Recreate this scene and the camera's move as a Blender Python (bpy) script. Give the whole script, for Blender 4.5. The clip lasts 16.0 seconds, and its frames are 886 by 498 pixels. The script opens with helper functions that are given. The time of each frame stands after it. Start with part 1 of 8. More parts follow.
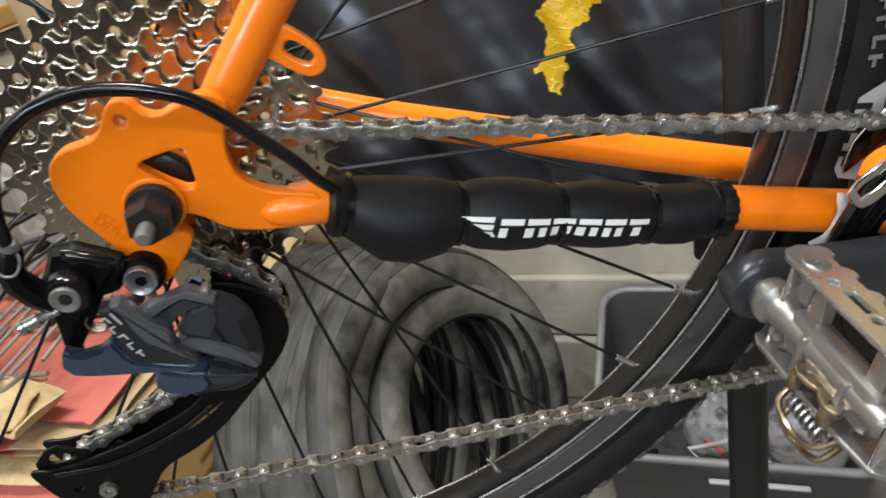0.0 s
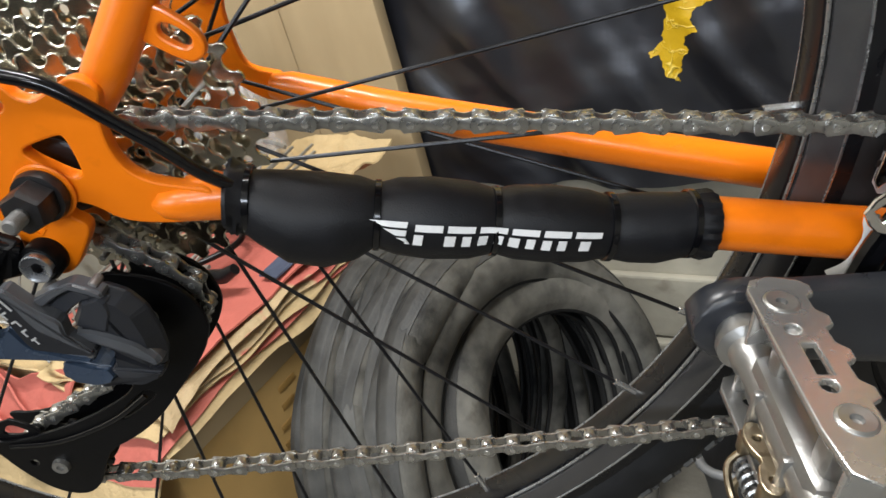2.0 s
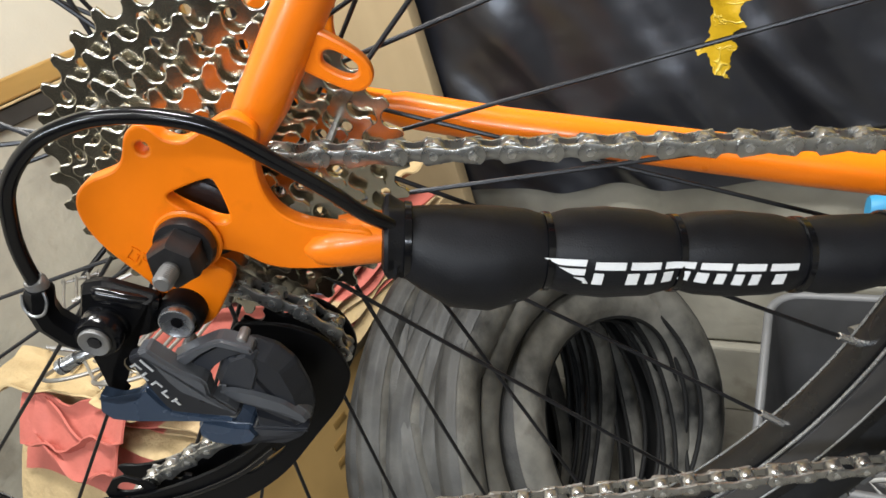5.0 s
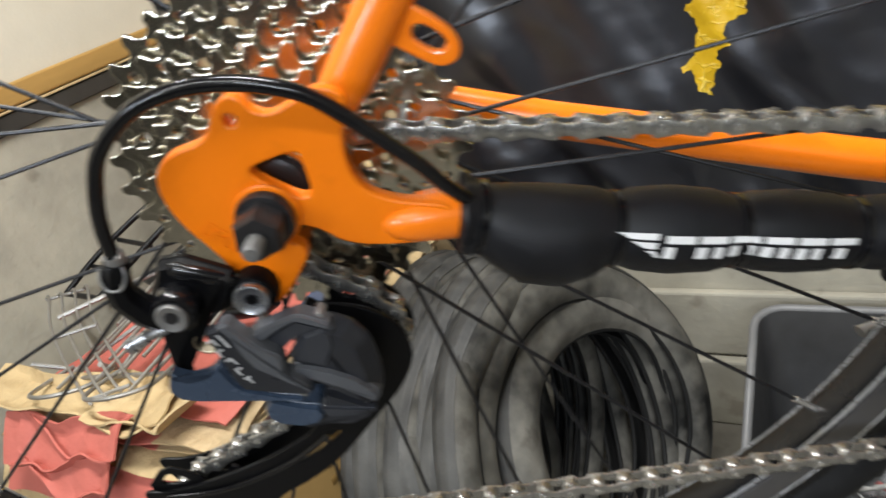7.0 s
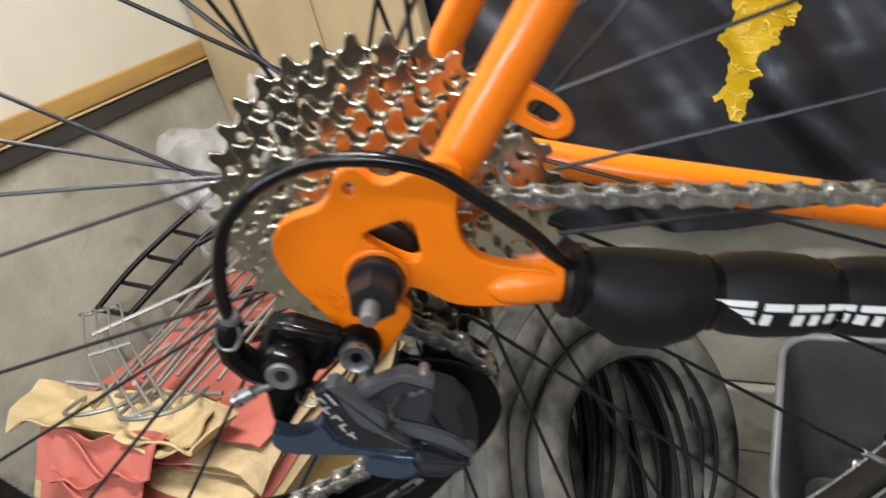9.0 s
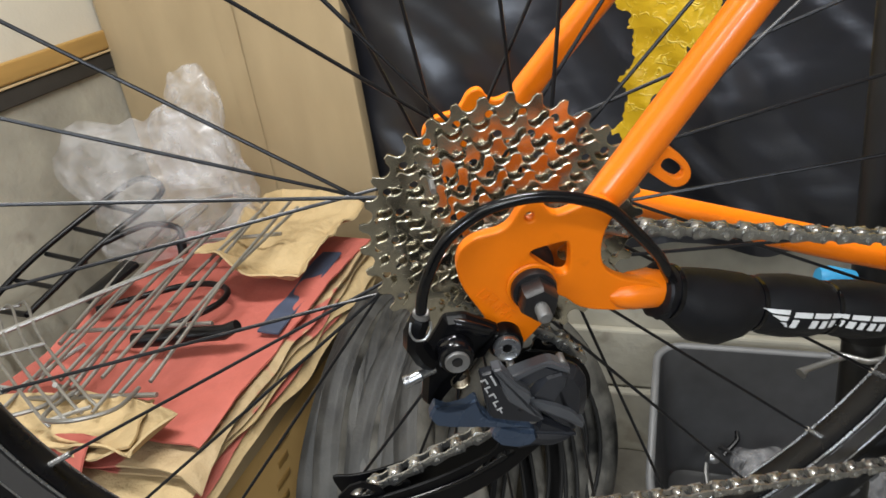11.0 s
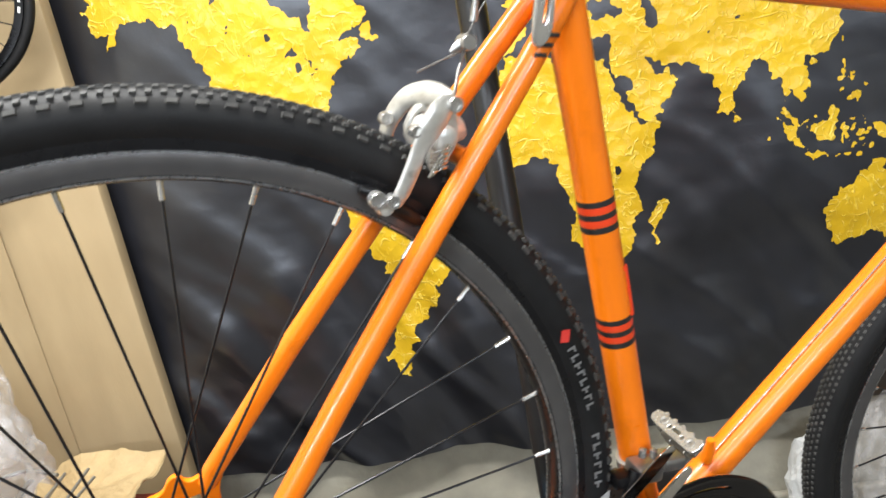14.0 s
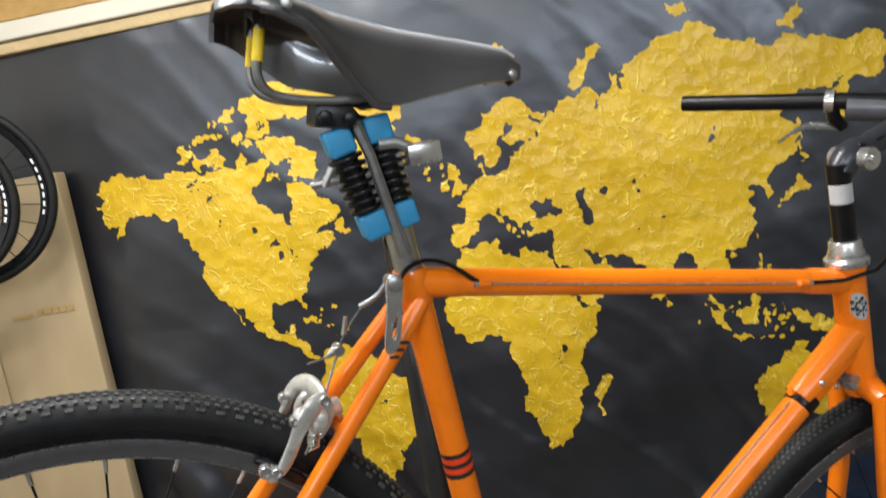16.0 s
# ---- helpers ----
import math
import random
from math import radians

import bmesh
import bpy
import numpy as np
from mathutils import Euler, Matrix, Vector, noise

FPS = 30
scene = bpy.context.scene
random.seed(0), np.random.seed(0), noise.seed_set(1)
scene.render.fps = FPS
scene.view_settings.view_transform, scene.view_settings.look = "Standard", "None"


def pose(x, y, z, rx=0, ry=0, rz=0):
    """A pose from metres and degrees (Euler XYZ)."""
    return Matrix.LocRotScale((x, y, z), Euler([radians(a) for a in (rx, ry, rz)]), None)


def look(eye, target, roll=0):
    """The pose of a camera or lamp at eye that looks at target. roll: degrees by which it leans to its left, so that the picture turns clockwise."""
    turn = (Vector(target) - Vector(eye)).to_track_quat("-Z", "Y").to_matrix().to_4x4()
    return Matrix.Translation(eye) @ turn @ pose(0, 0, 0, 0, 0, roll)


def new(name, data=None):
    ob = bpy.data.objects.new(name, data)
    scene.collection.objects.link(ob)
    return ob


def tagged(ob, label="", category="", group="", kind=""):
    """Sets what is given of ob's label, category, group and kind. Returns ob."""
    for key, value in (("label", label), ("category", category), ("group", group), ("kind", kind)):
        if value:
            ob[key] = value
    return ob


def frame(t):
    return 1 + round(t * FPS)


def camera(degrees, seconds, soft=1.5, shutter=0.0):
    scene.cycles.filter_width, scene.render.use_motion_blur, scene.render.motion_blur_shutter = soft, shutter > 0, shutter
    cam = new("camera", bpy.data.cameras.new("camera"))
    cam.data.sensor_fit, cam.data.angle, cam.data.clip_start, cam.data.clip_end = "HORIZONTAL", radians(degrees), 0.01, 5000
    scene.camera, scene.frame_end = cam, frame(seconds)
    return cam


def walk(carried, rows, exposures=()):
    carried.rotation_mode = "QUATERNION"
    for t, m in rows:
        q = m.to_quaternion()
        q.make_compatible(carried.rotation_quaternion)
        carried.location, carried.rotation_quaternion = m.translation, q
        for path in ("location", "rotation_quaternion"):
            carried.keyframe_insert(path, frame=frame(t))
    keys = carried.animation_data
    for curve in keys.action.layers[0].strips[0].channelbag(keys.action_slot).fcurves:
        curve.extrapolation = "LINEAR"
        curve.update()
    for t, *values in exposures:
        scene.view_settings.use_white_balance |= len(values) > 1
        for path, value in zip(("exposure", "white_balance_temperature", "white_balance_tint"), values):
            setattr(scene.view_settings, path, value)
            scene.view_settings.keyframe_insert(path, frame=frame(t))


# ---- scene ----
cam = camera(62.89, 16.0, 1.5, 0.6)
# seconds, eye x y z, yaw to the left, pitch up, roll
ROWS = [
    (0, 0.2232, -0.2591, 1.2139, 22.95, -29.88, -13.11),
    (0.5, 0.2628, -0.2337, 1.2020, 29.24, -28.39, -13.99),
    (1, 0.2768, -0.2134, 1.1900, 33.51, -28.11, -15.18),
    (1.5, 0.2900, -0.1989, 1.1838, 34.95, -28.11, -15.80),
    (2, 0.2918, -0.1966, 1.1868, 36.11, -28.31, -16.05),
    (2.5, 0.2697, -0.1938, 1.1894, 37.54, -28.68, -15.95),
    (3, 0.2491, -0.1917, 1.1925, 38.26, -28.93, -15.46),
    (3.5, 0.2219, -0.1971, 1.2041, 39.35, -28.29, -15.53),
    (4, 0.2154, -0.1959, 1.2069, 39.02, -28.07, -16.22),
    (4.5, 0.2269, -0.1968, 1.2057, 37.85, -28.17, -16.87),
    (4.7, 0.2302, -0.1952, 1.2030, 37.86, -27.91, -17.79),
    (6.8, 0.2266, -0.2234, 1.1951, 33.38, -26.93, -18.50),
    (7, 0.2022, -0.2236, 1.1976, 34.09, -26.73, -17.24),
    (7.5, 0.1820, -0.2201, 1.2049, 35.04, -26.72, -17.22),
    (8, 0.1913, -0.2209, 1.2093, 34.32, -25.95, -17.68),
    (8.5, 0.1917, -0.2218, 1.2099, 34.54, -25.92, -17.56),
    (9, 0.1783, -0.2335, 1.2233, 34.66, -25.45, -16.49),
    (9.2, 0.1672, -0.2438, 1.2360, 34.20, -25.32, -15.40),
    (11.3, 0.0978, -0.3364, 1.2803, 20.69, -27.46, -8.87),
    (11.5, 0.0996, -0.3394, 1.2817, 20.37, -27.43, -9.33),
    (12, 0.1080, -0.3457, 1.2829, 19.63, -27.39, -10.82),
    (12.5, 0.1427, -0.3525, 1.2784, 12.29, -28.94, -10.88),
    (13, 0.1967, -0.3824, 1.3244, 4.40, -25.94, -10.03),
    (13.5, 0.2210, -0.3949, 1.4110, 3.45, -21.62, -11.02),
    (14, 0.2700, -0.4019, 1.4581, 6.75, -16.95, -10.42),
    (14.5, 0.3314, -0.4343, 1.4779, 7.56, -16.82, -10.74),
    (15, 0.3814, -0.4730, 1.5167, 6.95, -15.32, -12.59),
    (15.5, 0.4126, -0.5002, 1.5688, 6.14, -11.29, -10.97),
    (16, 0.4265, -0.5185, 1.5996, 6.77, -7.92, -10.01),
]
walk(cam, [(t, pose(x, y, z, 0, 0, yaw) @ pose(0, 0, 0, 90 + pitch) @ pose(0, 0, 0, 0, 0, roll)) for t, x, y, z, yaw, pitch, roll in ROWS],
     [(0.0, 0.10), (1.5, 0.11), (2.5, 0.0), (4.0, 0.31), (7.5, 0.13), (9.0, 0.11), (11.5, -0.15), (12.5, -0.08), (13.2, 0.28), (14.0, 0.35), (14.5, -0.30), (15.0, -0.42), (15.5, -0.38), (16.0, -0.36)])

# ---- light: ceiling lamp of the workshop, an added overhead fill, wall lamps, dim grey surroundings ----
world = bpy.data.worlds.new("world")
scene.world = world
world.use_nodes = True
world.node_tree.nodes["Background"].inputs[0].default_value = (0.8, 0.85, 1.0, 1)
world.node_tree.nodes["Background"].inputs[1].default_value = 0.01


def area_lamp(name, eye, target, size_x, size_y, watts, colour):
    data = bpy.data.lights.new(name, "AREA")
    data.shape, data.size, data.size_y, data.energy, data.color = "RECTANGLE", size_x, size_y, watts, colour
    ob = new(name, data)
    ob.matrix_world = look(eye, target)
    return ob


WARM = (0.97, 0.972, 0.95)
area_lamp("overhead_light", (-0.10, 0.12, 2.44), (-0.10, 0.12, 0.0), 1.2, 0.12, 48, WARM)
# Added overhead fill, unseen, to brighten faces turned to the camera.
area_lamp("overhead_light", (0.25, -1.25, 2.44), (0.25, -1.25, 0.0), 1.2, 0.12, 18, WARM)
COOL = (0.80, 0.885, 1.0)
area_lamp("wall_lamp", (-0.55, -2.52, 2.22), (0.1, 1.0, 1.5), 1.5, 0.16, 38, COOL)
area_lamp("wall_lamp", (1.45, -2.52, 2.22), (0.9, 1.0, 1.5), 1.5, 0.16, 40, COOL)
scene.view_settings.exposure = 0.30

# ---- materials ----
def material(name, colour, rough=0.5, metal=0.0, vary=0.12, scale=40.0, bump=0.0, bump_scale=200.0, second=None, coat=0.0, spots=0.0, per_object=0.0, stretch=(1, 1, 1), spec=0.5):
    """Principled surface with colour variation at two scales, rough patches and fine relief, in metres."""
    m = bpy.data.materials.new(name)
    m.use_nodes = True
    n, l = m.node_tree.nodes, m.node_tree.links
    b = n["Principled BSDF"]
    b.inputs["Metallic"].default_value = metal
    b.inputs["Coat Weight"].default_value = coat
    b.inputs["Coat Roughness"].default_value = 0.08
    b.inputs["Specular IOR Level"].default_value = spec
    co = n.new("ShaderNodeTexCoord")
    mp = n.new("ShaderNodeMapping")
    mp.inputs["Scale"].default_value = stretch
    l.new(co.outputs["Object"], mp.inputs["Vector"])
    big = n.new("ShaderNodeTexNoise")
    big.inputs["Scale"].default_value, big.inputs["Detail"].default_value = scale * 0.15, 4
    fine = n.new("ShaderNodeTexNoise")
    fine.inputs["Scale"].default_value, fine.inputs["Detail"].default_value = scale, 6
    for t in (big, fine):
        l.new(mp.outputs[0], t.inputs["Vector"])
    mix = n.new("ShaderNodeMath")
    mix.operation = "MULTIPLY_ADD"
    l.new(big.outputs["Fac"], mix.inputs[0])
    mix.inputs[1].default_value = 0.6
    half = n.new("ShaderNodeMath")
    half.operation = "MULTIPLY"
    l.new(fine.outputs["Fac"], half.inputs[0])
    half.inputs[1].default_value = 0.4
    l.new(half.outputs[0], mix.inputs[2])
    ramp = n.new("ShaderNodeValToRGB")
    c = Vector(colour)
    s = Vector(second) if second else c * (1 + vary)
    lo = c * (1 - vary)
    ramp.color_ramp.elements[0].position, ramp.color_ramp.elements[1].position = 0.36, 0.64
    ramp.color_ramp.elements[0].color, ramp.color_ramp.elements[1].color = (*lo, 1), (*s, 1)
    l.new(mix.outputs[0], ramp.inputs[0])
    out = ramp.outputs[0]
    if per_object:
        info = n.new("ShaderNodeObjectInfo")
        hsv = n.new("ShaderNodeHueSaturation")
        mr = n.new("ShaderNodeMapRange")
        mr.inputs["To Min"].default_value, mr.inputs["To Max"].default_value = 1 - per_object, 1 + per_object
        l.new(info.outputs["Random"], mr.inputs["Value"])
        l.new(mr.outputs[0], hsv.inputs["Value"])
        l.new(out, hsv.inputs["Color"])
        out = hsv.outputs[0]
    if spots:
        sp = n.new("ShaderNodeTexNoise")
        sp.inputs["Scale"].default_value, sp.inputs["Detail"].default_value = scale * 0.8, 8
        l.new(mp.outputs[0], sp.inputs["Vector"])
        th = n.new("ShaderNodeMapRange")
        th.inputs["From Min"].default_value, th.inputs["From Max"].default_value = 0.60, 0.68
        l.new(sp.outputs["Fac"], th.inputs["Value"])
        dk = n.new("ShaderNodeMixRGB")
        dk.blend_type = "MULTIPLY"
        ms = n.new("ShaderNodeMath")
        ms.operation = "MULTIPLY"
        ms.inputs[1].default_value = spots
        l.new(th.outputs[0], ms.inputs[0])
        l.new(ms.outputs[0], dk.inputs[0])
        l.new(out, dk.inputs[1])
        dk.inputs[2].default_value = (0.35, 0.3, 0.26, 1)
        out = dk.outputs[0]
    l.new(out, b.inputs["Base Color"])
    rr = n.new("ShaderNodeMapRange")
    rr.inputs["To Min"].default_value, rr.inputs["To Max"].default_value = max(rough * 0.75, 0.02), min(rough * 1.25, 1)
    l.new(fine.outputs["Fac"], rr.inputs["Value"])
    l.new(rr.outputs[0], b.inputs["Roughness"])
    if bump:
        bt = n.new("ShaderNodeTexNoise")
        bt.inputs["Scale"].default_value, bt.inputs["Detail"].default_value = bump_scale, 6
        l.new(mp.outputs[0], bt.inputs["Vector"])
        bn = n.new("ShaderNodeBump")
        bn.inputs["Strength"].default_value, bn.inputs["Distance"].default_value = bump, 0.5 / bump_scale
        l.new(bt.outputs["Fac"], bn.inputs["Height"])
        l.new(bn.outputs[0], b.inputs["Normal"])
    return m


M = {}
M["orange"] = material("orange_paint", (0.86, 0.19, 0.005), 0.30, vary=0.05, scale=30, coat=0.25, bump=0.05, bump_scale=500, spots=0.18, spec=0.4)
M["orange_old"] = material("orange_paint_dropout", (0.80, 0.182, 0.004), 0.36, vary=0.06, scale=60, coat=0.05, bump=0.07, bump_scale=300, spec=0.25, spots=0.16)
M["neoprene"] = material("neoprene", (0.0062, 0.0064, 0.0082), 0.48, vary=0.35, scale=60, bump=0.45, bump_scale=1500, spec=0.30)
M["cage_black"] = material("cage_black", (0.0028, 0.0028, 0.0034), 0.36, vary=0.3, scale=80, bump=0.08, bump_scale=700, spec=0.16)
M["tyre_ink"] = material("tyre_ink", (0.17, 0.17, 0.17), 0.5, vary=0.25, scale=120)
M["black"] = material("black_plastic", (0.0042, 0.0042, 0.005), 0.32, vary=0.2, scale=80, bump=0.08, bump_scale=700, spec=0.32)
M["gloss_black"] = material("black_gloss", (0.004, 0.004, 0.005), 0.16, vary=0.2, scale=60, spec=0.4)
# These three greys also serve as lit and shaded faces of the derailleur.
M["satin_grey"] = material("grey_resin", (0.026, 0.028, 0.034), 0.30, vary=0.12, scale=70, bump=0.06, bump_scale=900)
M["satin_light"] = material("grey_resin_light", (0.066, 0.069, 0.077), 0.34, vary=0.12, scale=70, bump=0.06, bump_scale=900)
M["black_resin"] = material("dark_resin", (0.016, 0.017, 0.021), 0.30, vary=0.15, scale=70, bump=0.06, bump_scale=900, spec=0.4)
M["blue_grey"] = material("blue_grey_resin", (0.030, 0.046, 0.076), 0.28, vary=0.12, scale=70, bump=0.05, bump_scale=900)
M["nickel"] = material("nickel_sprocket", (0.62, 0.585, 0.495), 0.20, 1.0, vary=0.16, scale=120, bump=0.02, bump_scale=500, per_object=0.12, spots=0.15)
M["chain"] = material("chain_steel", (0.39, 0.385, 0.37), 0.28, 0.9, vary=0.14, scale=200, bump=0.04, bump_scale=900, spots=0.3, per_object=0.12)
M["chain_pin"] = material("chain_pin_steel", (0.60, 0.595, 0.58), 0.22, 0.9, vary=0.2, scale=200)
M["alu"] = material("aluminium", (0.56, 0.555, 0.545), 0.26, 0.85, vary=0.08, scale=90, bump=0.06, bump_scale=500)
M["alu_dull"] = material("worn_aluminium", (0.38, 0.375, 0.365), 0.34, 0.85, vary=0.14, scale=60, bump=0.12, bump_scale=600, spots=0.2)
M["brass"] = material("rusty_brass", (0.36, 0.30, 0.215), 0.32, 1.0, vary=0.5, scale=160, bump=0.2, bump_scale=500, spots=0.6)
M["chrome"] = material("chrome", (0.80, 0.80, 0.80), 0.12, 1.0, vary=0.04, scale=60)
M["steel_dark"] = material("dark_steel", (0.024, 0.023, 0.024), 0.36, 0.5, vary=0.25, scale=150, bump=0.15, bump_scale=600)
M["rag"] = material("grimy_rag", (0.026, 0.023, 0.020), 0.8, vary=0.5, scale=30, bump=0.3, bump_scale=90, second=(0.085, 0.077, 0.064))
M["tread"] = material("tread_rubber", (0.036, 0.036, 0.035), 0.62, vary=0.3, scale=80, bump=0.2, bump_scale=500, second=(0.075, 0.073, 0.069), spec=0.3)
M["steel_bright"] = material("bright_steel", (0.40, 0.41, 0.43), 0.28, 0.9, vary=0.15, scale=200, bump=0.1, bump_scale=900)
M["steel_worn"] = material("worn_steel", (0.20, 0.195, 0.19), 0.40, 0.6, vary=0.2, scale=200, bump=0.25, bump_scale=1500)
M["rubber"] = material("tyre_rubber", (0.0110, 0.0110, 0.0115), 0.56, vary=0.3, scale=60, bump=0.2, bump_scale=500, spec=0.18)
M["old_rubber"] = material("old_rubber", (0.026, 0.026, 0.025), 0.60, vary=0.5, scale=26, bump=0.3, bump_scale=200, second=(0.19, 0.182, 0.160), per_object=0.28, spots=0.45)
M["old_tread"] = material("old_tread_rubber", (0.020, 0.020, 0.020), 0.62, vary=0.4, scale=26, bump=0.3, bump_scale=240, second=(0.085, 0.083, 0.077), per_object=0.25, spots=0.3)
# Lining and beads blacker than the casing: shade inside the tyres, put into colour.
M["shaded_lining"] = material("tyre_lining", (0.010, 0.010, 0.010), 0.7, vary=0.3, scale=40, bump=0.2, bump_scale=300, spec=0.25)
M["cast_alu"] = material("cast_aluminium", (0.56, 0.55, 0.515), 0.38, 0.6, vary=0.28, scale=90, bump=0.2, bump_scale=420, spots=0.5)
M["rim"] = material("rim_metal", (0.006, 0.006, 0.007), 0.28, 0.0, vary=0.15, scale=60, spec=0.3)
M["rim_track"] = material("rim_brake_track", (0.115, 0.112, 0.114), 0.24, 0.6, vary=0.12, scale=60, bump=0.1, bump_scale=900)
M["spoke"] = material("black_spoke", (0.012, 0.012, 0.014), 0.32, 0.25, vary=0.1, scale=60, spec=0.4)
M["white"] = material("white_print", (0.78, 0.78, 0.78), 0.55, vary=0.05, scale=400, bump=0.2, bump_scale=2500)
M["red_print"] = material("red_print", (0.60, 0.04, 0.03), 0.45, vary=0.1, scale=200)
M["red_band"] = material("red_orange_band", (0.74, 0.055, 0.012), 0.35, vary=0.06, scale=100)
M["black_print"] = material("black_print", (0.015, 0.015, 0.015), 0.45, vary=0.1, scale=200)
M["cyan"] = material("cyan_rubber", (0.025, 0.24, 0.46), 0.55, vary=0.12, scale=60, bump=0.1, bump_scale=400)
M["yellow"] = material("yellow_tape", (0.80, 0.55, 0.01), 0.5, vary=0.08, scale=60)
M["leather"] = material("worn_leather", (0.040, 0.043, 0.053), 0.34, vary=0.4, scale=16, bump=0.05, bump_scale=250, spec=1.0, coat=0.5, second=(0.064, 0.060, 0.062))
# Pale tone for the reflection painted along the saddle's crest.
M["ridge_glint"] = material("leather_edge", (0.46, 0.46, 0.47), 0.36, vary=0.2, scale=40)
M["cloth"] = material("black_cloth", (0.0105, 0.0109, 0.0142), 0.33, vary=0.22, scale=14, bump=0.05, bump_scale=40, spec=0.95)
M["cloth"].node_tree.nodes["Principled BSDF"].inputs["Specular Tint"].default_value = (0.90, 0.93, 1.0, 1)
M["concrete"] = material("grey_concrete", (0.33, 0.31, 0.255), 0.86, vary=0.22, scale=12, bump=0.22, bump_scale=70, second=(0.45, 0.42, 0.340), spots=0.42)
M["floor"] = material("dusty_floor", (0.15, 0.138, 0.112), 0.8, vary=0.18, scale=18, bump=0.25, bump_scale=80, second=(0.21, 0.193, 0.160), spots=0.3)
M["plaster"] = material("white_plaster", (0.60, 0.555, 0.46), 0.7, vary=0.05, scale=14, bump=0.15, bump_scale=120)
M["wood"] = material("varnished_wood", (0.34, 0.20, 0.06), 0.45, vary=0.3, scale=30, bump=0.2, bump_scale=160, stretch=(1, 0.15, 1))
M["dark_strip"] = material("dark_skirting", (0.030, 0.027, 0.024), 0.6, vary=0.3, scale=40, bump=0.2, bump_scale=160)
M["card"] = material("cardboard", (0.360, 0.265, 0.145), 0.78, vary=0.12, scale=12, bump=0.12, bump_scale=260, second=(0.435, 0.330, 0.190), stretch=(1, 1, 0.3))
M["card_dark"] = material("cardboard_side", (0.40, 0.25, 0.085), 0.75, vary=0.14, scale=14, bump=0.12, bump_scale=260)
M["kraft"] = material("kraft_paper", (0.47, 0.345, 0.18), 0.8, vary=0.12, scale=20, bump=0.6, bump_scale=28)
M["white_card"] = material("dirty_white_card", (0.36, 0.335, 0.265), 0.7, vary=0.12, scale=16, bump=0.12, bump_scale=160, spots=0.35)
M["red_card"] = material("red_printed_card", (0.46, 0.118, 0.090), 0.7, vary=0.14, scale=24, bump=0.25, bump_scale=70)
M["blue_card"] = material("blue_printed_card", (0.055, 0.070, 0.115), 0.7, vary=0.2, scale=40, bump=0.2, bump_scale=80)
M["bin"] = material("dark_grey_bin", (0.058, 0.058, 0.060), 0.44, vary=0.2, scale=30, bump=0.1, bump_scale=300)
M["bin_rim"] = material("worn_bin_rim", (0.17, 0.17, 0.172), 0.42, vary=0.2, scale=30, bump=0.1, bump_scale=300)
M["pole"] = material("black_pole", (0.007, 0.007, 0.008), 0.40, vary=0.2, scale=40)
M["galv"] = material("galvanised_wire", (0.34, 0.33, 0.31), 0.42, 0.8, vary=0.15, scale=90)
M["blue_bag"] = material("blue_film", (0.02, 0.22, 0.62), 0.4, vary=0.2, scale=40, bump=0.3, bump_scale=60)
M["white_bag"] = material("white_film", (0.58, 0.58, 0.57), 0.45, vary=0.08, scale=40, bump=0.4, bump_scale=60)
M["green"] = material("green_print", (0.06, 0.42, 0.05), 0.5, vary=0.15, scale=60)
M["grey_patch"] = material("grey_silver_print", (0.42, 0.42, 0.42), 0.4, vary=0.08, scale=100)


def clear_film(name):
    m = bpy.data.materials.new(name)
    m.use_nodes = True
    n, l = m.node_tree.nodes, m.node_tree.links
    b = n["Principled BSDF"]
    b.inputs["Base Color"].default_value = (0.66, 0.65, 0.66, 1)
    b.inputs["Roughness"].default_value = 0.16
    tr = n.new("ShaderNodeBsdfTransparent")
    mx = n.new("ShaderNodeMixShader")
    tx = n.new("ShaderNodeTexNoise")
    tx.inputs["Scale"].default_value, tx.inputs["Detail"].default_value = 7, 4
    mr = n.new("ShaderNodeMapRange")
    mr.inputs["From Min"].default_value, mr.inputs["From Max"].default_value = 0.35, 0.7
    mr.inputs["To Min"].default_value, mr.inputs["To Max"].default_value = 0.06, 0.42
    l.new(tx.outputs["Fac"], mr.inputs["Value"])
    l.new(mr.outputs[0], mx.inputs[0])
    l.new(tr.outputs[0], mx.inputs[1])
    l.new(b.outputs[0], mx.inputs[2])
    l.new(mx.outputs[0], n["Material Output"].inputs["Surface"])
    return m


M["film"] = clear_film("clear_film")


def printed_card(name):
    """Brown cardboard with large worn patches of red print."""
    m = material(name, (0.45, 0.33, 0.185), 0.75, vary=0.12, scale=20, bump=0.6, bump_scale=28)
    n, l = m.node_tree.nodes, m.node_tree.links
    b = n["Principled BSDF"]
    base = b.inputs["Base Color"].links[0].from_socket
    co, tx, mr, mx = n.new("ShaderNodeTexCoord"), n.new("ShaderNodeTexNoise"), n.new("ShaderNodeMapRange"), n.new("ShaderNodeMixRGB")
    tx.inputs["Scale"].default_value, tx.inputs["Detail"].default_value = 6.5, 3
    l.new(co.outputs["Object"], tx.inputs["Vector"])
    mr.inputs["From Min"].default_value, mr.inputs["From Max"].default_value = 0.55, 0.57
    l.new(tx.outputs["Fac"], mr.inputs["Value"])
    l.new(mr.outputs[0], mx.inputs[0])
    l.new(base, mx.inputs[1])
    mx.inputs[2].default_value = (0.46, 0.120, 0.092, 1)
    l.new(mx.outputs[0], b.inputs["Base Color"])
    return m


M["printed"] = printed_card("printed_cardboard")


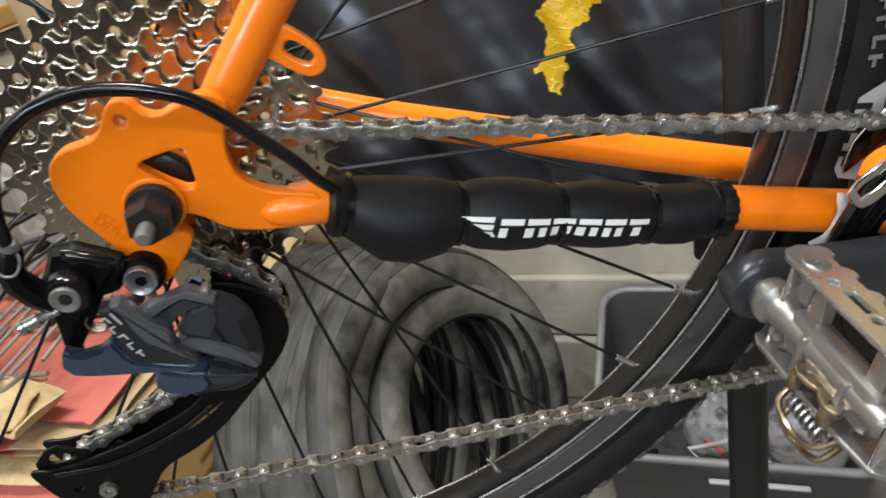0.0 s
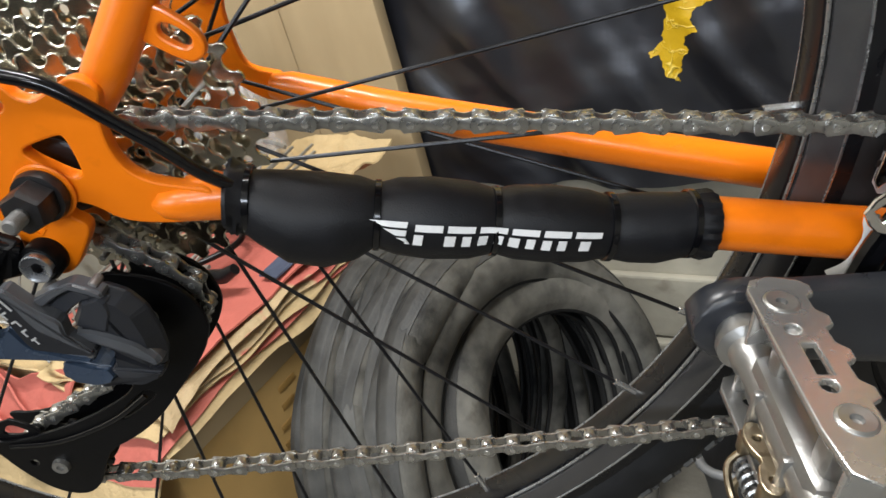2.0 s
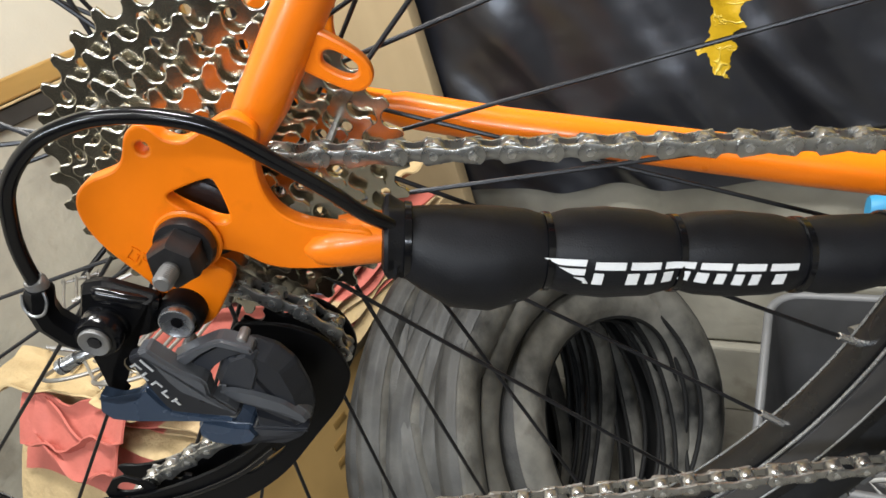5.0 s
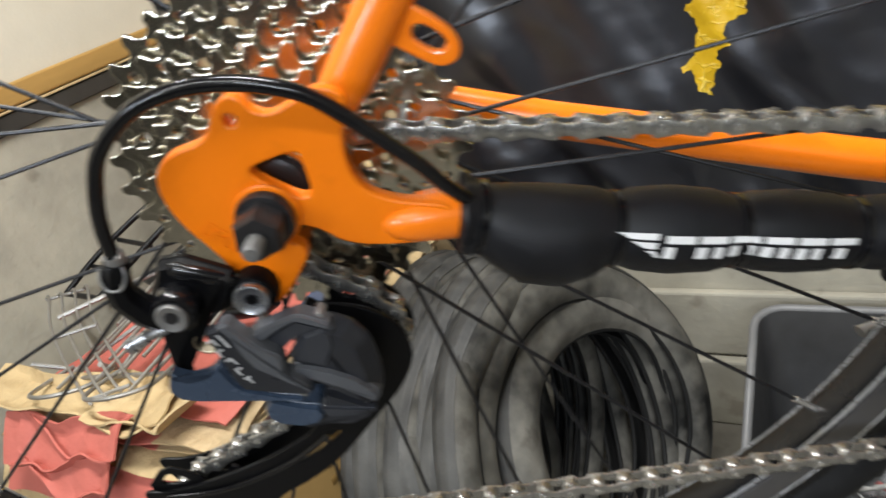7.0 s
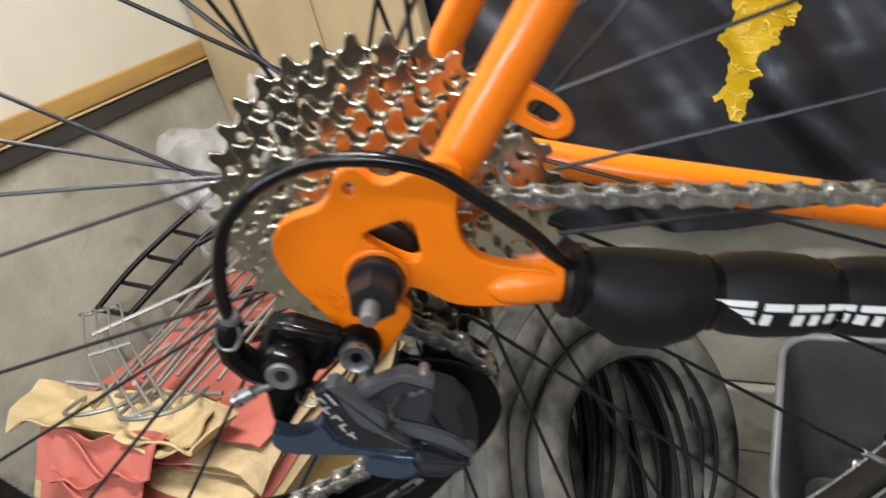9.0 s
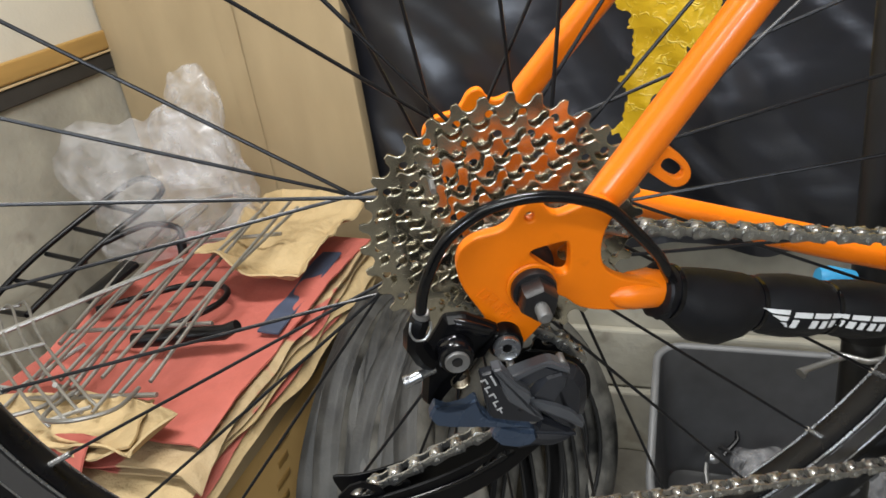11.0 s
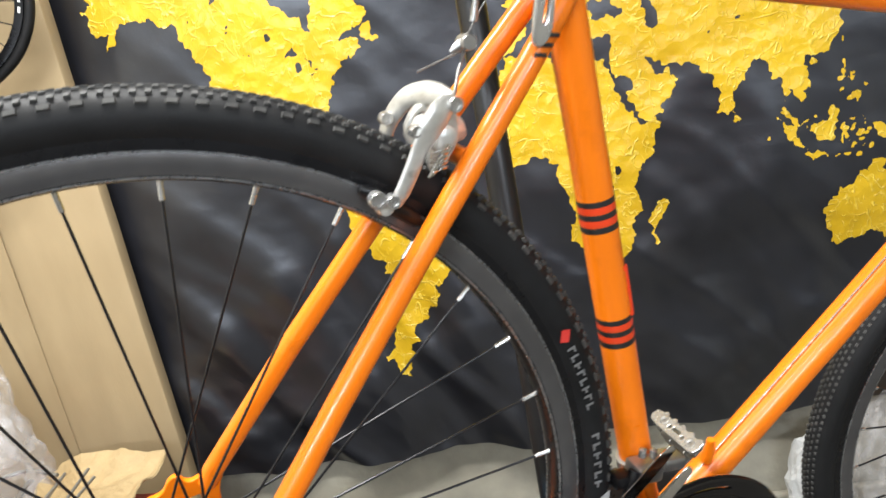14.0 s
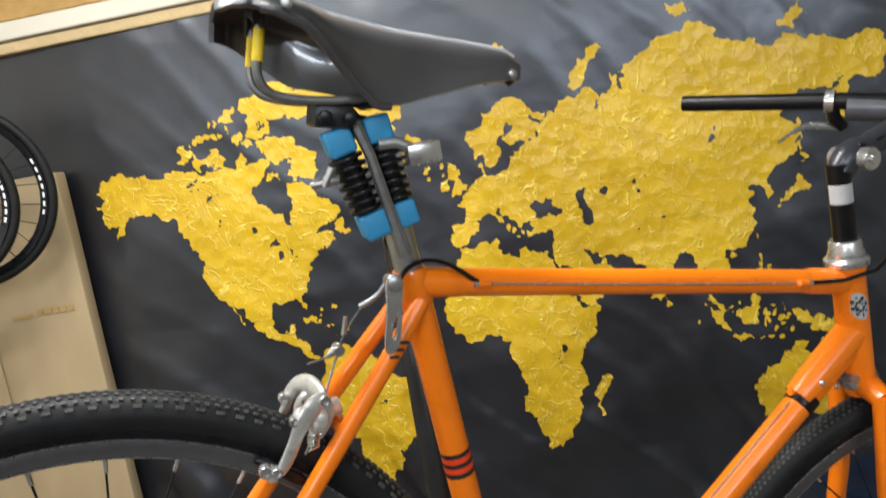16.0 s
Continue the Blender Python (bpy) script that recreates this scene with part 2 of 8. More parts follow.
# ---- mesh helpers ----
def finish(bm, name, mat, smooth=True):
    bmesh.ops.recalc_face_normals(bm, faces=bm.faces)
    me = bpy.data.meshes.new(name)
    bm.to_mesh(me)
    bm.free()
    if smooth:
        for p in me.polygons:
            p.use_smooth = True
        me.set_sharp_from_angle(angle=radians(38))
    me.materials.append(M[mat] if isinstance(mat, str) else mat)
    return me


def part(name, bm, mat, parent, label="", smooth=True):
    """One mesh object under a thing or a part."""
    me = finish(bm, name, mat, smooth) if isinstance(bm, bmesh.types.BMesh) else bm
    ob = new(name, me)
    ob.parent = parent
    if label:
        ob["label"] = label
    return ob


def thing(name, label, category, m=None, group="", kind=""):
    ob = new(name)
    ob.empty_display_size = 0.05
    if m is not None:
        ob.matrix_world = m
    return tagged(ob, label, category, group, kind)


def whole(name, bm, mat, label, category, group="", kind="", m=None, smooth=True):
    ob = part(name, bm, mat, None, "", smooth)
    if m is not None:
        ob.matrix_world = m
    return tagged(ob, label, category, group, kind)


def ring(bm, centre, u, v, ru, rv, seg):
    return [bm.verts.new(centre + u * (ru * math.cos(2 * math.pi * i / seg)) + v * (rv * math.sin(2 * math.pi * i / seg))) for i in range(seg)]


def bridge(bm, a, b):
    n = len(a)
    for i in range(n):
        bm.faces.new((a[i], a[(i + 1) % n], b[(i + 1) % n], b[i]))


def tube(bm, pts, r, seg=12, cap=True, closed=False, flat=1.0, up=None):
    """A round bar along points; r is one radius or one per point; flat squeezes it across."""
    pts = [Vector(p) for p in pts]
    rs = r if isinstance(r, (list, tuple)) else [r] * len(pts)
    n = len(pts)
    rings, u = [], None
    for i, p in enumerate(pts):
        if closed:
            d = pts[(i + 1) % n] - pts[i - 1]
        else:
            d = pts[min(i + 1, n - 1)] - pts[max(i - 1, 0)]
        d.normalize()
        if u is None:
            ref = Vector(up) if up else (Vector((0, 0, 1)) if abs(d.z) < 0.9 else Vector((0, 1, 0)))
            u = (ref - d * ref.dot(d)).normalized()
        else:
            u = (u - d * u.dot(d)).normalized()
        v = d.cross(u)
        rings.append(ring(bm, p, u, v, rs[i], rs[i] * flat, seg))
    for a, b in zip(rings, rings[1:]):
        bridge(bm, a, b)
    if closed:
        bridge(bm, rings[-1], rings[0])
    elif cap:
        bm.faces.new(rings[0])
        bm.faces.new(rings[-1])
    return bm


def lathe(bm, profile, origin, axis, seg=32, closed=False, cap=True):
    """Turns (radius, height) pairs round an axis."""
    axis = Vector(axis).normalized()
    ref = Vector((0, 0, 1)) if abs(axis.z) < 0.9 else Vector((1, 0, 0))
    u = (ref - axis * ref.dot(axis)).normalized()
    v = axis.cross(u)
    origin = Vector(origin)
    rings = [ring(bm, origin + axis * h, u, v, max(r, 1e-5), max(r, 1e-5), seg) for r, h in profile]
    for a, b in zip(rings, rings[1:]):
        bridge(bm, a, b)
    if closed:
        bridge(bm, rings[-1], rings[0])
    elif cap:
        bm.faces.new(rings[0])
        bm.faces.new(rings[-1])
    return bm


def box(bm, centre, size, m=None, bevel=0.0, seg=2):
    made = bmesh.ops.create_cube(bm, size=1.0, matrix=(m or Matrix()) @ Matrix.Translation(centre) @ Matrix.Diagonal((*size, 1)))
    if bevel:
        edges = list({e for v in made["verts"] for e in v.link_edges})
        bmesh.ops.bevel(bm, geom=edges, offset=bevel, segments=seg, affect="EDGES", profile=0.5)
    return bm


def soften(pts, rounds=2):
    for _ in range(rounds):
        out = []
        for i, p in enumerate(pts):
            q = pts[(i + 1) % len(pts)]
            out += [(p[0] * 0.75 + q[0] * 0.25, p[1] * 0.75 + q[1] * 0.25), (p[0] * 0.25 + q[0] * 0.75, p[1] * 0.25 + q[1] * 0.75)]
        pts = out
    return pts


def circle(cx, cy, r, seg=16):
    return [(cx + r * math.cos(2 * math.pi * i / seg), cy + r * math.sin(2 * math.pi * i / seg)) for i in range(seg)]


XZ = Matrix(((1, 0, 0, 0), (0, 0, -1, 0), (0, 1, 0, 0), (0, 0, 0, 1)))


def smooth_path(pts, n=6):
    pts = [Vector(p) for p in pts]
    out = []
    for i in range(len(pts) - 1):
        p0, p1, p2, p3 = pts[max(i - 1, 0)], pts[i], pts[i + 1], pts[min(i + 2, len(pts) - 1)]
        for k in range(n):
            t = k / n
            out.append(0.5 * ((2 * p1) + (p2 - p0) * t + (2 * p0 - 5 * p1 + 4 * p2 - p3) * t * t + (3 * p1 - p0 - 3 * p2 + p3) * t ** 3))
    return out + [pts[-1]]


def plate(name, loops, thick, mat, bevel=0.0006, m=None):
    """A flat sheet cut to the outer loop with holes, with rounded edges; drawn in x, z and centred on y = 0."""
    cu = bpy.data.curves.new(name, "CURVE")
    cu.dimensions, cu.fill_mode, cu.extrude, cu.bevel_depth, cu.bevel_resolution = "2D", "BOTH", max(thick / 2 - bevel, 1e-5), bevel, 1
    cu.offset = -bevel
    for lp in loops:
        sp = cu.splines.new("POLY")
        sp.points.add(len(lp) - 1)
        for p, q in zip(sp.points, lp):
            p.co = (q[0], q[1], 0, 1)
        sp.use_cyclic_u = True
    ob = new(name, cu)
    dg = bpy.context.evaluated_depsgraph_get()
    dg.update()
    me = bpy.data.meshes.new_from_object(ob.evaluated_get(dg))
    bpy.data.objects.remove(ob)
    bpy.data.curves.remove(cu)
    me.name = name
    me.transform((m or Matrix()) @ XZ)
    me.materials.clear()
    me.materials.append(M[mat])
    for p in me.polygons:
        p.use_smooth = True
    me.set_sharp_from_angle(angle=radians(35))
    return me


def lettering(name, text, size, mat, depth=0.0003, shear=0.0, m=None, align="LEFT", spread=1.0):
    cu = bpy.data.curves.new(name, "FONT")
    cu.body, cu.size, cu.extrude, cu.shear, cu.align_x, cu.space_character = text, size, depth, shear, align, spread
    ob = new(name, cu)
    dg = bpy.context.evaluated_depsgraph_get()
    dg.update()
    me = bpy.data.meshes.new_from_object(ob.evaluated_get(dg))
    bpy.data.objects.remove(ob)
    bpy.data.curves.remove(cu)
    if m is not None:
        me.transform(m)
    me.materials.clear()
    me.materials.append(M[mat])
    return me


def grid_sheet(bm, nx, ny, place):
    """A sheet of nx by ny cells; place(u, v) gives each corner, u and v from 0 to 1."""
    vs = [[bm.verts.new(place(i / nx, j / ny)) for j in range(ny + 1)] for i in range(nx + 1)]
    for i in range(nx):
        for j in range(ny):
            bm.faces.new((vs[i][j], vs[i + 1][j], vs[i + 1][j + 1], vs[i][j + 1]))
    return bm


def thicken(bm, depth):
    bm.normal_update()
    bmesh.ops.solidify(bm, geom=list(bm.faces), thickness=depth)
    return bm


def wave(x, y, z, s, seed=0.0):
    return noise.noise(Vector((x * s + seed, y * s - seed * 1.7, z * s + seed * 0.3)))

# ---- the room ----
WALL_Y, LEFT_X, CEIL = 1.04, -1.13, 2.48


def slab(name, lo, hi, mat, label, cat="wall", bevel=0.0):
    bm = bmesh.new()
    lo, hi = Vector(lo), Vector(hi)
    box(bm, (lo + hi) / 2, hi - lo, bevel=bevel)
    return whole(name, bm, mat, label, cat, kind="structure", smooth=False)


slab("floor", (-1.33, -2.6, -0.12), (2.5, 1.3, 0.0), "floor", "dusty grey-beige concrete workshop floor", "floor")
slab("wall_back", (-1.33, WALL_Y, 0.0), (2.5, 1.3, CEIL), "concrete", "bare grey concrete back wall behind a map cloth")
slab("wall_left", (LEFT_X - 0.2, -2.6, 0.0), (LEFT_X, WALL_Y, 1.03), "concrete", "bare grey concrete lower part of side wall")
slab("wall_left_upper", (LEFT_X - 0.2, -2.6, 1.03), (LEFT_X - 0.004, WALL_Y, CEIL), "plaster", "white plastered upper part of side wall")
# Unseen closing walls and ceiling, toned down to cut fill and reflections.
slab("wall_right", (2.3, -2.6, 0.0), (2.5, WALL_Y, CEIL), "concrete", "unseen right wall, grey concrete to hold fill light down")
slab("wall_front", (-1.13, -2.8, 0.0), (2.3, -2.6, 1.03), "dark_strip", "unseen end wall, lower part made dark to deepen reflections")
slab("wall_front_upper", (-1.13, -2.8, 1.03), (2.3, -2.604, CEIL), "concrete", "unseen end wall, upper part grey to dim reflections")
slab("ceiling", (-1.33, -2.8, CEIL), (2.5, 1.3, CEIL + 0.15), "concrete", "unseen ceiling, grey concrete to hold fill light down", "ceiling")
slab("trim", (LEFT_X, -2.6, 1.034), (LEFT_X + 0.012, 1.0, 1.073), "wood", "yellow-brown varnished wooden wall strip", "trim", 0.004)
slab("trim", (LEFT_X, -2.6, 0.993), (LEFT_X + 0.010, 1.0, 1.026), "dark_strip", "dark grimy strip under the wooden wall rail", "trim", 0.003)
slab("trim", (LEFT_X, -2.6, 1.028), (LEFT_X + 0.014, 1.0, 1.032), "kraft", "pale worn lower edge of the wooden wall rail", "trim", 0.001)

# concrete kerb courses at the foot of the back wall
for z0, z1, d in ((0.0, 0.175, 0.035), (0.18, 0.335, 0.02)):
    slab("trim", (-0.45, WALL_Y - d, z0), (2.3, WALL_Y, z1), "concrete", "rough grey concrete course at the foot of the wall", "wall course", 0.006)

# pale rail and plywood shelf above the map cloth
slab("trim", (-1.13, WALL_Y - 0.036, 1.958), (2.3, WALL_Y, 1.981), "kraft", "raw wooden lath above the map cloth", "trim", 0.003)
slab("trim", (-1.13, WALL_Y - 0.045, 1.984), (2.3, WALL_Y, 2.022), "plaster", "white painted rail above the map cloth", "trim", 0.004)
slab("trim", (-1.13, WALL_Y - 0.03, 2.026), (2.3, WALL_Y, 2.30), "wood", "yellowish plywood panel above the rail", "trim", 0.003)

# ---- the bicycle; built in its own axes: x ahead, y to its left, z up, rear axle at the origin ----
BIKE = Matrix(((0.87852, -0.41572, 0.23532, 0), (0.42220, 0.90617, 0.02461, 0), (-0.22347, 0.07773, 0.97161, 1.120), (0, 0, 0, 1)))
bicycle = thing("bicycle", "orange steel road bicycle with silver brakes, clamped in a black stand", "bicycle", BIKE)
BB = Vector((0.406, 0, -0.057))
FRONT = Vector((0.999, 0, 0.004))
RIM_R, TYRE_R = 0.288, 0.344


def frame_tube(name, pts, r, seg=24, label="", mat="orange", flat=1.0):
    return part(name, tube(bmesh.new(), pts, r, seg, flat=flat), mat, bicycle, label)


SEAT_TOP = Vector((0.243, 0, 0.443))
HEAD = lambda z: Vector((0.767 - 0.32 * (z - 0.45), 0, z))
seat_tube = frame_tube("seat_tube", [BB, SEAT_TOP], 0.0143)
top_tube = frame_tube("top_tube", [(0.247, 0, 0.433), (0.745, 0, 0.434)], 0.0130)
down_tube = frame_tube("down_tube", [BB, (0.781, 0, 0.3545)], 0.0155)
head_tube = frame_tube("head_tube", [HEAD(0.322), HEAD(0.326), HEAD(0.33), HEAD(0.445), HEAD(0.449), HEAD(0.455)], [0.0185, 0.0195, 0.0182, 0.0182, 0.0195, 0.0185])

# brazed lugs at the seat cluster and head
bm = bmesh.new()
tube(bm, [(0.252, 0, 0.433), (0.270, 0, 0.433), (0.296, 0, 0.433)], [0.0146, 0.0142, 0.0131], 24)
lathe(bm, [(0.0150, 0), (0.0163, 0.002), (0.0163, 0.030), (0.0150, 0.034)], SEAT_TOP - Vector((-0.0095, 0, 0.030)), (SEAT_TOP - BB), 24)
part("seat_lug", bm, "orange", bicycle)
bm = bmesh.new()
tube(bm, [(0.705, 0, 0.4335), (0.716, 0, 0.434), (0.770, 0, 0.434)], [0.0132, 0.0148, 0.0152], 24)
tube(bm, [(0.7200, 0, 0.2980), (0.735, 0, 0.315), (0.790, 0, 0.377)], [0.0159, 0.0176, 0.018], 24)
part("head_lug", bm, "orange", bicycle)
bm = bmesh.new()
lathe(bm, [(0.019, -0.034), (0.021, -0.032), (0.021, 0.032), (0.019, 0.034)], BB, (0, 1, 0), 28)
tube(bm, [BB + Vector((0.01, 0, 0.011)), BB + Vector((0.045, 0, 0.051)), BB + Vector((0.056, 0, 0.0632))], [0.019, 0.0175, 0.016], 24)
tube(bm, [BB + Vector((-0.006, 0, 0.015)), BB + Vector((-0.018, 0, 0.055))], [0.018, 0.0148], 24)
part("bottom_bracket_shell", bm, "orange", bicycle)

for side in (-1, 1):
    cs = [(0.050, 0.0650 * side, -0.0035), (0.060, 0.0640 * side, -0.0045), (0.110, 0.0590 * side, -0.0110), (0.250, 0.0455 * side, -0.0285), (0.320, 0.0400 * side, -0.0375), (0.392, 0.031 * side, -0.050)]
    if side > 0:
        cs = [(x, y - 0.003, z - 0.0090 - 0.0045 * min(1.0, (x - 0.05) / 0.1)) for x, y, z in cs]
    rad = [0.0062, 0.0088, 0.0092, 0.0104, 0.0106, 0.0104]
    if side < 0:
        cs = cs[:2] + [(0.070, -0.0630, -0.0062), (0.236, -0.0468, -0.0275)] + cs[3:]
        rad = [0.0062, 0.0086, 0.0070, 0.0085, 0.0108, 0.0112, 0.0108]
    frame_tube("chainstay", cs, rad, 20)
    ss = [(0.0250, 0.0630 * side, 0.032), (0.0330, 0.0620 * side, 0.044), (0.0960, 0.0440 * side, 0.151), (0.160, 0.0295 * side, 0.2595), (0.222, 0.0190 * side, 0.3650), (0.243, 0.0150 * side, 0.402), (0.2530, 0.0135 * side, 0.4200)]
    if side > 0:
        ss = [(x - 0.006 - 0.011 * math.sin((z - 0.03) / 0.39 * math.pi) ** 0.7 if 0.033 < z < 0.41 else x - 0.005, y + 0.003, z) for x, y, z in ss]
    frame_tube("seatstay", ss, [0.0070, 0.0082, 0.0085, 0.0085, 0.0085, 0.0085, 0.0070], 20)
frame_tube("seatstay_bridge", [(0.186, -0.026, 0.303), (0.186, 0.026, 0.303)], 0.0065, 16)
frame_tube("chainstay_bridge", [(0.352, -0.036, -0.043), (0.352, 0.036, -0.043)], 0.0065, 16)

# dropouts
DROP = [(-0.0105, 0.0338), (-0.0088, 0.0385), (-0.0056, 0.0415), (-0.0020, 0.0424), (0.0008, 0.0408), (0.0031, 0.0374), (0.0081, 0.0358), (0.0127, 0.0381), (0.0164, 0.0402), (0.0250, 0.0450),
        (0.0335, 0.0400), (0.0306, 0.0320), (0.0296, 0.0243), (0.0310, 0.0151), (0.0353, 0.0087), (0.0424, 0.0052), (0.0515, 0.0037), (0.0640, 0.0025), (0.0650, -0.0105), (0.0450, -0.0125),
        (0.0271, -0.0116), (0.0183, -0.0048), (0.0100, -0.0030), (0.0060, -0.0085), (0.0127, -0.0119), (0.0132, -0.0162), (0.0082, -0.0244), (0.0020, -0.0342), (-0.0060, -0.0370), (-0.0130, -0.0323),
        (-0.0156, -0.0247), (-0.0150, -0.0186), (-0.0193, -0.0124), (-0.0270, -0.0029), (-0.0310, 0.0051), (-0.0324, 0.0127), (-0.0308, 0.0189), (-0.0259, 0.0237), (-0.0201, 0.0257), (-0.0153, 0.0273), (-0.0120, 0.0304)]
WINDOW = [(-0.0012, 0.0176), (0.0021, 0.0195), (0.0134, 0.0234), (0.0156, 0.0225), (0.0178, 0.0105), (0.0169, 0.0074), (0.0131, 0.0069), (-0.0003, 0.0150)]
HOLE = circle(-0.0040, 0.0345, 0.0021, 14)
drop_mesh = plate("dropout", [soften(DROP, 2), soften(WINDOW, 2), HOLE], 0.0062, "orange_old", 0.0010, Matrix.Translation((0, -0.0700, 0)))
dropout = part("dropout", drop_mesh, "orange_old", bicycle, "orange painted dropout plate with a triangular window")
FAR = [(min(x, 0.055), z - (0.011 if x > 0.034 and z < 0.02 else 0.0)) for x, z in DROP]
part("dropout", plate("dropout", [soften(FAR, 2), soften(WINDOW, 2)], 0.0060, "orange_old", 0.0010, Matrix.Translation((0, 0.0690, 0))), "orange_old", bicycle)
bm = bmesh.new()
STAMP = Matrix.Translation((-0.0215, -0.0732, -0.0055)) @ pose(0, 0, 0, 0, 40, 0)
for i in range(5):
    for dx, dz, w, h in ((0.0, 0.003, 0.0008, 0.006), (0.0014, 0.0056, 0.0026, 0.0008), (0.0014, 0.0006 + 0.0024 * (i % 2), 0.0026, 0.0008), (0.0028, 0.0024, 0.0008, 0.0035)):
        box(bm, (i * 0.0042 + dx, 0, dz), (w, 0.0006, h), STAMP)
part("number_stamp", bm, "orange_old", dropout, "raised stamped strokes under the paint")
# pointed stay ends brazed on the plate
bm = bmesh.new()
tube(bm, [(0.0395, -0.0715, -0.0050), (0.043, -0.0712, -0.0048), (0.050, -0.0695, -0.0046), (0.058, -0.067, -0.0047), (0.066, -0.0645, -0.0052), (0.076, -0.0632, -0.0062)], [0.002, 0.0056, 0.0078, 0.0086, 0.0090, 0.0088], 20)
part("chainstay_tip", bm, "orange", bicycle)
# slotted eyelet on the seatstay
EYE_OUT = [(0.0420, 0.0640), (0.0498, 0.0662), (0.0631, 0.0583), (0.0676, 0.0525), (0.0672, 0.0472), (0.0628, 0.0446), (0.0585, 0.0454), (0.0449, 0.0530), (0.0390, 0.0560)]
EYE_IN = [(0.0525, 0.0560), (0.0535, 0.0580), (0.0563, 0.0583), (0.0630, 0.0540), (0.0633, 0.0510), (0.0603, 0.0493), (0.0530, 0.0535)]
part("mudguard_eyelet", plate("mudguard_eyelet", [soften(EYE_OUT, 2), soften(EYE_IN, 2)], 0.0042, "orange", 0.0010, Matrix.Translation((0, -0.0600, 0))), "orange", bicycle, "orange slotted eyelet")

# decals on the seat tube: two sets of black and red bands, initials
axis = (SEAT_TOP - BB).normalized()
for z in (0.2575, 0.1610):
    base = BB + axis * ((z + 0.057) / axis.z)
    for i in range(5):
        bm = lathe(bmesh.new(), [(0.01445, 0), (0.01452, 0.0004), (0.01452, 0.0046 if i % 2 == 0 else 0.0056), (0.01445, 0.005)], base + axis * ((i - 2) * 0.0052), axis, 28, cap=False)
        part("decal_band", bm, "black_print" if i % 2 == 0 else "red_band", seat_tube, "black band" if i % 2 == 0 else "dark red band")
up_axis = Matrix.Translation(BB + axis * 0.265) @ pose(0, 0, 0, 0, -18.0, 0)
bm = bmesh.new()
for x0, x1, z0, z1 in ((0.0125, 0.0152, -0.022, 0.022), (0.0085, 0.0125, 0.018, 0.022), (0.0085, 0.0125, -0.022, -0.018), (0.0105, 0.0135, -0.003, 0.003)):
    a = (x0 + x1) / 2 / 0.0153
    box(bm, (0.0150 * math.sin(a), -0.0150 * math.cos(a) * 0.985, (z0 + z1) / 2), (x1 - x0, 0.0006, z1 - z0), up_axis @ Matrix.Rotation(0.0, 4, "Z"))
part("initial_decal", bm, "red_band", seat_tube, "dark red initial")
for k, (z, n) in enumerate(((0.372, 3), (0.352, 2), (0.378, 2))):
    bm = bmesh.new()
    for i in range(n):
        p = Vector((0.222 + (z - 0.365) * 0.59 + 0.004 * i, -0.0268 + 0.002 * k, z + 0.0065 * i))
        box(bm, p, (0.009, 0.0010, 0.0028), bevel=0.0003)
    part("stay_lettering", bm, "black_print", bicycle, "small black lettering bars")
# head badge and down tube fittings
def on_head(a, h, r):
    return HEAD(0.408 + h) + Vector((r * math.sin(a), -r * math.cos(a), 0))


bm = bmesh.new()
rows = [[bm.verts.new(on_head(-0.35 + 0.0125 * rr / 4 / 0.0185 * math.sin(q * math.pi / 14), 0.0155 * rr / 4 * math.cos(q * math.pi / 14), 0.01865)) for q in range(28)] for rr in (4, 3, 2, 1)]
for a, b in zip(rows, rows[1:]):
    bridge(bm, a, b)
bm.faces.new(rows[-1])
bmesh.ops.recalc_face_normals(bm, faces=bm.faces)
badge = part("head_badge", bm, "grey_patch", head_tube, "round silver head badge sticker with a black drawing")
rng = random.Random(5)
bm = bmesh.new()
for i in range(16):
    q = i * math.pi / 8
    rr = 0.0085 if i % 2 else 0.0045
    a = -0.35 + rr / 0.0185 * math.sin(q)
    box(bm, (0, 0, 0), (0.0006, rng.uniform(0.0015, 0.0040), rng.uniform(0.0025, 0.0050)), Matrix.Translation(on_head(a, rr * 1.2 * math.cos(q), 0.0187)) @ pose(0, 0, 0, rng.uniform(-30, 30), 0, 90 + math.degrees(a)))
part("badge_print", bm, "black_print", badge, "black drawing on the badge")
ddir = Vector((0.375, 0, 0.4115)).normalized()
dside = Vector((ddir.z, 0, -ddir.x))
bm = lathe(bmesh.new(), [(0.0160, -0.009), (0.0172, -0.008), (0.0172, 0.008), (0.0160, 0.009)], BB + ddir * 0.475, ddir, 28)
part("shifter_band", bm, "black", down_tube, "black clamp band")
for d, s in ((0.500, -1), (0.512, 1)):
    p = BB + ddir * d + dside * 0.016 * s * 0.6 + Vector((0, -0.014, 0))
    part("bottle_boss", lathe(bmesh.new(), [(0.003, 0), (0.0035, 0.0005), (0.0035, 0.004), (0.002, 0.005)], p, Vector((0, -1, 0)) + dside * s * 0.5, 14), "alu", down_tube, "silver bolt")
bm = bmesh.new()
tube(bm, [BB + ddir * 0.478 - dside * 0.014, BB + ddir * 0.470 - dside * 0.022], [0.005, 0.0045], 12)
part("cable_stop", bm, "orange", down_tube)
bm = tube(bmesh.new(), [BB + ddir * d + dside * (-0.0165) + Vector((0, -0.004, 0)) for d in (0.08, 0.25, 0.46)], 0.0008, 6)
part("gear_cable", bm, "alu", bicycle, "bare steel gear cable")
bm = bmesh.new()
tube(bm, [BB + Vector((0.045, -0.006, 0.080)), BB + Vector((0.043, -0.010, 0.094)), BB + Vector((0.040, -0.012, 0.105))], [0.0055, 0.005, 0.0035], 12)
part("shifter_boss", bm, "orange", down_tube)

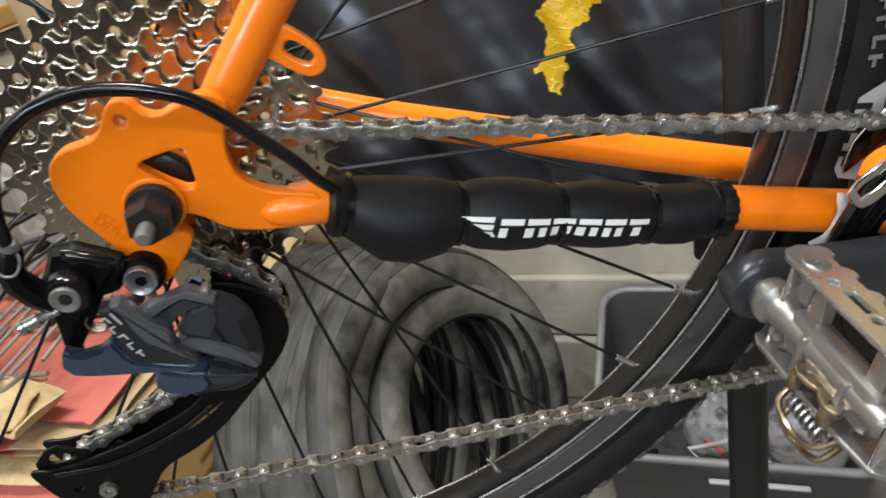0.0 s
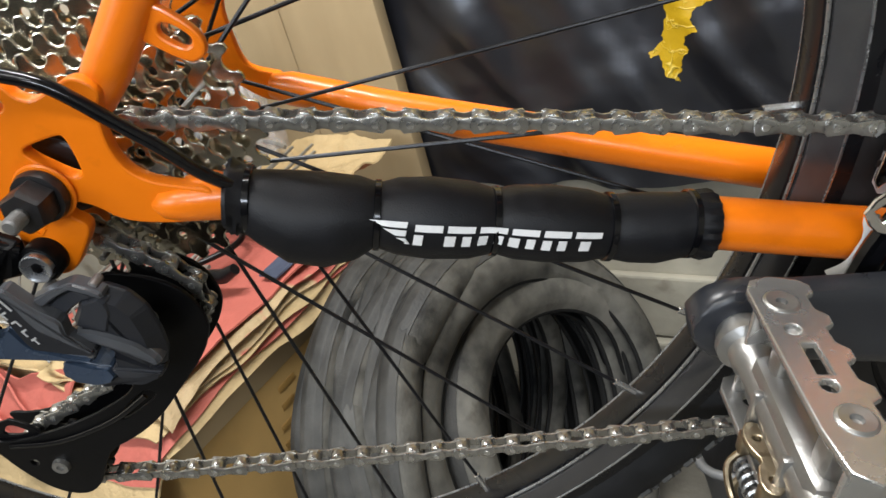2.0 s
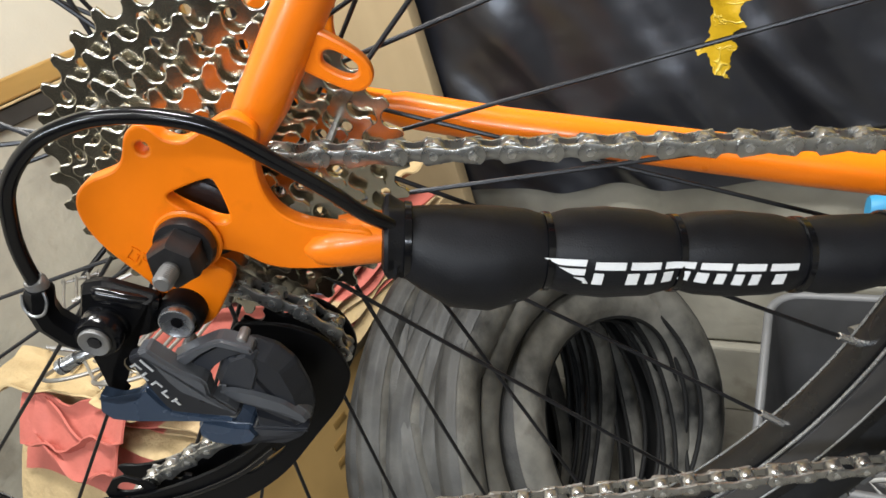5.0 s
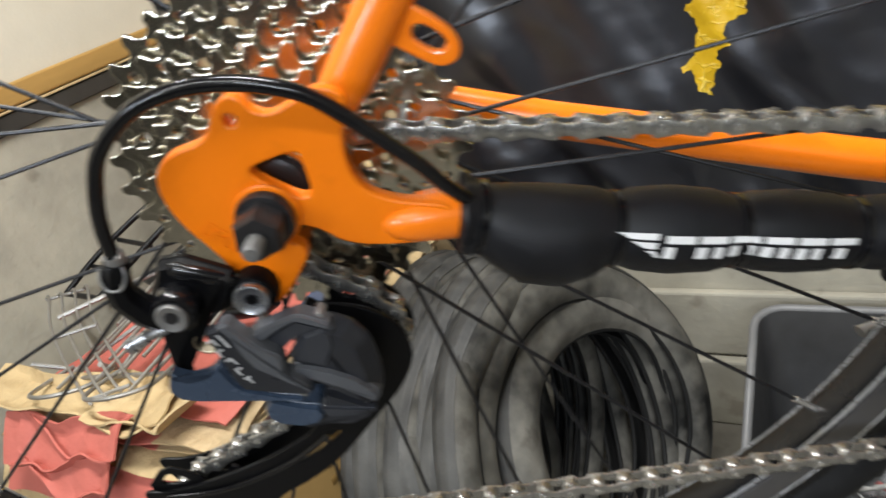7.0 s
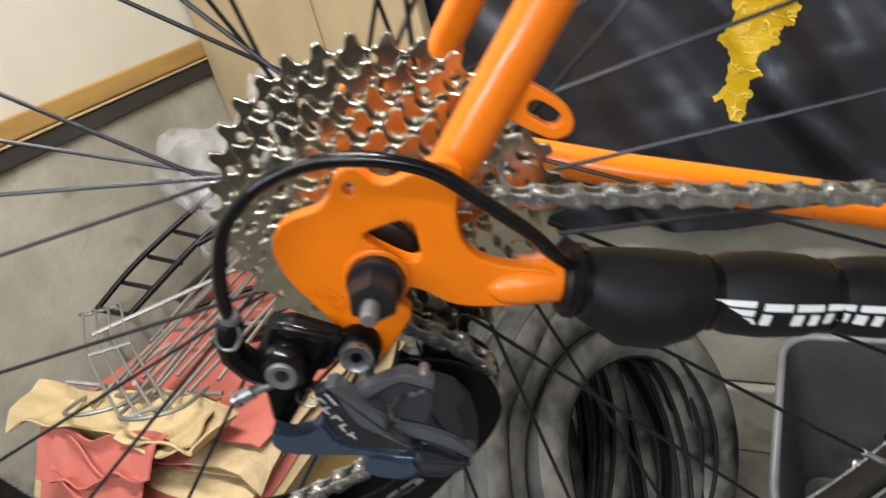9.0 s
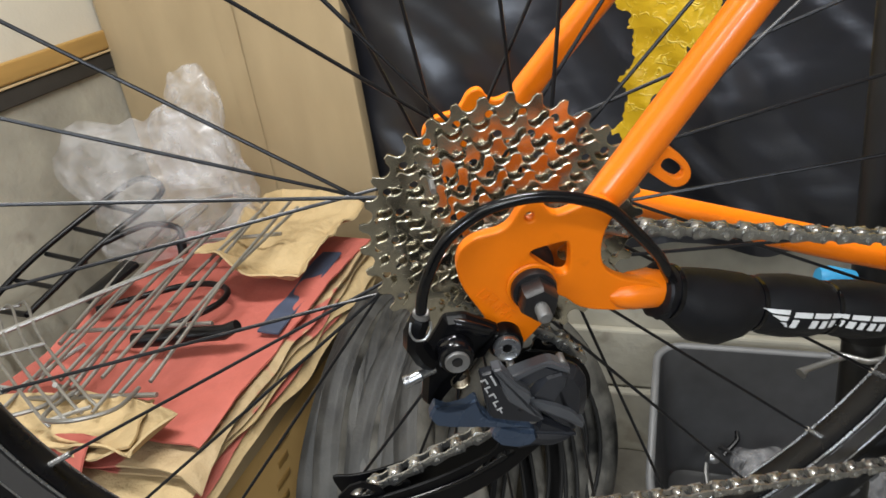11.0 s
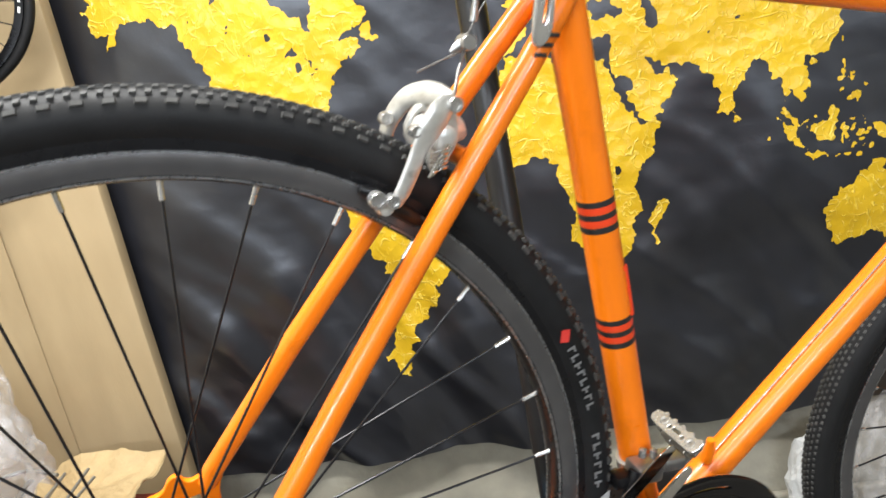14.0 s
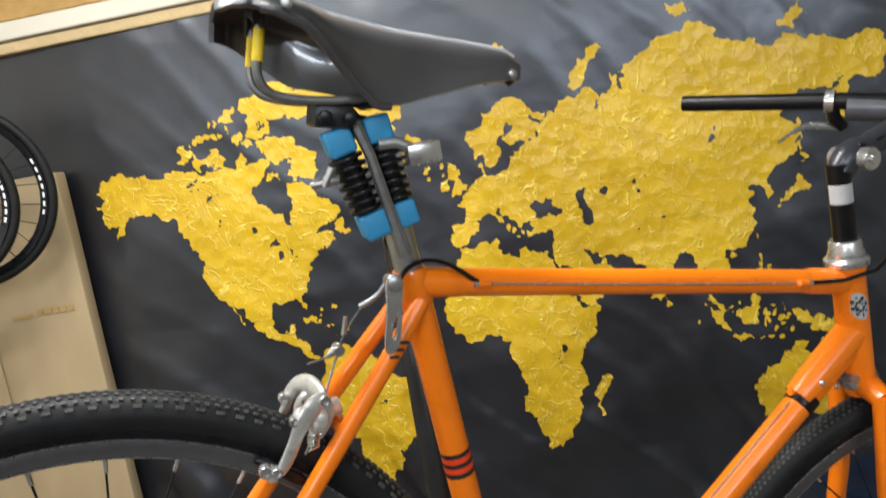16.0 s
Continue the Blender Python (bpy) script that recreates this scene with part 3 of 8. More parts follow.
# brake cable along the top tube
cable = [(0.219, -0.030, 0.395), (0.222, -0.026, 0.425), (0.233, -0.021, 0.447), (0.252, -0.0165, 0.4555), (0.275, -0.0160, 0.452), (0.300, -0.0160, 0.4385), (0.306, -0.0160, 0.4355)]
part("brake_cable", tube(bmesh.new(), smooth_path(cable, 5), 0.0022, 10), "gloss_black", bicycle, "black brake cable housing")
for x in (0.310, 0.688):
    bm = bmesh.new()
    tube(bm, [(x - 0.006, -0.0155, 0.4345), (x + 0.006, -0.0155, 0.4345)], [0.0040, 0.0036], 12)
    part("cable_stop", bm, "orange", top_tube)
    part("ferrule", tube(bmesh.new(), [(x - (0.010 if x < 0.5 else -0.005), -0.0158, 0.4348), (x - (0.002 if x < 0.5 else -0.012), -0.0158, 0.4347)], 0.0030, 12), "alu", top_tube, "silver ferrule")
part("brake_wire", tube(bmesh.new(), [(0.312, -0.0158, 0.4345), (0.50, -0.0162, 0.4340), (0.686, -0.0158, 0.4345)], 0.0009, 6), "alu", bicycle, "bare steel brake wire")
part("brake_cable", tube(bmesh.new(), [(0.698, -0.0158, 0.4347), (0.735, -0.026, 0.4400), (0.775, -0.030, 0.452), (0.825, -0.022, 0.490), (0.86, 0.01, 0.55)], 0.0024, 10), "gloss_black", bicycle, "black brake cable housing")

# ---- chainstay cover with four lashings ----
def CS(x):
    """Middle line of the chainstay cover: it hugs the stay at both ends and sags below it between."""
    ends = 0.0046 * min(1.0, max(0.0, (0.088 - x) / 0.018)) + 0.0035 * min(1.0, max(0.0, (x - 0.226) / 0.016))
    return Vector((x, -0.0640 + (x - 0.06) * 0.0975, -0.0106 - (x - 0.06) * 0.118 + ends))


prof = [(0.0642, 0.0100), (0.0650, 0.0121), (0.0664, 0.0128), (0.0680, 0.0121), (0.0696, 0.0126), (0.0710, 0.0120), (0.0722, 0.0120), (0.0745, 0.0132), (0.0790, 0.0170), (0.0880, 0.0196), (0.1000, 0.0198), (0.1120, 0.0178), (0.1175, 0.0150), (0.1192, 0.0143), (0.1210, 0.0148), (0.1270, 0.0170), (0.1400, 0.0182), (0.1550, 0.0172), (0.1620, 0.0150), (0.1640, 0.0141), (0.1660, 0.0148), (0.1720, 0.0164), (0.1850, 0.0174), (0.2000, 0.0164), (0.2070, 0.0147), (0.2090, 0.0139), (0.2110, 0.0146), (0.2180, 0.0158), (0.2280, 0.0160), (0.2380, 0.0150), (0.2410, 0.0142), (0.2435, 0.0150), (0.2475, 0.0158), (0.2500, 0.0150), (0.2506, 0.0118)]
prof = [(x, r if x < 0.076 or x > 0.2502 else r * 0.885) for x, r in prof]
bm = bmesh.new()
tube(bm, [CS(x) for x, r in prof], [r for x, r in prof], 48)
for v in bm.verts:
    x = v.co.x
    c = CS(min(max(x, 0.05), 0.26))
    d = v.co - c
    a = math.atan2(d.z, d.y)
    if 0.075 < x < 0.118:
        v.co += d * (0.05 * math.sin(a * 2 - 0.6) * math.sin((x - 0.075) / 0.043 * math.pi)) + Vector((0, -0.001, -0.0028)) * math.sin((x - 0.075) / 0.043 * math.pi)
    if x > 0.243 or x < 0.070:
        v.co += d * ((0.045 * math.sin(a * 17)) if x > 0.243 else 0.05 + 0.20 * abs(wave(v.co.x, v.co.y, v.co.z, 210, 5)) + 0.04 * math.sin(a * 4 + x * 700))
    v.co += d * 0.03 * wave(x, a * 0.03, 0, 60, 3)
cover = part("chainstay_cover", bm, "neoprene", bicycle, "black padded neoprene chainstay cover with a white maker mark")
for x in (0.0725, 0.1192, 0.1640, 0.2090, 0.2410):
    c = CS(x)
    r = 0.0122 if x < 0.1 else 0.0143 * 0.885 + 0.0002
    part("lashing", lathe(bmesh.new(), [(r, -0.0015), (r + 0.0010, -0.0011), (r + 0.0010, 0.0011), (r, 0.0015)], c, CS(0.2) - CS(0.1), 36, cap=False), "gloss_black", cover, "shiny black lashing strap")
def on_cover(me):
    """Wraps a flat print, drawn in x along the cover and z up, round the cover's face."""
    b = bmesh.new()
    b.from_mesh(me)
    bmesh.ops.subdivide_edges(b, edges=b.edges, cuts=2)
    for v in b.verts:
        lift, h, x = -v.co.y, v.co.z, 0.1338 + v.co.x
        r = float(np.interp(x, [p[0] for p in prof], [p[1] for p in prof])) * 1.02 + 0.0005 + lift
        th = 0.08 + (h - 0.0030) / 0.0150
        v.co = CS(x) + Vector((0, -r * math.cos(th), r * math.sin(th)))
    return b


# the maker's mark: a winged stripe and a row of slanted white bars
for i in range(6):
    for z0, z1, a, b in ((0.0052, 0.0076, 0.0, 0.0102), (0.0, 0.0040, -0.0006 if i % 2 else 0.0, 0.0034), (0.0, 0.0040, 0.0060, 0.0092 - (0.0030 if i == 0 else 0))):
        if i in (0, 5) and a > 0.005:
            continue
        x0 = i * 0.01195 + (0.0030 if i == 5 and z0 == 0 else 0)
        pts = [(x0 + a + z0 * 0.21, z0), (x0 + b + z0 * 0.21, z0), (x0 + b + z1 * 0.21, z1), (x0 + a + z1 * 0.21, z1)]
        part("mark_bar", on_cover(plate("mark_bar", [pts], 0.0003, "white", 0.00003)), "white", cover, "white slanted bar")
for i in range(3):
    pts = [(-0.0155 + 0.0048 * i, 0.0083 - i * 0.0030), (-0.0012 - 0.0006 * i, 0.0083 - i * 0.0030), (-0.0018 - 0.0006 * i, 0.0062 - i * 0.0030), (-0.0108 + 0.0048 * i, 0.0062 - i * 0.0030)]
    part("wing_bar", on_cover(plate("wing_bar", [pts], 0.0003, "white", 0.00003)), "white", cover, "white wing stripe")

# ---- wheels ----
def wheel(name, label, centre, phase, hub_r, seg=144, fine=False):
    centre = Vector(centre)
    bm = bmesh.new()
    lathe(bm, [(0.006, -0.046), (0.0075, -0.045), (0.0085, -0.020), (0.0215, -0.0165), (0.0225, -0.0145), (0.0215, -0.012), (0.0125, -0.009), (0.0120, 0.022), (0.0205, 0.0275), (0.0215, 0.0290), (0.0205, 0.0305), (0.0090, 0.034), (0.008, 0.060), (0.006, 0.062)], centre, (0, 1, 0), 32)
    hub = part(name, bm, "gloss_black", bicycle, label)
    rimp = [(0.2885, -0.005), (0.2900, -0.0085), (0.2980, -0.0118), (0.3000, -0.0120), (0.3140, -0.0120), (0.3145, -0.0105), (0.3060, -0.0095), (0.3060, 0.0095), (0.3145, 0.0105), (0.3140, 0.0120), (0.3000, 0.0120), (0.2980, 0.0118), (0.2900, 0.0085), (0.2885, 0.005)]
    part("rim", lathe(bmesh.new(), rimp, centre, (0, 1, 0), seg, closed=True), "rim", hub, "dark grey rim")
    for s in (-1, 1):
        trk = [(0.2925, 0.0098 * s), (0.2925, 0.0122 * s), (0.2935, 0.0125 * s), (0.3060, 0.0125 * s), (0.3070, 0.0122 * s), (0.3070, 0.0118 * s)]
        part("brake_track", lathe(bmesh.new(), trk, centre, (0, 1, 0), seg, closed=True), "rim_track", hub, "machined grey brake track")
        part("rim_edge", lathe(bmesh.new(), [(0.2912 + 0.0009 * math.cos(radians(k)), 0.0104 * s + 0.0009 * math.sin(radians(k))) for k in range(0, 360, 60)], centre, (0, 1, 0), seg, closed=True), "steel_bright", hub, "worn bright rim edge")
        part("rim_edge", lathe(bmesh.new(), [(0.3066 + 0.0007 * math.cos(radians(k)), 0.0124 * s + 0.0007 * math.sin(radians(k))) for k in range(0, 360, 60)], centre, (0, 1, 0), seg, closed=True), "steel_bright", hub, "worn bright rim edge")
    typ = []
    for i in range(15):
        a = math.radians(-138 + 276 * i / 14)
        typ.append((0.3258 + 0.0168 * math.cos(a), 0.0172 * math.sin(a)))
    inner = [(0.3100, 0.0088), (0.3080, 0.0), (0.3100, -0.0088)]
    part("tyre", lathe(bmesh.new(), typ + inner, centre, (0, 1, 0), seg, closed=True), "rubber", hub, "black gravel tyre with small file knobs")
    vs, fs = [], []
    cnt = 260
    for i in range(cnt):
        for j, (a0, w, ln, hgt) in enumerate(((0, 0.0028, 0.0046, 0.0012), (17, 0.0026, 0.0042, 0.0013), (-17, 0.0026, 0.0042, 0.0013), (36, 0.0030, 0.0040, 0.0015), (-36, 0.0030, 0.0040, 0.0015), (57, 0.0036, 0.0078, 0.0016), (-57, 0.0036, 0.0078, 0.0016))):
            if abs(a0) == 57 and (i % 2 or fine):
                continue
            if fine:
                hgt *= 0.5
            t = 2 * math.pi * (i + (0.5 if j in (1, 2, 5, 6) else 0.0)) / cnt
            a = math.radians(a0)
            rad = 0.3258 + 0.0168 * math.cos(a)
            er = Vector((math.cos(t), 0, math.sin(t)))
            et = Vector((-math.sin(t), 0, math.cos(t)))
            nrm = er * math.cos(a) + Vector((0, math.sin(a), 0))
            tan = -er * math.sin(a) + Vector((0, math.cos(a), 0))
            p = centre + er * rad + Vector((0, 0.0172 * math.sin(a), 0))
            k = len(vs)
            for h, sc in ((-0.0006, 1.0), (hgt, 0.78)):
                for du, dv in ((-1, -1), (1, -1), (1, 1), (-1, 1)):
                    vs.append(p + nrm * h + et * (ln / 2 * du * sc) + tan * (w / 2 * dv * sc))
            fs += [(k + 4, k + 5, k + 6, k + 7), (k, k + 1, k + 5, k + 4), (k + 1, k + 2, k + 6, k + 5), (k + 2, k + 3, k + 7, k + 6), (k + 3, k, k + 4, k + 7)]
    me = bpy.data.meshes.new("tread")
    me.from_pydata(vs, [], fs)
    me.materials.append(M["tread"])
    tagged(part("tread", me, "tread", hub, "small square rubber knobs"), kind="stuff")
    # 32 spokes, three-cross; one mesh for a spoke, one for a nipple
    for k in range(32):
        th = math.radians(phase + 11.25 * k)
        right = k % 2 == 0
        lead = -1 if k % 4 in (0, 1) else 1
        fy = -0.0145 if right else 0.029
        fy += 0.002 * lead
        hub_th = th + lead * math.radians(70)
        a = centre + Vector((0.0205 * math.cos(hub_th), fy, 0.0205 * math.sin(hub_th)))
        b = centre + Vector((0.2885 * math.cos(th), 0, 0.2885 * math.sin(th)))
        d = (b - a).normalized()
        part("spoke", tube(bmesh.new(), [a, b - d * 0.010], 0.00100, 8), "spoke", hub)
        part("nipple", tube(bmesh.new(), [b - d * 0.0130, b - d * 0.0128, b - d * 0.003, b + d * 0.002], [0.0011, 0.0018, 0.0018, 0.0021], 8), "alu", hub, "silver nipple")
    return hub


rear_wheel = wheel("rear_wheel", "black rear wheel with black spokes and silver nipples", (0, 0, 0), 0.9, 0.0215)
rear_wheel.matrix_local = Matrix.Translation((0, -0.008, 0)) @ Matrix.Rotation(radians(-2.0), 4, "X")
front_wheel = wheel("front_wheel", "black front wheel with black spokes", FRONT, 5.0, 0.0215, fine=True)
# the bars stand turned a little to the right
STEER = Matrix.Translation(HEAD(0.40)) @ Matrix.Rotation(radians(-14.0), 4, HEAD(1) - HEAD(0)) @ Matrix.Translation(-HEAD(0.40))
front_wheel.matrix_local = STEER
# rear tyre print and rim reflector patch
def arc_bars(name, count, radius, angle, size, y, mat, parent, label, pitch):
    """A row of plain printed bars set round the tyre's side."""
    for i in range(count):
        t = angle - (i * pitch) / radius
        b = bmesh.new()
        m = Matrix.Translation((radius * math.cos(t), y, radius * math.sin(t))) @ Matrix.Rotation(-t + math.pi / 2, 4, "Y")
        box(b, (-pitch * 0.22, 0, 0), (pitch * 0.24, 0.0004, size), m)
        box(b, (pitch * 0.12, 0, (0.33, -0.33, 0.0)[i % 3] * size), (pitch * 0.40, 0.0004, size * 0.26), m)
        part(name, b, mat, parent, label)


arc_bars("tyre_print", 8, 0.3225, math.radians(29.0), 0.0070, -0.0180, "tyre_ink", rear_wheel, "pale grey print bar", 0.0078)
arc_bars("tyre_print", 6, 0.3225, math.radians(14.0), 0.0070, -0.0180, "tyre_ink", rear_wheel, "pale grey print bar", 0.0090)
arc_bars("tyre_print", 3, 0.3235, math.radians(1.6), 0.0092, -0.01795, "black_print", rear_wheel, "black print bar", 0.0125)
bm = bmesh.new()
for a0, a1, mat in ((-4.8, 2.8, 0),):
    pts = []
    for i in range(9):
        a = math.radians(a0 + (a1 - a0) * i / 8)
        pts.append(((0.3200 + (0.004 if i == 0 else 0)) * math.cos(a), 0.3200 * math.sin(a)))
    for i in range(8, -1, -1):
        a = math.radians(a0 + (a1 - a0) * i / 8 + (1.6 if i == 8 else 0))
        pts.append((0.3345 * math.cos(a), 0.3345 * math.sin(a)))
patch = plate("tyre_patch", [pts], 0.0003, "grey_patch", 0.00003, Matrix.Translation((0, -0.01755, 0)))
part("tyre_patch", patch, "grey_patch", rear_wheel, "silver printed label patch")
bm = bmesh.new()
a = math.radians(31.5)
box(bm, (0.3225 * math.cos(a), -0.0177, 0.3225 * math.sin(a)), (0.007, 0.0008, 0.010), Matrix())
part("tyre_logo", bm, "red_print", rear_wheel, "red printed square")

# ---- cassette ----
def sprocket(teeth, y, mat="nickel", inner=None, holes=True, thick=0.0018, arms=True):
    rp = 0.0127 / (2 * math.sin(math.pi / teeth))
    pts, seat = [], 0.0040
    for i in range(teeth):
        a = 2 * math.pi * (i + 0.5) / teeth + 0.06 * teeth
        er, et = Vector((math.cos(a), math.sin(a))), Vector((-math.sin(a), math.cos(a)))
        tall = 0.0021 if i % 4 else 0.0012
        for w in (-88, -66, -44, -22, 0, 22, 44, 66, 88):
            p = er * (rp + 0.0002 - seat * math.cos(math.radians(w))) + et * (seat * math.sin(math.radians(w)))
            pts.append((p.x, p.y))
        half = math.pi / teeth
        for f, dr in ((0.70, 0.62), (0.76, 1.0), (1.14, 1.0), (1.24, 0.55)):
            b = a + half * f
            pts.append(((rp + tall * dr) * math.cos(b), (rp + tall * dr) * math.sin(b)))
    loops = [pts, circle(0, 0, inner or max(rp - 0.0135, 0.0145), 40)]
    if holes:
        n = max(5, int(teeth * 0.75))
        for i in range(n):
            a = 2 * math.pi * (i + 0.25) / n
            loops.append(circle((rp - 0.0072) * math.cos(a), (rp - 0.0072) * math.sin(a), 0.0019, 14))
    if holes and teeth > 16:
        for i in range(teeth):
            a = 2 * math.pi * (i + 0.5) / teeth + 0.06 * teeth
            if i % 3:
                loops.append(circle((rp - 0.0113) * math.cos(a), (rp - 0.0113) * math.sin(a), 0.0009, 8))
    return plate("sprocket", loops, thick, mat, 0.00035, Matrix.Translation((0, y, 0)))


bm = lathe(bmesh.new(), [(0.0145, -0.022), (0.0165, -0.0225), (0.0165, -0.0575), (0.0145, -0.0580)], (0, 0, 0), (0, 1, 0), 32)
cassette = part("cassette", bm, "steel_dark", bicycle, "eight-speed nickel cassette of drilled sprockets")
for i, n in enumerate((34, 30, 26, 23, 20, 17, 14, 11)):
    part("sprocket", sprocket(n, -0.0230 - i * 0.0047, holes=n > 14), "nickel", cassette)
for k in range(3):
    a = 2.1 * k + 0.4
    bm = tube(bmesh.new(), [(0.05 * math.cos(a), -0.0255, 0.05 * math.sin(a)), (0.05 * math.cos(a), -0.043, 0.05 * math.sin(a))], 0.0014, 8)
    part("rivet", bm, "steel_worn", cassette)
part("lockring", lathe(bmesh.new(), [(0.009, -0.0560), (0.0150, -0.0562), (0.0155, -0.0590), (0.0140, -0.0600), (0.0095, -0.0600)], (0, 0, 0), (0, 1, 0), 32), "steel_dark", cassette)

# axle, washer, nut
AX = Vector((0.0022, 0, 0.0015))
axle = part("axle", tube(bmesh.new(), [AX + Vector((0, -0.0985, 0)), AX + Vector((0, -0.0978, 0)), AX + Vector((0, -0.060, 0))], [0.0022, 0.0029, 0.0030], 20), "steel_worn", bicycle, "threaded steel axle end")
for k in range(7):
    part("thread", lathe(bmesh.new(), [(0.0029, -0.0004), (0.0032, 0.0), (0.0029, 0.0004)], AX + Vector((0, -0.0972 + 0.0009 * k, 0)), (0, 1, 0), 18), "steel_worn", axle)
part("washer", lathe(bmesh.new(), [(0.006, -0.0735), (0.0112, -0.0737), (0.0114, -0.0744), (0.0107, -0.0750), (0.006, -0.0752)], AX, (0, 1, 0), 32), "orange_old", axle)
part("nut_flange", lathe(bmesh.new(), [(0.005, -0.0752), (0.0098, -0.0753), (0.0102, -0.0770), (0.0096, -0.0795), (0.005, -0.0800)], AX, (0, 1, 0), 32), "steel_dark", axle, "dark nut flange")
part("axle_nut", lathe(bmesh.new(), [(0.0080, -0.0790), (0.0086, -0.0800), (0.0086, -0.0880), (0.0076, -0.0900), (0.0040, -0.0903)], AX, (0, 1, 0), 6), "steel_dark", axle, "black hexagonal axle nut")
part("axle_end", lathe(bmesh.new(), [(0.012, 0.074), (0.012, 0.080), (0.0085, 0.084), (0.005, 0.094)], (0, 0, 0), (0, 1, 0), 24), "steel_dark", bicycle, "dark axle nut on the far side")

# ---- chain ----
RING_R, COG_R, PUL_R = 0.0688, 0.0225, 0.0205
GUIDE, TENS = Vector((0.0210, -0.0620)), Vector((-0.0475, -0.1580))
circles = [(Vector((BB.x, BB.z)), RING_R, 1), (Vector((0, 0)), COG_R, 1), (GUIDE, PUL_R, -1), (TENS, PUL_R, 1)]


def tangent(i, j):
    (ci, ri, si), (cj, rj, sj) = circles[i], circles[j]
    d = cj - ci
    th = math.atan2(d.y, d.x) + math.asin((si * ri - sj * rj) / d.length)
    rt = Vector((math.sin(th), -math.cos(th)))
    return ci + rt * (si * ri), cj + rt * (sj * rj)


def chain_points():
    out = []
    for j in range(4):
        i, k = (j - 1) % 4, (j + 1) % 4
        _, p_in = tangent(i, j)
        p_out, p_next = tangent(j, k)
        c, r, s = circles[j]
        a0, a1 = math.atan2(*(p_in - c).yx), math.atan2(*(p_out - c).yx)
        while (a1 - a0) * s < 0:
            a1 += 2 * math.pi * s
        for q in range(40):
            a = a0 + (a1 - a0) * q / 40
            out.append(c + Vector((math.cos(a), math.sin(a))) * r)
        for q in range(60):
            out.append(p_out.lerp(p_next, q / 60) - Vector((0, 0.0030 * math.sin(math.pi * q / 60) if j == 3 else 0)))
    return out


raw_path = chain_points()
acc = [0.0]
for p, q in zip(raw_path, raw_path[1:] + raw_path[:1]):
    acc.append(acc[-1] + (q - p).length)
LINKS = round(acc[-1] / 0.0127 / 2) * 2
loop_x = [p.x for p in raw_path] + [raw_path[0].x]
loop_z = [p.y for p in raw_path] + [raw_path[0].y]
pins = [(float(np.interp(acc[-1] * k / LINKS, acc, loop_x)), float(np.interp(acc[-1] * k / LINKS, acc, loop_z))) for k in range(LINKS)]
chain_y = lambda x: -0.0562 + min(max(x, 0), 0.41) * 0.030


def link_mesh(outer):
    bm = bmesh.new()
    half, th = (0.0030, 0.0010) if outer else (0.0020, 0.0010)
    prof = []
    for i in range(7):
        a = math.radians(125 + 110 * i / 6)
        prof.append((0.0042 * math.cos(a), 0.0042 * math.sin(a)))
    prof += [(0.0127 * 0.34, -0.0024), (0.0127 * 0.5, -0.0020), (0.0127 * 0.66, -0.0024)]
    for i in range(7):
        a = math.radians(-55 + 110 * i / 6)
        prof.append((0.0127 + 0.0042 * math.cos(a), 0.0042 * math.sin(a)))
    prof += [(0.0127 * 0.66, 0.0024), (0.0127 * 0.5, 0.0020), (0.0127 * 0.34, 0.0024)]
    for s in (-1, 1):
        y0, y1 = s * half, s * (half + th)
        a = [bm.verts.new((x, y0, z)) for x, z in prof]
        b = [bm.verts.new((x, y1, z)) for x, z in prof]
        c = [bm.verts.new((0.00635 + (x - 0.00635) * 0.965, y1 + s * 0.00012, z * 0.92)) for x, z in prof]
        bm.faces.new(a)
        bridge(bm, a, b)
        bridge(bm, b, c)
        bm.faces.new(c)
    for x in (0, 0.0127):
        if outer:
            lathe(bm, [(0.0012, -half - th - 0.0005), (0.0018, -half - th - 0.0004), (0.0018, half + th + 0.0004), (0.0012, half + th + 0.0005)], (x, 0, 0), (0, 1, 0), 10)
        else:
            lathe(bm, [(0.0037, -half), (0.0038, -half * 0.9), (0.0038, half * 0.9), (0.0037, half)], (x, 0, 0), (0, 1, 0), 12)
    return finish(bm, "chain_link", "chain")


OUTER, INNER = link_mesh(True), link_mesh(False)
bm = bmesh.new()
for x, z in pins:
    lathe(bm, [(0.0011, -0.0047), (0.0015, -0.0046), (0.0015, 0.0046), (0.0011, 0.0047)], (x, chain_y(x), z), (0, 1, 0), 8)
chain = part("chain", bm, "chain_pin", bicycle, "grey steel roller chain")
for k in range(LINKS):
    (x0, z0), (x1, z1) = pins[k], pins[(k + 1) % LINKS]
    lk = part("chain_link", OUTER if k % 2 else INNER, "chain", chain)
    lk.matrix_local = Matrix.Translation((x0, chain_y(x0), z0)) @ Matrix.Rotation(-math.atan2(z1 - z0, x1 - x0), 4, "Y") @ Matrix.Rotation(math.atan2(chain_y(x1) - chain_y(x0), 0.0127), 4, "Z")


# ---- crankset and pedals ----
bm = bmesh.new()
lathe(bm, [(0.006, -0.076), (0.0105, -0.075), (0.0135, -0.071), (0.0135, -0.036), (0.012, -0.034)], BB, (0, 1, 0), 28)
crankset = part("crankset", bm, "satin_grey", bicycle, "dark grey crankset with a glossy black chain guard")


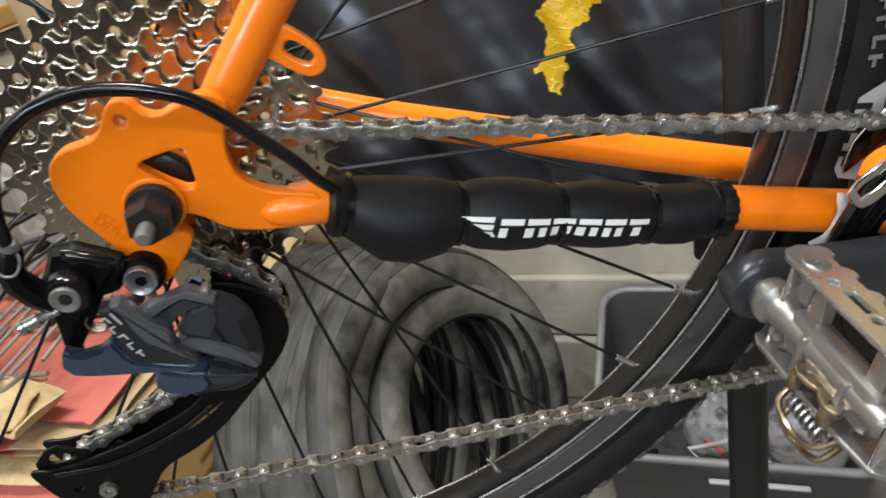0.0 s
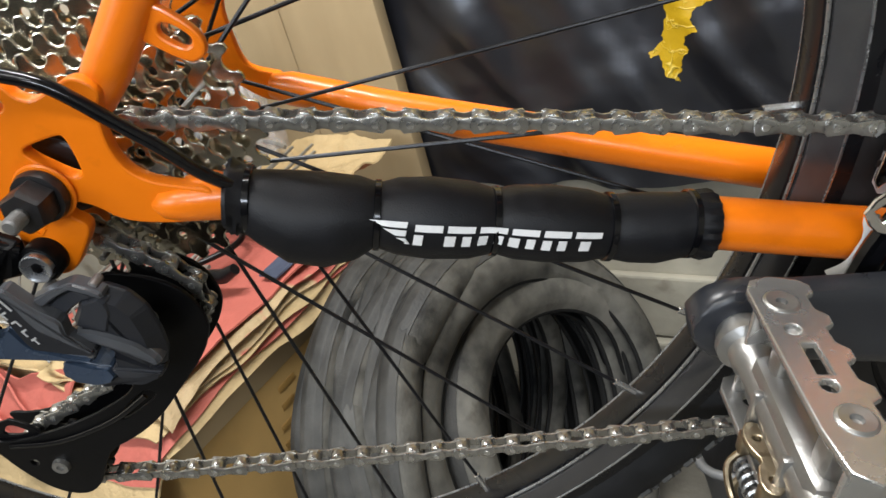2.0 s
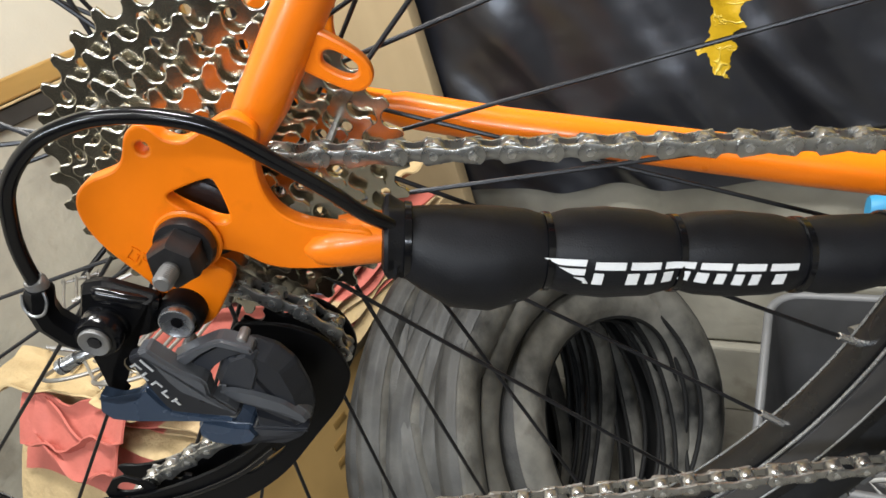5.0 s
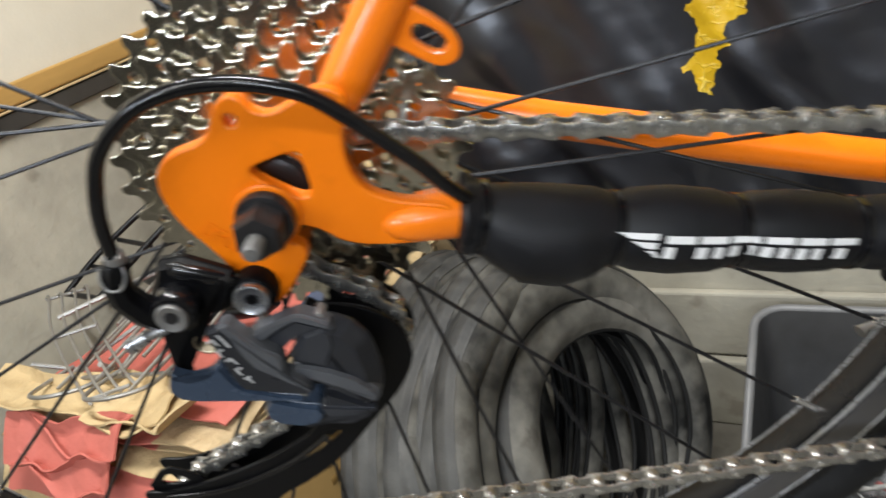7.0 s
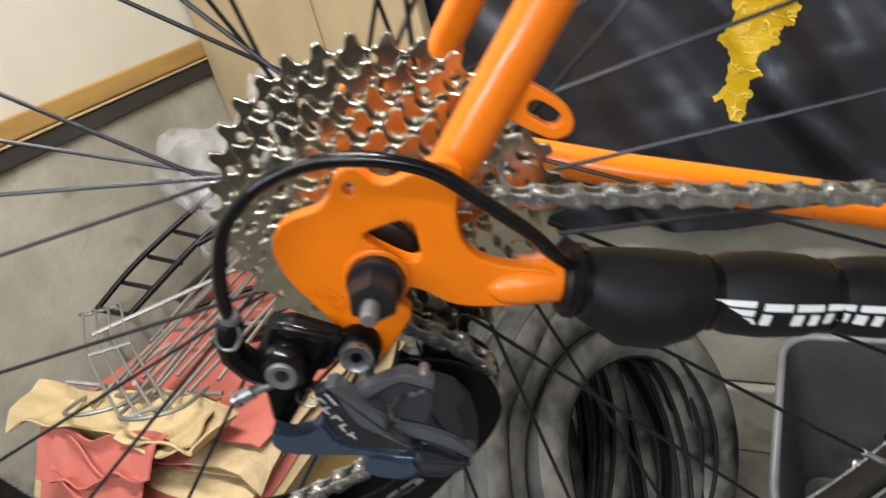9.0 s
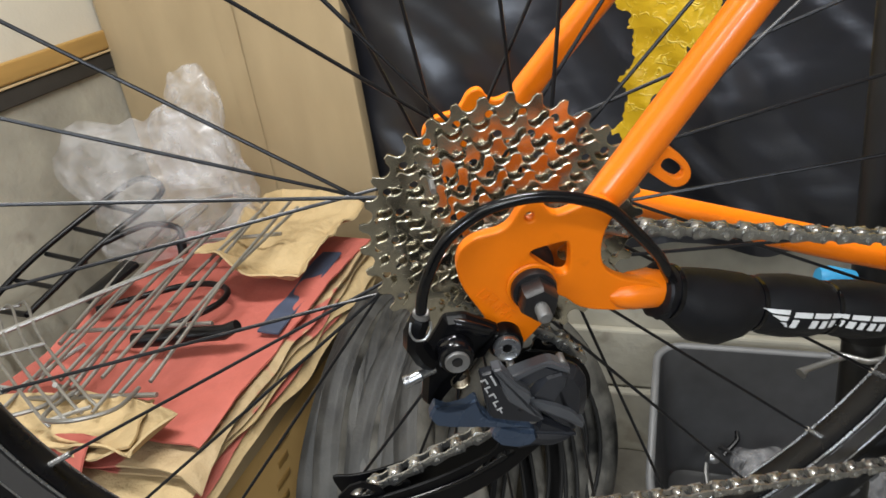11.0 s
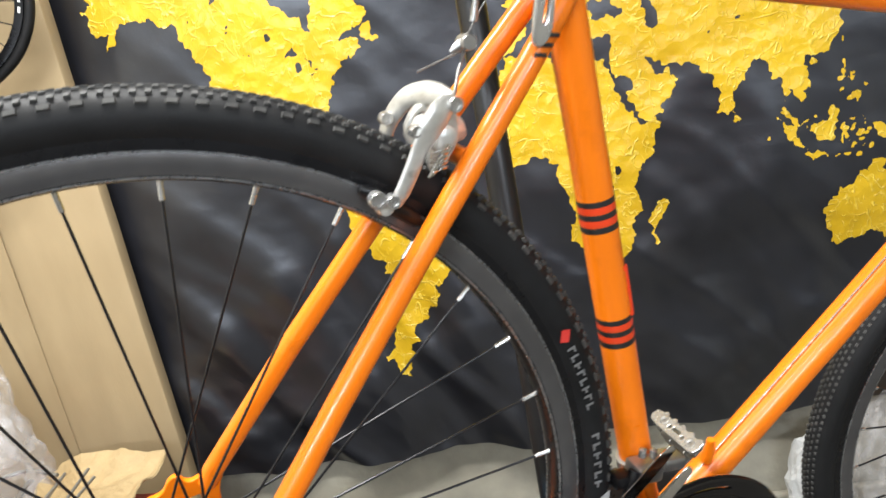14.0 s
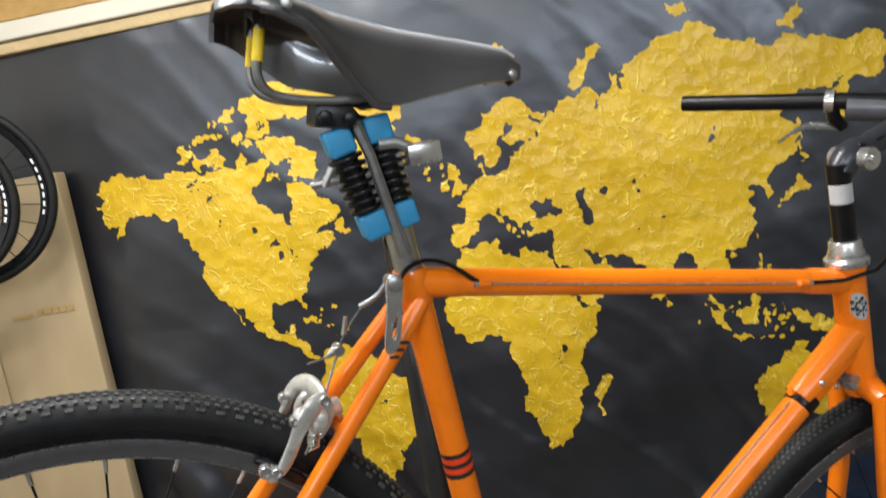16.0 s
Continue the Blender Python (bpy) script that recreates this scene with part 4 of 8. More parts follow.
def arc_slot(r0, r1, start, wide, steps=8):
    pts = [(r1 * math.cos(radians(start + wide * i / steps)), r1 * math.sin(radians(start + wide * i / steps))) for i in range(steps + 1)]
    pts += [(r0 * math.cos(radians(start + wide * (steps - i) / steps)), r0 * math.sin(radians(start + wide * (steps - i) / steps))) for i in range(steps + 1)]
    return soften(pts, 1)


me = plate("chain_guard", [circle(0, 0, 0.1030, 96), circle(0, 0, 0.0870, 96)] + [arc_slot(0.0925, 0.0945, 72 * k + 4, 38) for k in range(5)], 0.0040, "gloss_black", 0.0010, Matrix.Translation(BB + Vector((0, -0.0585, 0))))
part("chain_guard", me, "gloss_black", crankset, "glossy black chain guard ring with thin slots")
part("guard_rim", lathe(bmesh.new(), [(0.0985, -0.0600), (0.1035, -0.0615), (0.1050, -0.0590), (0.1035, -0.0560), (0.0985, -0.0565)], BB, (0, 1, 0), 96, closed=True), "gloss_black", crankset, "black rounded guard edge")
part("guard_step", lathe(bmesh.new(), [(0.0880, -0.0590), (0.0868, -0.0604), (0.0852, -0.0585), (0.0838, -0.0550), (0.0850, -0.0548)], BB, (0, 1, 0), 96, closed=True), "gloss_black", crankset, "black inner step of the guard")
web = [circle(0, 0, 0.0845, 96), circle(0, 0, 0.0400, 48)] + [arc_slot(0.0680, 0.0765, 36 * k + 10, 15, 5) for k in range(10)]
part("ring_web", plate("ring_web", web, 0.0022, "gloss_black", 0.0006, Matrix.Translation(BB + Vector((0, -0.0543, 0)))), "gloss_black", crankset, "black chainring web with slots")
for n, y, mt in ((44, -0.0525, "gloss_black"), (32, -0.0440, "steel_dark")):
    rp = 0.0127 / (2 * math.sin(math.pi / n))
    me = sprocket(n, 0, mt, inner=rp - 0.0075, holes=False)
    me.transform(Matrix.Translation(BB + Vector((0, y, 0))))
    me.name = "chainring"
    part("chainring", me, mt, crankset, "toothed steel chainring")
for k in range(4):
    a = math.radians(45 + 90 * k)
    d = Vector((math.cos(a), 0, math.sin(a)))
    bm = tube(bmesh.new(), [BB + d * 0.008 + Vector((0, -0.066, 0)), BB + d * 0.050 + Vector((0, -0.058, 0)), BB + d * 0.060 + Vector((0, -0.056, 0))], [0.011, 0.0080, 0.0065], 14, flat=0.55)
    part("spider_arm", bm, "satin_grey", crankset)
    part("ring_bolt", lathe(bmesh.new(), [(0.003, -0.0655), (0.0048, -0.0650), (0.0048, -0.060), (0.003, -0.058)], BB + d * 0.055, (0, 1, 0), 14), "alu_dull", crankset, "silver chainring bolt")


def crank(end, y0, y1, parent):
    bm = bmesh.new()
    end = Vector(end)
    st = [(0.0, 0.0250, 0.0085), (0.12, 0.0255, 0.0085), (0.5, 0.0205, 0.0078), (0.88, 0.0165, 0.0075), (1.0, 0.0168, 0.0075)]
    pts = [BB.lerp(end, s) for s, w, t in st]
    d = (end - BB).normalized()
    side = Vector((-d.z, 0, d.x))
    rings = []
    lead = [(pts[0] - d * 0.0205 * math.sin(a), 0.0205 * math.cos(a), 0.0085, y0) for a in (1.45, 1.0, 0.5)]
    tail = [(pts[-1] + d * 0.0168 * math.sin(a), 0.0168 * math.cos(a), 0.0075, y1) for a in (0.4, 0.8, 1.15, 1.48)]
    body = [(p, w, t, y0 + (y1 - y0) * s ** 0.85) for p, (s, w, t) in zip(pts, st)]
    for p, w, t, y in lead + body + tail:
        ringv = []
        for i in range(16):
            a = 2 * math.pi * i / 16
            cx, cy = math.cos(a), math.sin(a)
            ex = abs(cx) ** 0.55 * (1 if cx > 0 else -1)
            ey = abs(cy) ** 0.55 * (1 if cy > 0 else -1)
            ringv.append(bm.verts.new(p + side * w * ex + Vector((0, y + t * ey, 0))))
        rings.append(ringv)
    for a, b in zip(rings, rings[1:]):
        bridge(bm, a, b)
    bm.faces.new(rings[0])
    bm.faces.new(rings[-1])
    return part("crank_arm", bm, "satin_grey", parent, "satin dark grey crank arm")


PED = Vector((0.2525, 0, -0.0455))
crank(PED, -0.064, -0.085, crankset)
part("crank_bolt", lathe(bmesh.new(), [(0.004, -0.0770), (0.0085, -0.0765), (0.009, -0.072)], BB, (0, 1, 0), 20), "steel_dark", crankset)


def pedal(origin, side, tilt):
    """A silver cage pedal on its axle; side -1 is the drive side."""
    m = Matrix.Translation(origin) @ Matrix.Rotation(radians(tilt), 4, "Y") @ Matrix.Diagonal((1, -side, 1, 1))
    def T(bm):
        bm.transform(m)
        return bm
    bm = bmesh.new()
    lathe(bm, [(0.005, 0.004), (0.0090, 0.0035), (0.0090, -0.004), (0.0105, -0.0045), (0.0105, -0.008), (0.0075, -0.010), (0.0075, -0.016), (0.0062, -0.018), (0.0060, -0.078), (0.004, -0.080)], (0, 0, 0), (0, 1, 0), 20)
    root = part("pedal", T(bm), "alu_dull", bicycle, "silver cage pedal with a worn clip mechanism")
    pts, n = [], 5
    pts += [(-0.0075, -0.012), (-0.0060, -0.070), (-0.004, -0.084), (0.002, -0.088), (0.0095, -0.086), (0.0120, -0.080)]
    for i in range(n):
        y = -0.0760 + i * 0.0153
        pts += [(0.0118 - 0.0003 * i, y), (0.0150 - 0.0004 * i, y + 0.002), (0.0152 - 0.0004 * i, y + 0.0060), (0.0118 - 0.0003 * i, y + 0.009)]
    pts += [(0.0085, -0.0055), (0.002, -0.0040), (-0.005, -0.0065)]
    holes = [circle(0.0015, -0.018, 0.0028, 14), circle(0.0044, -0.067, 0.0034, 14), circle(0.0007, -0.031, 0.0024, 14), circle(0.0024, -0.0546, 0.0024, 14), [(0.0008, -0.0500), (0.0052, -0.0500), (0.0050, -0.0370), (0.0006, -0.0370)]]
    for zz, mat in ((0.0, "alu"), (-0.0440, "alu_dull")):
        me = plate("cage_plate", [pts] + holes, 0.0026, mat, 0.0006)
        me.transform(m @ Matrix.Translation((0, 0, 0.0270 + zz)) @ Matrix(((1, 0, 0, 0), (0, 0, 1, 0), (0, -1, 0, 0), (0, 0, 0, 1))))
        part("cage_plate", me, mat, root, "bright serrated aluminium cage plate" if zz == 0 else "")
    for y in (-0.013, -0.082):
        bm = bmesh.new()
        box(bm, (0.0025, y, 0.005), (0.013, 0.0028, 0.042), bevel=0.001)
        part("side_plate", T(bm), "alu", root)
    for x, y in ((0.0015, -0.018), (0.0044, -0.067)):
        bm = lathe(bmesh.new(), [(0.0016, 0.0272), (0.0019, 0.0287), (0.0048, 0.0291), (0.0056, 0.0286), (0.0056, 0.0272)], (x, y, 0), (0, 0, 1), 24)
        part("cage_screw", T(bm), "alu_dull", root, "countersunk cage screw")
    part("pedal_body", T(box(bmesh.new(), (0.002, -0.047, -0.001), (0.013, 0.056, 0.020), bevel=0.005)), "alu_dull", root)
    for y, w in ((-0.028, 0.009), (-0.066, 0.010)):
        part("body_post", T(box(bmesh.new(), (0.003, y, 0.0155), (0.0075, w, 0.022), bevel=0.0022)), "alu_dull", root)
    for y in (-0.0345, -0.0605):
        part("body_rib", T(box(bmesh.new(), (-0.0040, y, -0.004), (0.006, 0.0034, 0.018), bevel=0.0012)), "alu_dull", root)
    m = m @ Matrix.Translation((0.001, -0.010, -0.002))
    clip = [(-0.0040, -0.028), (-0.0040, -0.052), (-0.0085, -0.056), (-0.0120, -0.052), (-0.0108, -0.045), (-0.0084, -0.042), (-0.0108, -0.038), (-0.0118, -0.031), (-0.0085, -0.026)]
    me = plate("clip_plate", [soften(clip, 1), circle(-0.0075, -0.0335, 0.0013, 10), circle(-0.0075, -0.0495, 0.0013, 10)], 0.0022, "brass", 0.0005)
    me.transform(m @ Matrix.Translation((0, 0, -0.0050)) @ Matrix(((1, 0, 0, 0), (0, 0, 1, 0), (0, -1, 0, 0), (0, 0, 0, 1))))
    clip_plate = part("clip_plate", me, "brass", root, "worn brassy steel cleat clip")
    for y in (-0.030, -0.050):
        part("clip_jaw", T(box(bmesh.new(), (-0.0085, y, -0.010), (0.0052, 0.0046, 0.0090), bevel=0.0012)), "brass", clip_plate)
    coil = [(-0.0068 + 0.0036 * math.cos(k * 0.6), -0.030 - k * 0.000300, -0.0200 + 0.0036 * math.sin(k * 0.6)) for k in range(74)]
    part("clip_spring", T(tube(bmesh.new(), coil, 0.00085, 6)), "steel_bright", clip_plate, "coiled steel clip spring")
    part("spring_pin", T(tube(bmesh.new(), [(-0.0068, -0.0265, -0.0200), (-0.0068, -0.0560, -0.0200)], 0.0016, 10)), "steel_worn", clip_plate)
    wire = smooth_path([(-0.004, -0.027, -0.0150), (-0.0115, -0.029, -0.0225), (-0.0120, -0.041, -0.0270), (-0.0110, -0.053, -0.0235), (-0.004, -0.057, -0.0160)])
    part("clip_bar", T(tube(bmesh.new(), wire, 0.0014, 8)), "brass", clip_plate)
    lower = smooth_path([(-0.001, -0.029, -0.0220), (-0.0085, -0.031, -0.0310), (-0.0075, -0.042, -0.0345), (-0.0065, -0.053, -0.0310), (-0.001, -0.055, -0.0230)])
    part("clip_bar", T(tube(bmesh.new(), lower, 0.0014, 8)), "brass", clip_plate)
    return root


pedal(PED + Vector((0, -0.0925, 0)), -1, 0)
left = BB * 2 - PED
crank(left, 0.072, 0.085, crankset)
pedal(left + Vector((0, 0.0925, 0)), 1, -38)

# ---- rear derailleur ----
def block(name, pts, y, thick, mat, parent, label="", rounds=2, holes=(), bevel=0.0014):
    return part(name, plate(name, [soften(pts, rounds)] + [soften(list(h), 2) for h in holes], thick, mat, bevel, Matrix.Translation((0, y, 0))), mat, parent, label)


def facet(name, pts, y0, y1, mat, parent, label="", inset=0.0016, slope=0.0030, shift=(0, 0)):
    """A cast piece: its outline stands up from y0, then slopes in to a smaller flat face at y1."""
    pts = [q for i, p in enumerate(pts) for q in ((p[0] * 0.88 + pts[i - 1][0] * 0.12, p[1] * 0.88 + pts[i - 1][1] * 0.12), (p[0] * 0.88 + pts[(i + 1) % len(pts)][0] * 0.12, p[1] * 0.88 + pts[(i + 1) % len(pts)][1] * 0.12))]
    n = len(pts)
    area = sum(pts[i][0] * pts[(i + 1) % n][1] - pts[(i + 1) % n][0] * pts[i][1] for i in range(n))
    s = 1 if area > 0 else -1

    def inner(d):
        out = []
        for i, p in enumerate(pts):
            a, b = Vector(pts[i - 1]), Vector(pts[(i + 1) % n])
            t = (b - a).normalized()
            out.append((p[0] - t.y * d * s + shift[0] * (d > 0.0005), p[1] + t.x * d * s + shift[1] * (d > 0.0005)))
        return out

    b = bmesh.new()
    rings = [[b.verts.new((x, y, z)) for x, z in lp] for lp, y in ((pts, y0), (pts, y1 + slope), (inner(0.0004), y1 + slope * 0.86), (inner(inset), y1))]
    for p, q in zip(rings, rings[1:]):
        bridge(b, p, q)
    b.faces.new(rings[0])
    b.faces.new(rings[-1])
    return part(name, b, mat, parent, label, smooth=False)


HANG, KNEE = (-0.0064, -0.0265), (-0.0304, -0.0256)
bm = bmesh.new()
lathe(bm, [(0.0076, -0.0700), (0.0080, -0.0705), (0.0080, -0.0795), (0.0072, -0.0806), (0.0050, -0.0808)], (HANG[0], 0, HANG[1]), (0, 1, 0), 32)
derailleur = part("rear_derailleur", bm, "cage_black", bicycle, "black and blue-grey rear derailleur with pale print")
part("mounting_bolt", lathe(bmesh.new(), [(0.0020, -0.0815), (0.0022, -0.0822), (0.0040, -0.0824), (0.0056, -0.0834), (0.0061, -0.0832), (0.0063, -0.0800)], (HANG[0], 0, HANG[1]), (0, 1, 0), 36), "steel_bright", derailleur, "silver socket bolt with a dished face")
part("bolt_socket", lathe(bmesh.new(), [(0.0003, -0.0820), (0.0021, -0.0821), (0.0022, -0.0826), (0.0018, -0.0827)], (HANG[0], 0, HANG[1]), (0, 1, 0), 6), "cage_black", derailleur)
facet("b_knuckle", [(-0.0361, -0.0108), (-0.0275, -0.0096), (-0.0190, -0.0130), (-0.0112, -0.0163), (-0.0114, -0.0222), (-0.0150, -0.0318), (-0.0228, -0.0340), (-0.0284, -0.0404), (-0.0324, -0.0465), (-0.0365, -0.0558), (-0.0348, -0.0612), (-0.0414, -0.0587), (-0.0419, -0.0434), (-0.0430, -0.0356), (-0.0441, -0.0305), (-0.0389, -0.0186)], -0.0775, -0.0835, "cage_black", derailleur, "black knuckle casting", 0.0022, 0.0040)
part("knuckle_lug", tube(bmesh.new(), [(-0.0350, -0.0790, -0.0145), (-0.0290, -0.0825, -0.0135), (-0.0190, -0.0825, -0.0165), (-0.0120, -0.0800, -0.0200)], [0.0022, 0.0032, 0.0030, 0.0022], 14, flat=0.8), "gloss_black", derailleur, "glossy black rounded lug")
part("pivot_boss", lathe(bmesh.new(), [(0.0076, -0.0740), (0.0084, -0.0748), (0.0084, -0.0835), (0.0076, -0.0848), (0.0074, -0.0856), (0.0079, -0.0862), (0.0079, -0.0905), (0.0068, -0.0920), (0.0050, -0.0922)], (KNEE[0], 0, KNEE[1]), (0, 1, 0), 36), "gloss_black", derailleur, "glossy black ringed pivot housing")
part("pivot_bolt", lathe(bmesh.new(), [(0.0021, -0.0918), (0.0024, -0.0928), (0.0038, -0.0932), (0.0050, -0.0936), (0.0054, -0.0932), (0.0055, -0.0905)], (KNEE[0], 0, KNEE[1]), (0, 1, 0), 30), "steel_worn", derailleur, "dull silver pivot bolt")
part("bolt_socket", lathe(bmesh.new(), [(0.0003, -0.0922), (0.0022, -0.0923), (0.0024, -0.0932), (0.0020, -0.0933)], (KNEE[0], 0, KNEE[1]), (0, 1, 0), 6), "steel_dark", derailleur)
part("cable_boss", tube(bmesh.new(), [(-0.0468, -0.0850, -0.0075), (-0.0470, -0.0850, -0.0090), (-0.0488, -0.0850, -0.0150), (-0.0484, -0.0845, -0.0215), (-0.0440, -0.0830, -0.0290), (-0.0400, -0.0810, -0.0330)], [0.0044, 0.0052, 0.0054, 0.0056, 0.0058, 0.0060], 8, flat=0.9), "cage_black", derailleur, "black faceted cable stop")
part("stop_clip", tube(bmesh.new(), smooth_path([(-0.0512, -0.0880, -0.0085), (-0.0514, -0.0895, -0.0125), (-0.0490, -0.0905, -0.0155), (-0.0450, -0.0905, -0.0150), (-0.0428, -0.0895, -0.0110), (-0.0432, -0.0885, -0.0075)], 4), 0.00055, 6), "steel_bright", derailleur, "thin bright edge of the cable stop")
part("adjuster_screw", tube(bmesh.new(), [(-0.0380, -0.0830, -0.0372), (-0.0440, -0.0855, -0.0385), (-0.0442, -0.0856, -0.0386), (-0.0490, -0.0866, -0.0408), (-0.0492, -0.0866, -0.0409), (-0.0512, -0.0870, -0.0419)], [0.0020, 0.0020, 0.0026, 0.0026, 0.0031, 0.0029], 16), "steel_bright", derailleur, "silver adjuster screw")
LOWER = [(-0.0376, -0.0505), (-0.0356, -0.0519), (-0.0310, -0.0535), (-0.0243, -0.0514), (-0.0195, -0.0468), (-0.0155, -0.0550), (-0.0121, -0.0581), (-0.0007, -0.0611), (0.0083, -0.0624), (0.0081, -0.0646), (-0.0011, -0.0642), (-0.0290, -0.0636), (-0.0359, -0.0624), (-0.0396, -0.0578)]
facet("lower_arm", LOWER, -0.0870, -0.0930, "blue_grey", derailleur, "blue-grey lower link arm", 0.0009, 0.0018)
LINK = [(-0.0206, -0.0311), (-0.0151, -0.0290), (-0.0115, -0.0340), (-0.0080, -0.0400), (-0.0040, -0.0450), (0.0010, -0.0485), (0.0090, -0.0532), (0.0126, -0.0568), (0.0109, -0.0595), (0.0000, -0.0584), (-0.0115, -0.0565), (-0.0139, -0.0530), (-0.0173, -0.0423)]
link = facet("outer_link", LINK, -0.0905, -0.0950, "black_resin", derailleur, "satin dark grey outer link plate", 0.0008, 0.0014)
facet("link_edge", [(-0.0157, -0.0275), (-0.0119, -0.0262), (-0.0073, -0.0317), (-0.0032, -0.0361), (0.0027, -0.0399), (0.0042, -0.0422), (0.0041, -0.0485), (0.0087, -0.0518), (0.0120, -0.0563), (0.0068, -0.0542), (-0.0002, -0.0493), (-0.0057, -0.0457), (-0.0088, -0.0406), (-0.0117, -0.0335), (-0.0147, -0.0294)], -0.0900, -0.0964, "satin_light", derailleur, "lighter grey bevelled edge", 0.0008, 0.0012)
# five slanted pale bars and one small bar along the link plate
for i in range(5):
    LM = Matrix.Translation((-0.0181 + i * 0.0024, -0.09530, -0.0346 - i * 0.0041)) @ pose(0, 0, 0, 0, 59, 0)
    bm = bmesh.new()
    box(bm, (-0.0011, 0, 0.0), (0.0008, 0.0003, 0.0026), LM)
    box(bm, (0.0005, 0, (0.0010, -0.0010, 0.0010, -0.0010, 0.0)[i]), (0.0024, 0.0003, 0.0007), LM)
    part("mark_bar", bm, "grey_patch", link, "pale grey print bar")
bm = bmesh.new()
box(bm, (0, 0, 0), (0.0060, 0.0003, 0.0009), Matrix.Translation((-0.0141, -0.09530, -0.0338)) @ pose(0, 0, 0, 0, 60, 0))
part("mark_bar", bm, "grey_patch", link, "pale grey print bar")
# Shading put into the tones: dark recess, lighter arm top, darker front.
facet("arm_shade", [(-0.0054, -0.0373), (0.0030, -0.0324), (0.0106, -0.0291), (0.0154, -0.0313), (0.0110, -0.0350), (0.0028, -0.0413), (-0.0013, -0.0416)], -0.0860, -0.0882, "black_resin", derailleur, "triangular recess under the arm, blackened as shade", 0.0006, 0.0010)
facet("upper_arm", [(-0.0082, -0.0351), (0.0007, -0.0303), (0.0096, -0.0264), (0.0120, -0.0263), (0.0168, -0.0282), (0.0209, -0.0305), (0.0212, -0.0329), (0.0183, -0.0322), (0.0112, -0.0297), (0.0093, -0.0293), (0.0032, -0.0328), (-0.0041, -0.0384)], -0.0860, -0.0925, "satin_light", derailleur, "top of the upper arm, coloured lighter as lit", 0.0007, 0.0012)
facet("arm_face", [(-0.0048, -0.0394), (0.0026, -0.0336), (0.0088, -0.0299), (0.0107, -0.0303), (0.0182, -0.0332), (0.0120, -0.0358), (0.0095, -0.0372), (0.0057, -0.0401), (0.0024, -0.0438)], -0.0860, -0.0905, "satin_grey", derailleur, "front of the upper arm, coloured darker as shaded", 0.0008, 0.0016)
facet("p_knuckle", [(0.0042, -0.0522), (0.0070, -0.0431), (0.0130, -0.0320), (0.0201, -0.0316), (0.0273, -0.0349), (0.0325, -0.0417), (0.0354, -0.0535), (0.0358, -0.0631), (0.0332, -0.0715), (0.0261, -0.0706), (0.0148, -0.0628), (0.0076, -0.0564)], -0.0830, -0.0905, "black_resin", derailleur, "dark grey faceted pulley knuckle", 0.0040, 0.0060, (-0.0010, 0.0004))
# The knuckle's highlight is laid on as a lighter grey face.
facet("knuckle_highlight", [(0.0103, -0.0351), (0.0182, -0.0323), (0.0221, -0.0346), (0.0226, -0.0412), (0.0182, -0.0520), (0.0107, -0.0492), (0.0053, -0.0485), (0.0045, -0.0461), (0.0077, -0.0405)], -0.0850, -0.0913, "satin_grey", derailleur, "highlight on the knuckle, laid on as a lighter face", 0.0022, 0.0030)
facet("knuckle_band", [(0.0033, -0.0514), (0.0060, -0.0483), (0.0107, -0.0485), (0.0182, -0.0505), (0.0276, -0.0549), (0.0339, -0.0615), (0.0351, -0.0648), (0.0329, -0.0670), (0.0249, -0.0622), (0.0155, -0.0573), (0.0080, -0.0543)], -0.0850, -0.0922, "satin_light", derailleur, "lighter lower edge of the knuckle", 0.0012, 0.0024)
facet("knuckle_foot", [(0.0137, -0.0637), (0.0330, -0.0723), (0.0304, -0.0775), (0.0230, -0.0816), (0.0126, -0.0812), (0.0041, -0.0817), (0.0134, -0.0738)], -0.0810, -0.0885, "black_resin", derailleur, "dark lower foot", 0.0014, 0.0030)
facet("lower_fin", [(-0.0078, -0.0697), (-0.0052, -0.0658), (0.0059, -0.0692), (0.0120, -0.0697), (0.0139, -0.0742), (0.0110, -0.0782), (0.0046, -0.0797), (-0.0035, -0.0782), (-0.0081, -0.0741)], -0.0780, -0.0905, "blue_grey", derailleur, "blue-grey lower fin", 0.0010, 0.0024)
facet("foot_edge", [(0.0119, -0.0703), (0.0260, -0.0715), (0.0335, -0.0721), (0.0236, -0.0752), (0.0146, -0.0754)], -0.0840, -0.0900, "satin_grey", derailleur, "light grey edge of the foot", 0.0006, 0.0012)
for x, y, z in ((0.0174, -0.0900, -0.0290), (-0.0040, -0.0860, -0.0345), (0.0085, -0.0930, -0.0600)):
    part("limit_screw", lathe(bmesh.new(), [(0.0006, y - 0.0003), (0.0016, y), (0.0019, y + 0.0008), (0.0019, y + 0.006)], (x, 0, z), (0, 1, 0), 14), "steel_worn", derailleur, "small steel screw")
part("spring_coil", tube(bmesh.new(), [(-0.0255 + 0.0042 * math.cos(q * 0.55), -0.0790 - 0.00010 * q, -0.0440 + 0.0042 * math.sin(q * 0.55)) for q in range(46)], 0.0007, 6), "brass", derailleur, "brassy return spring inside the link")
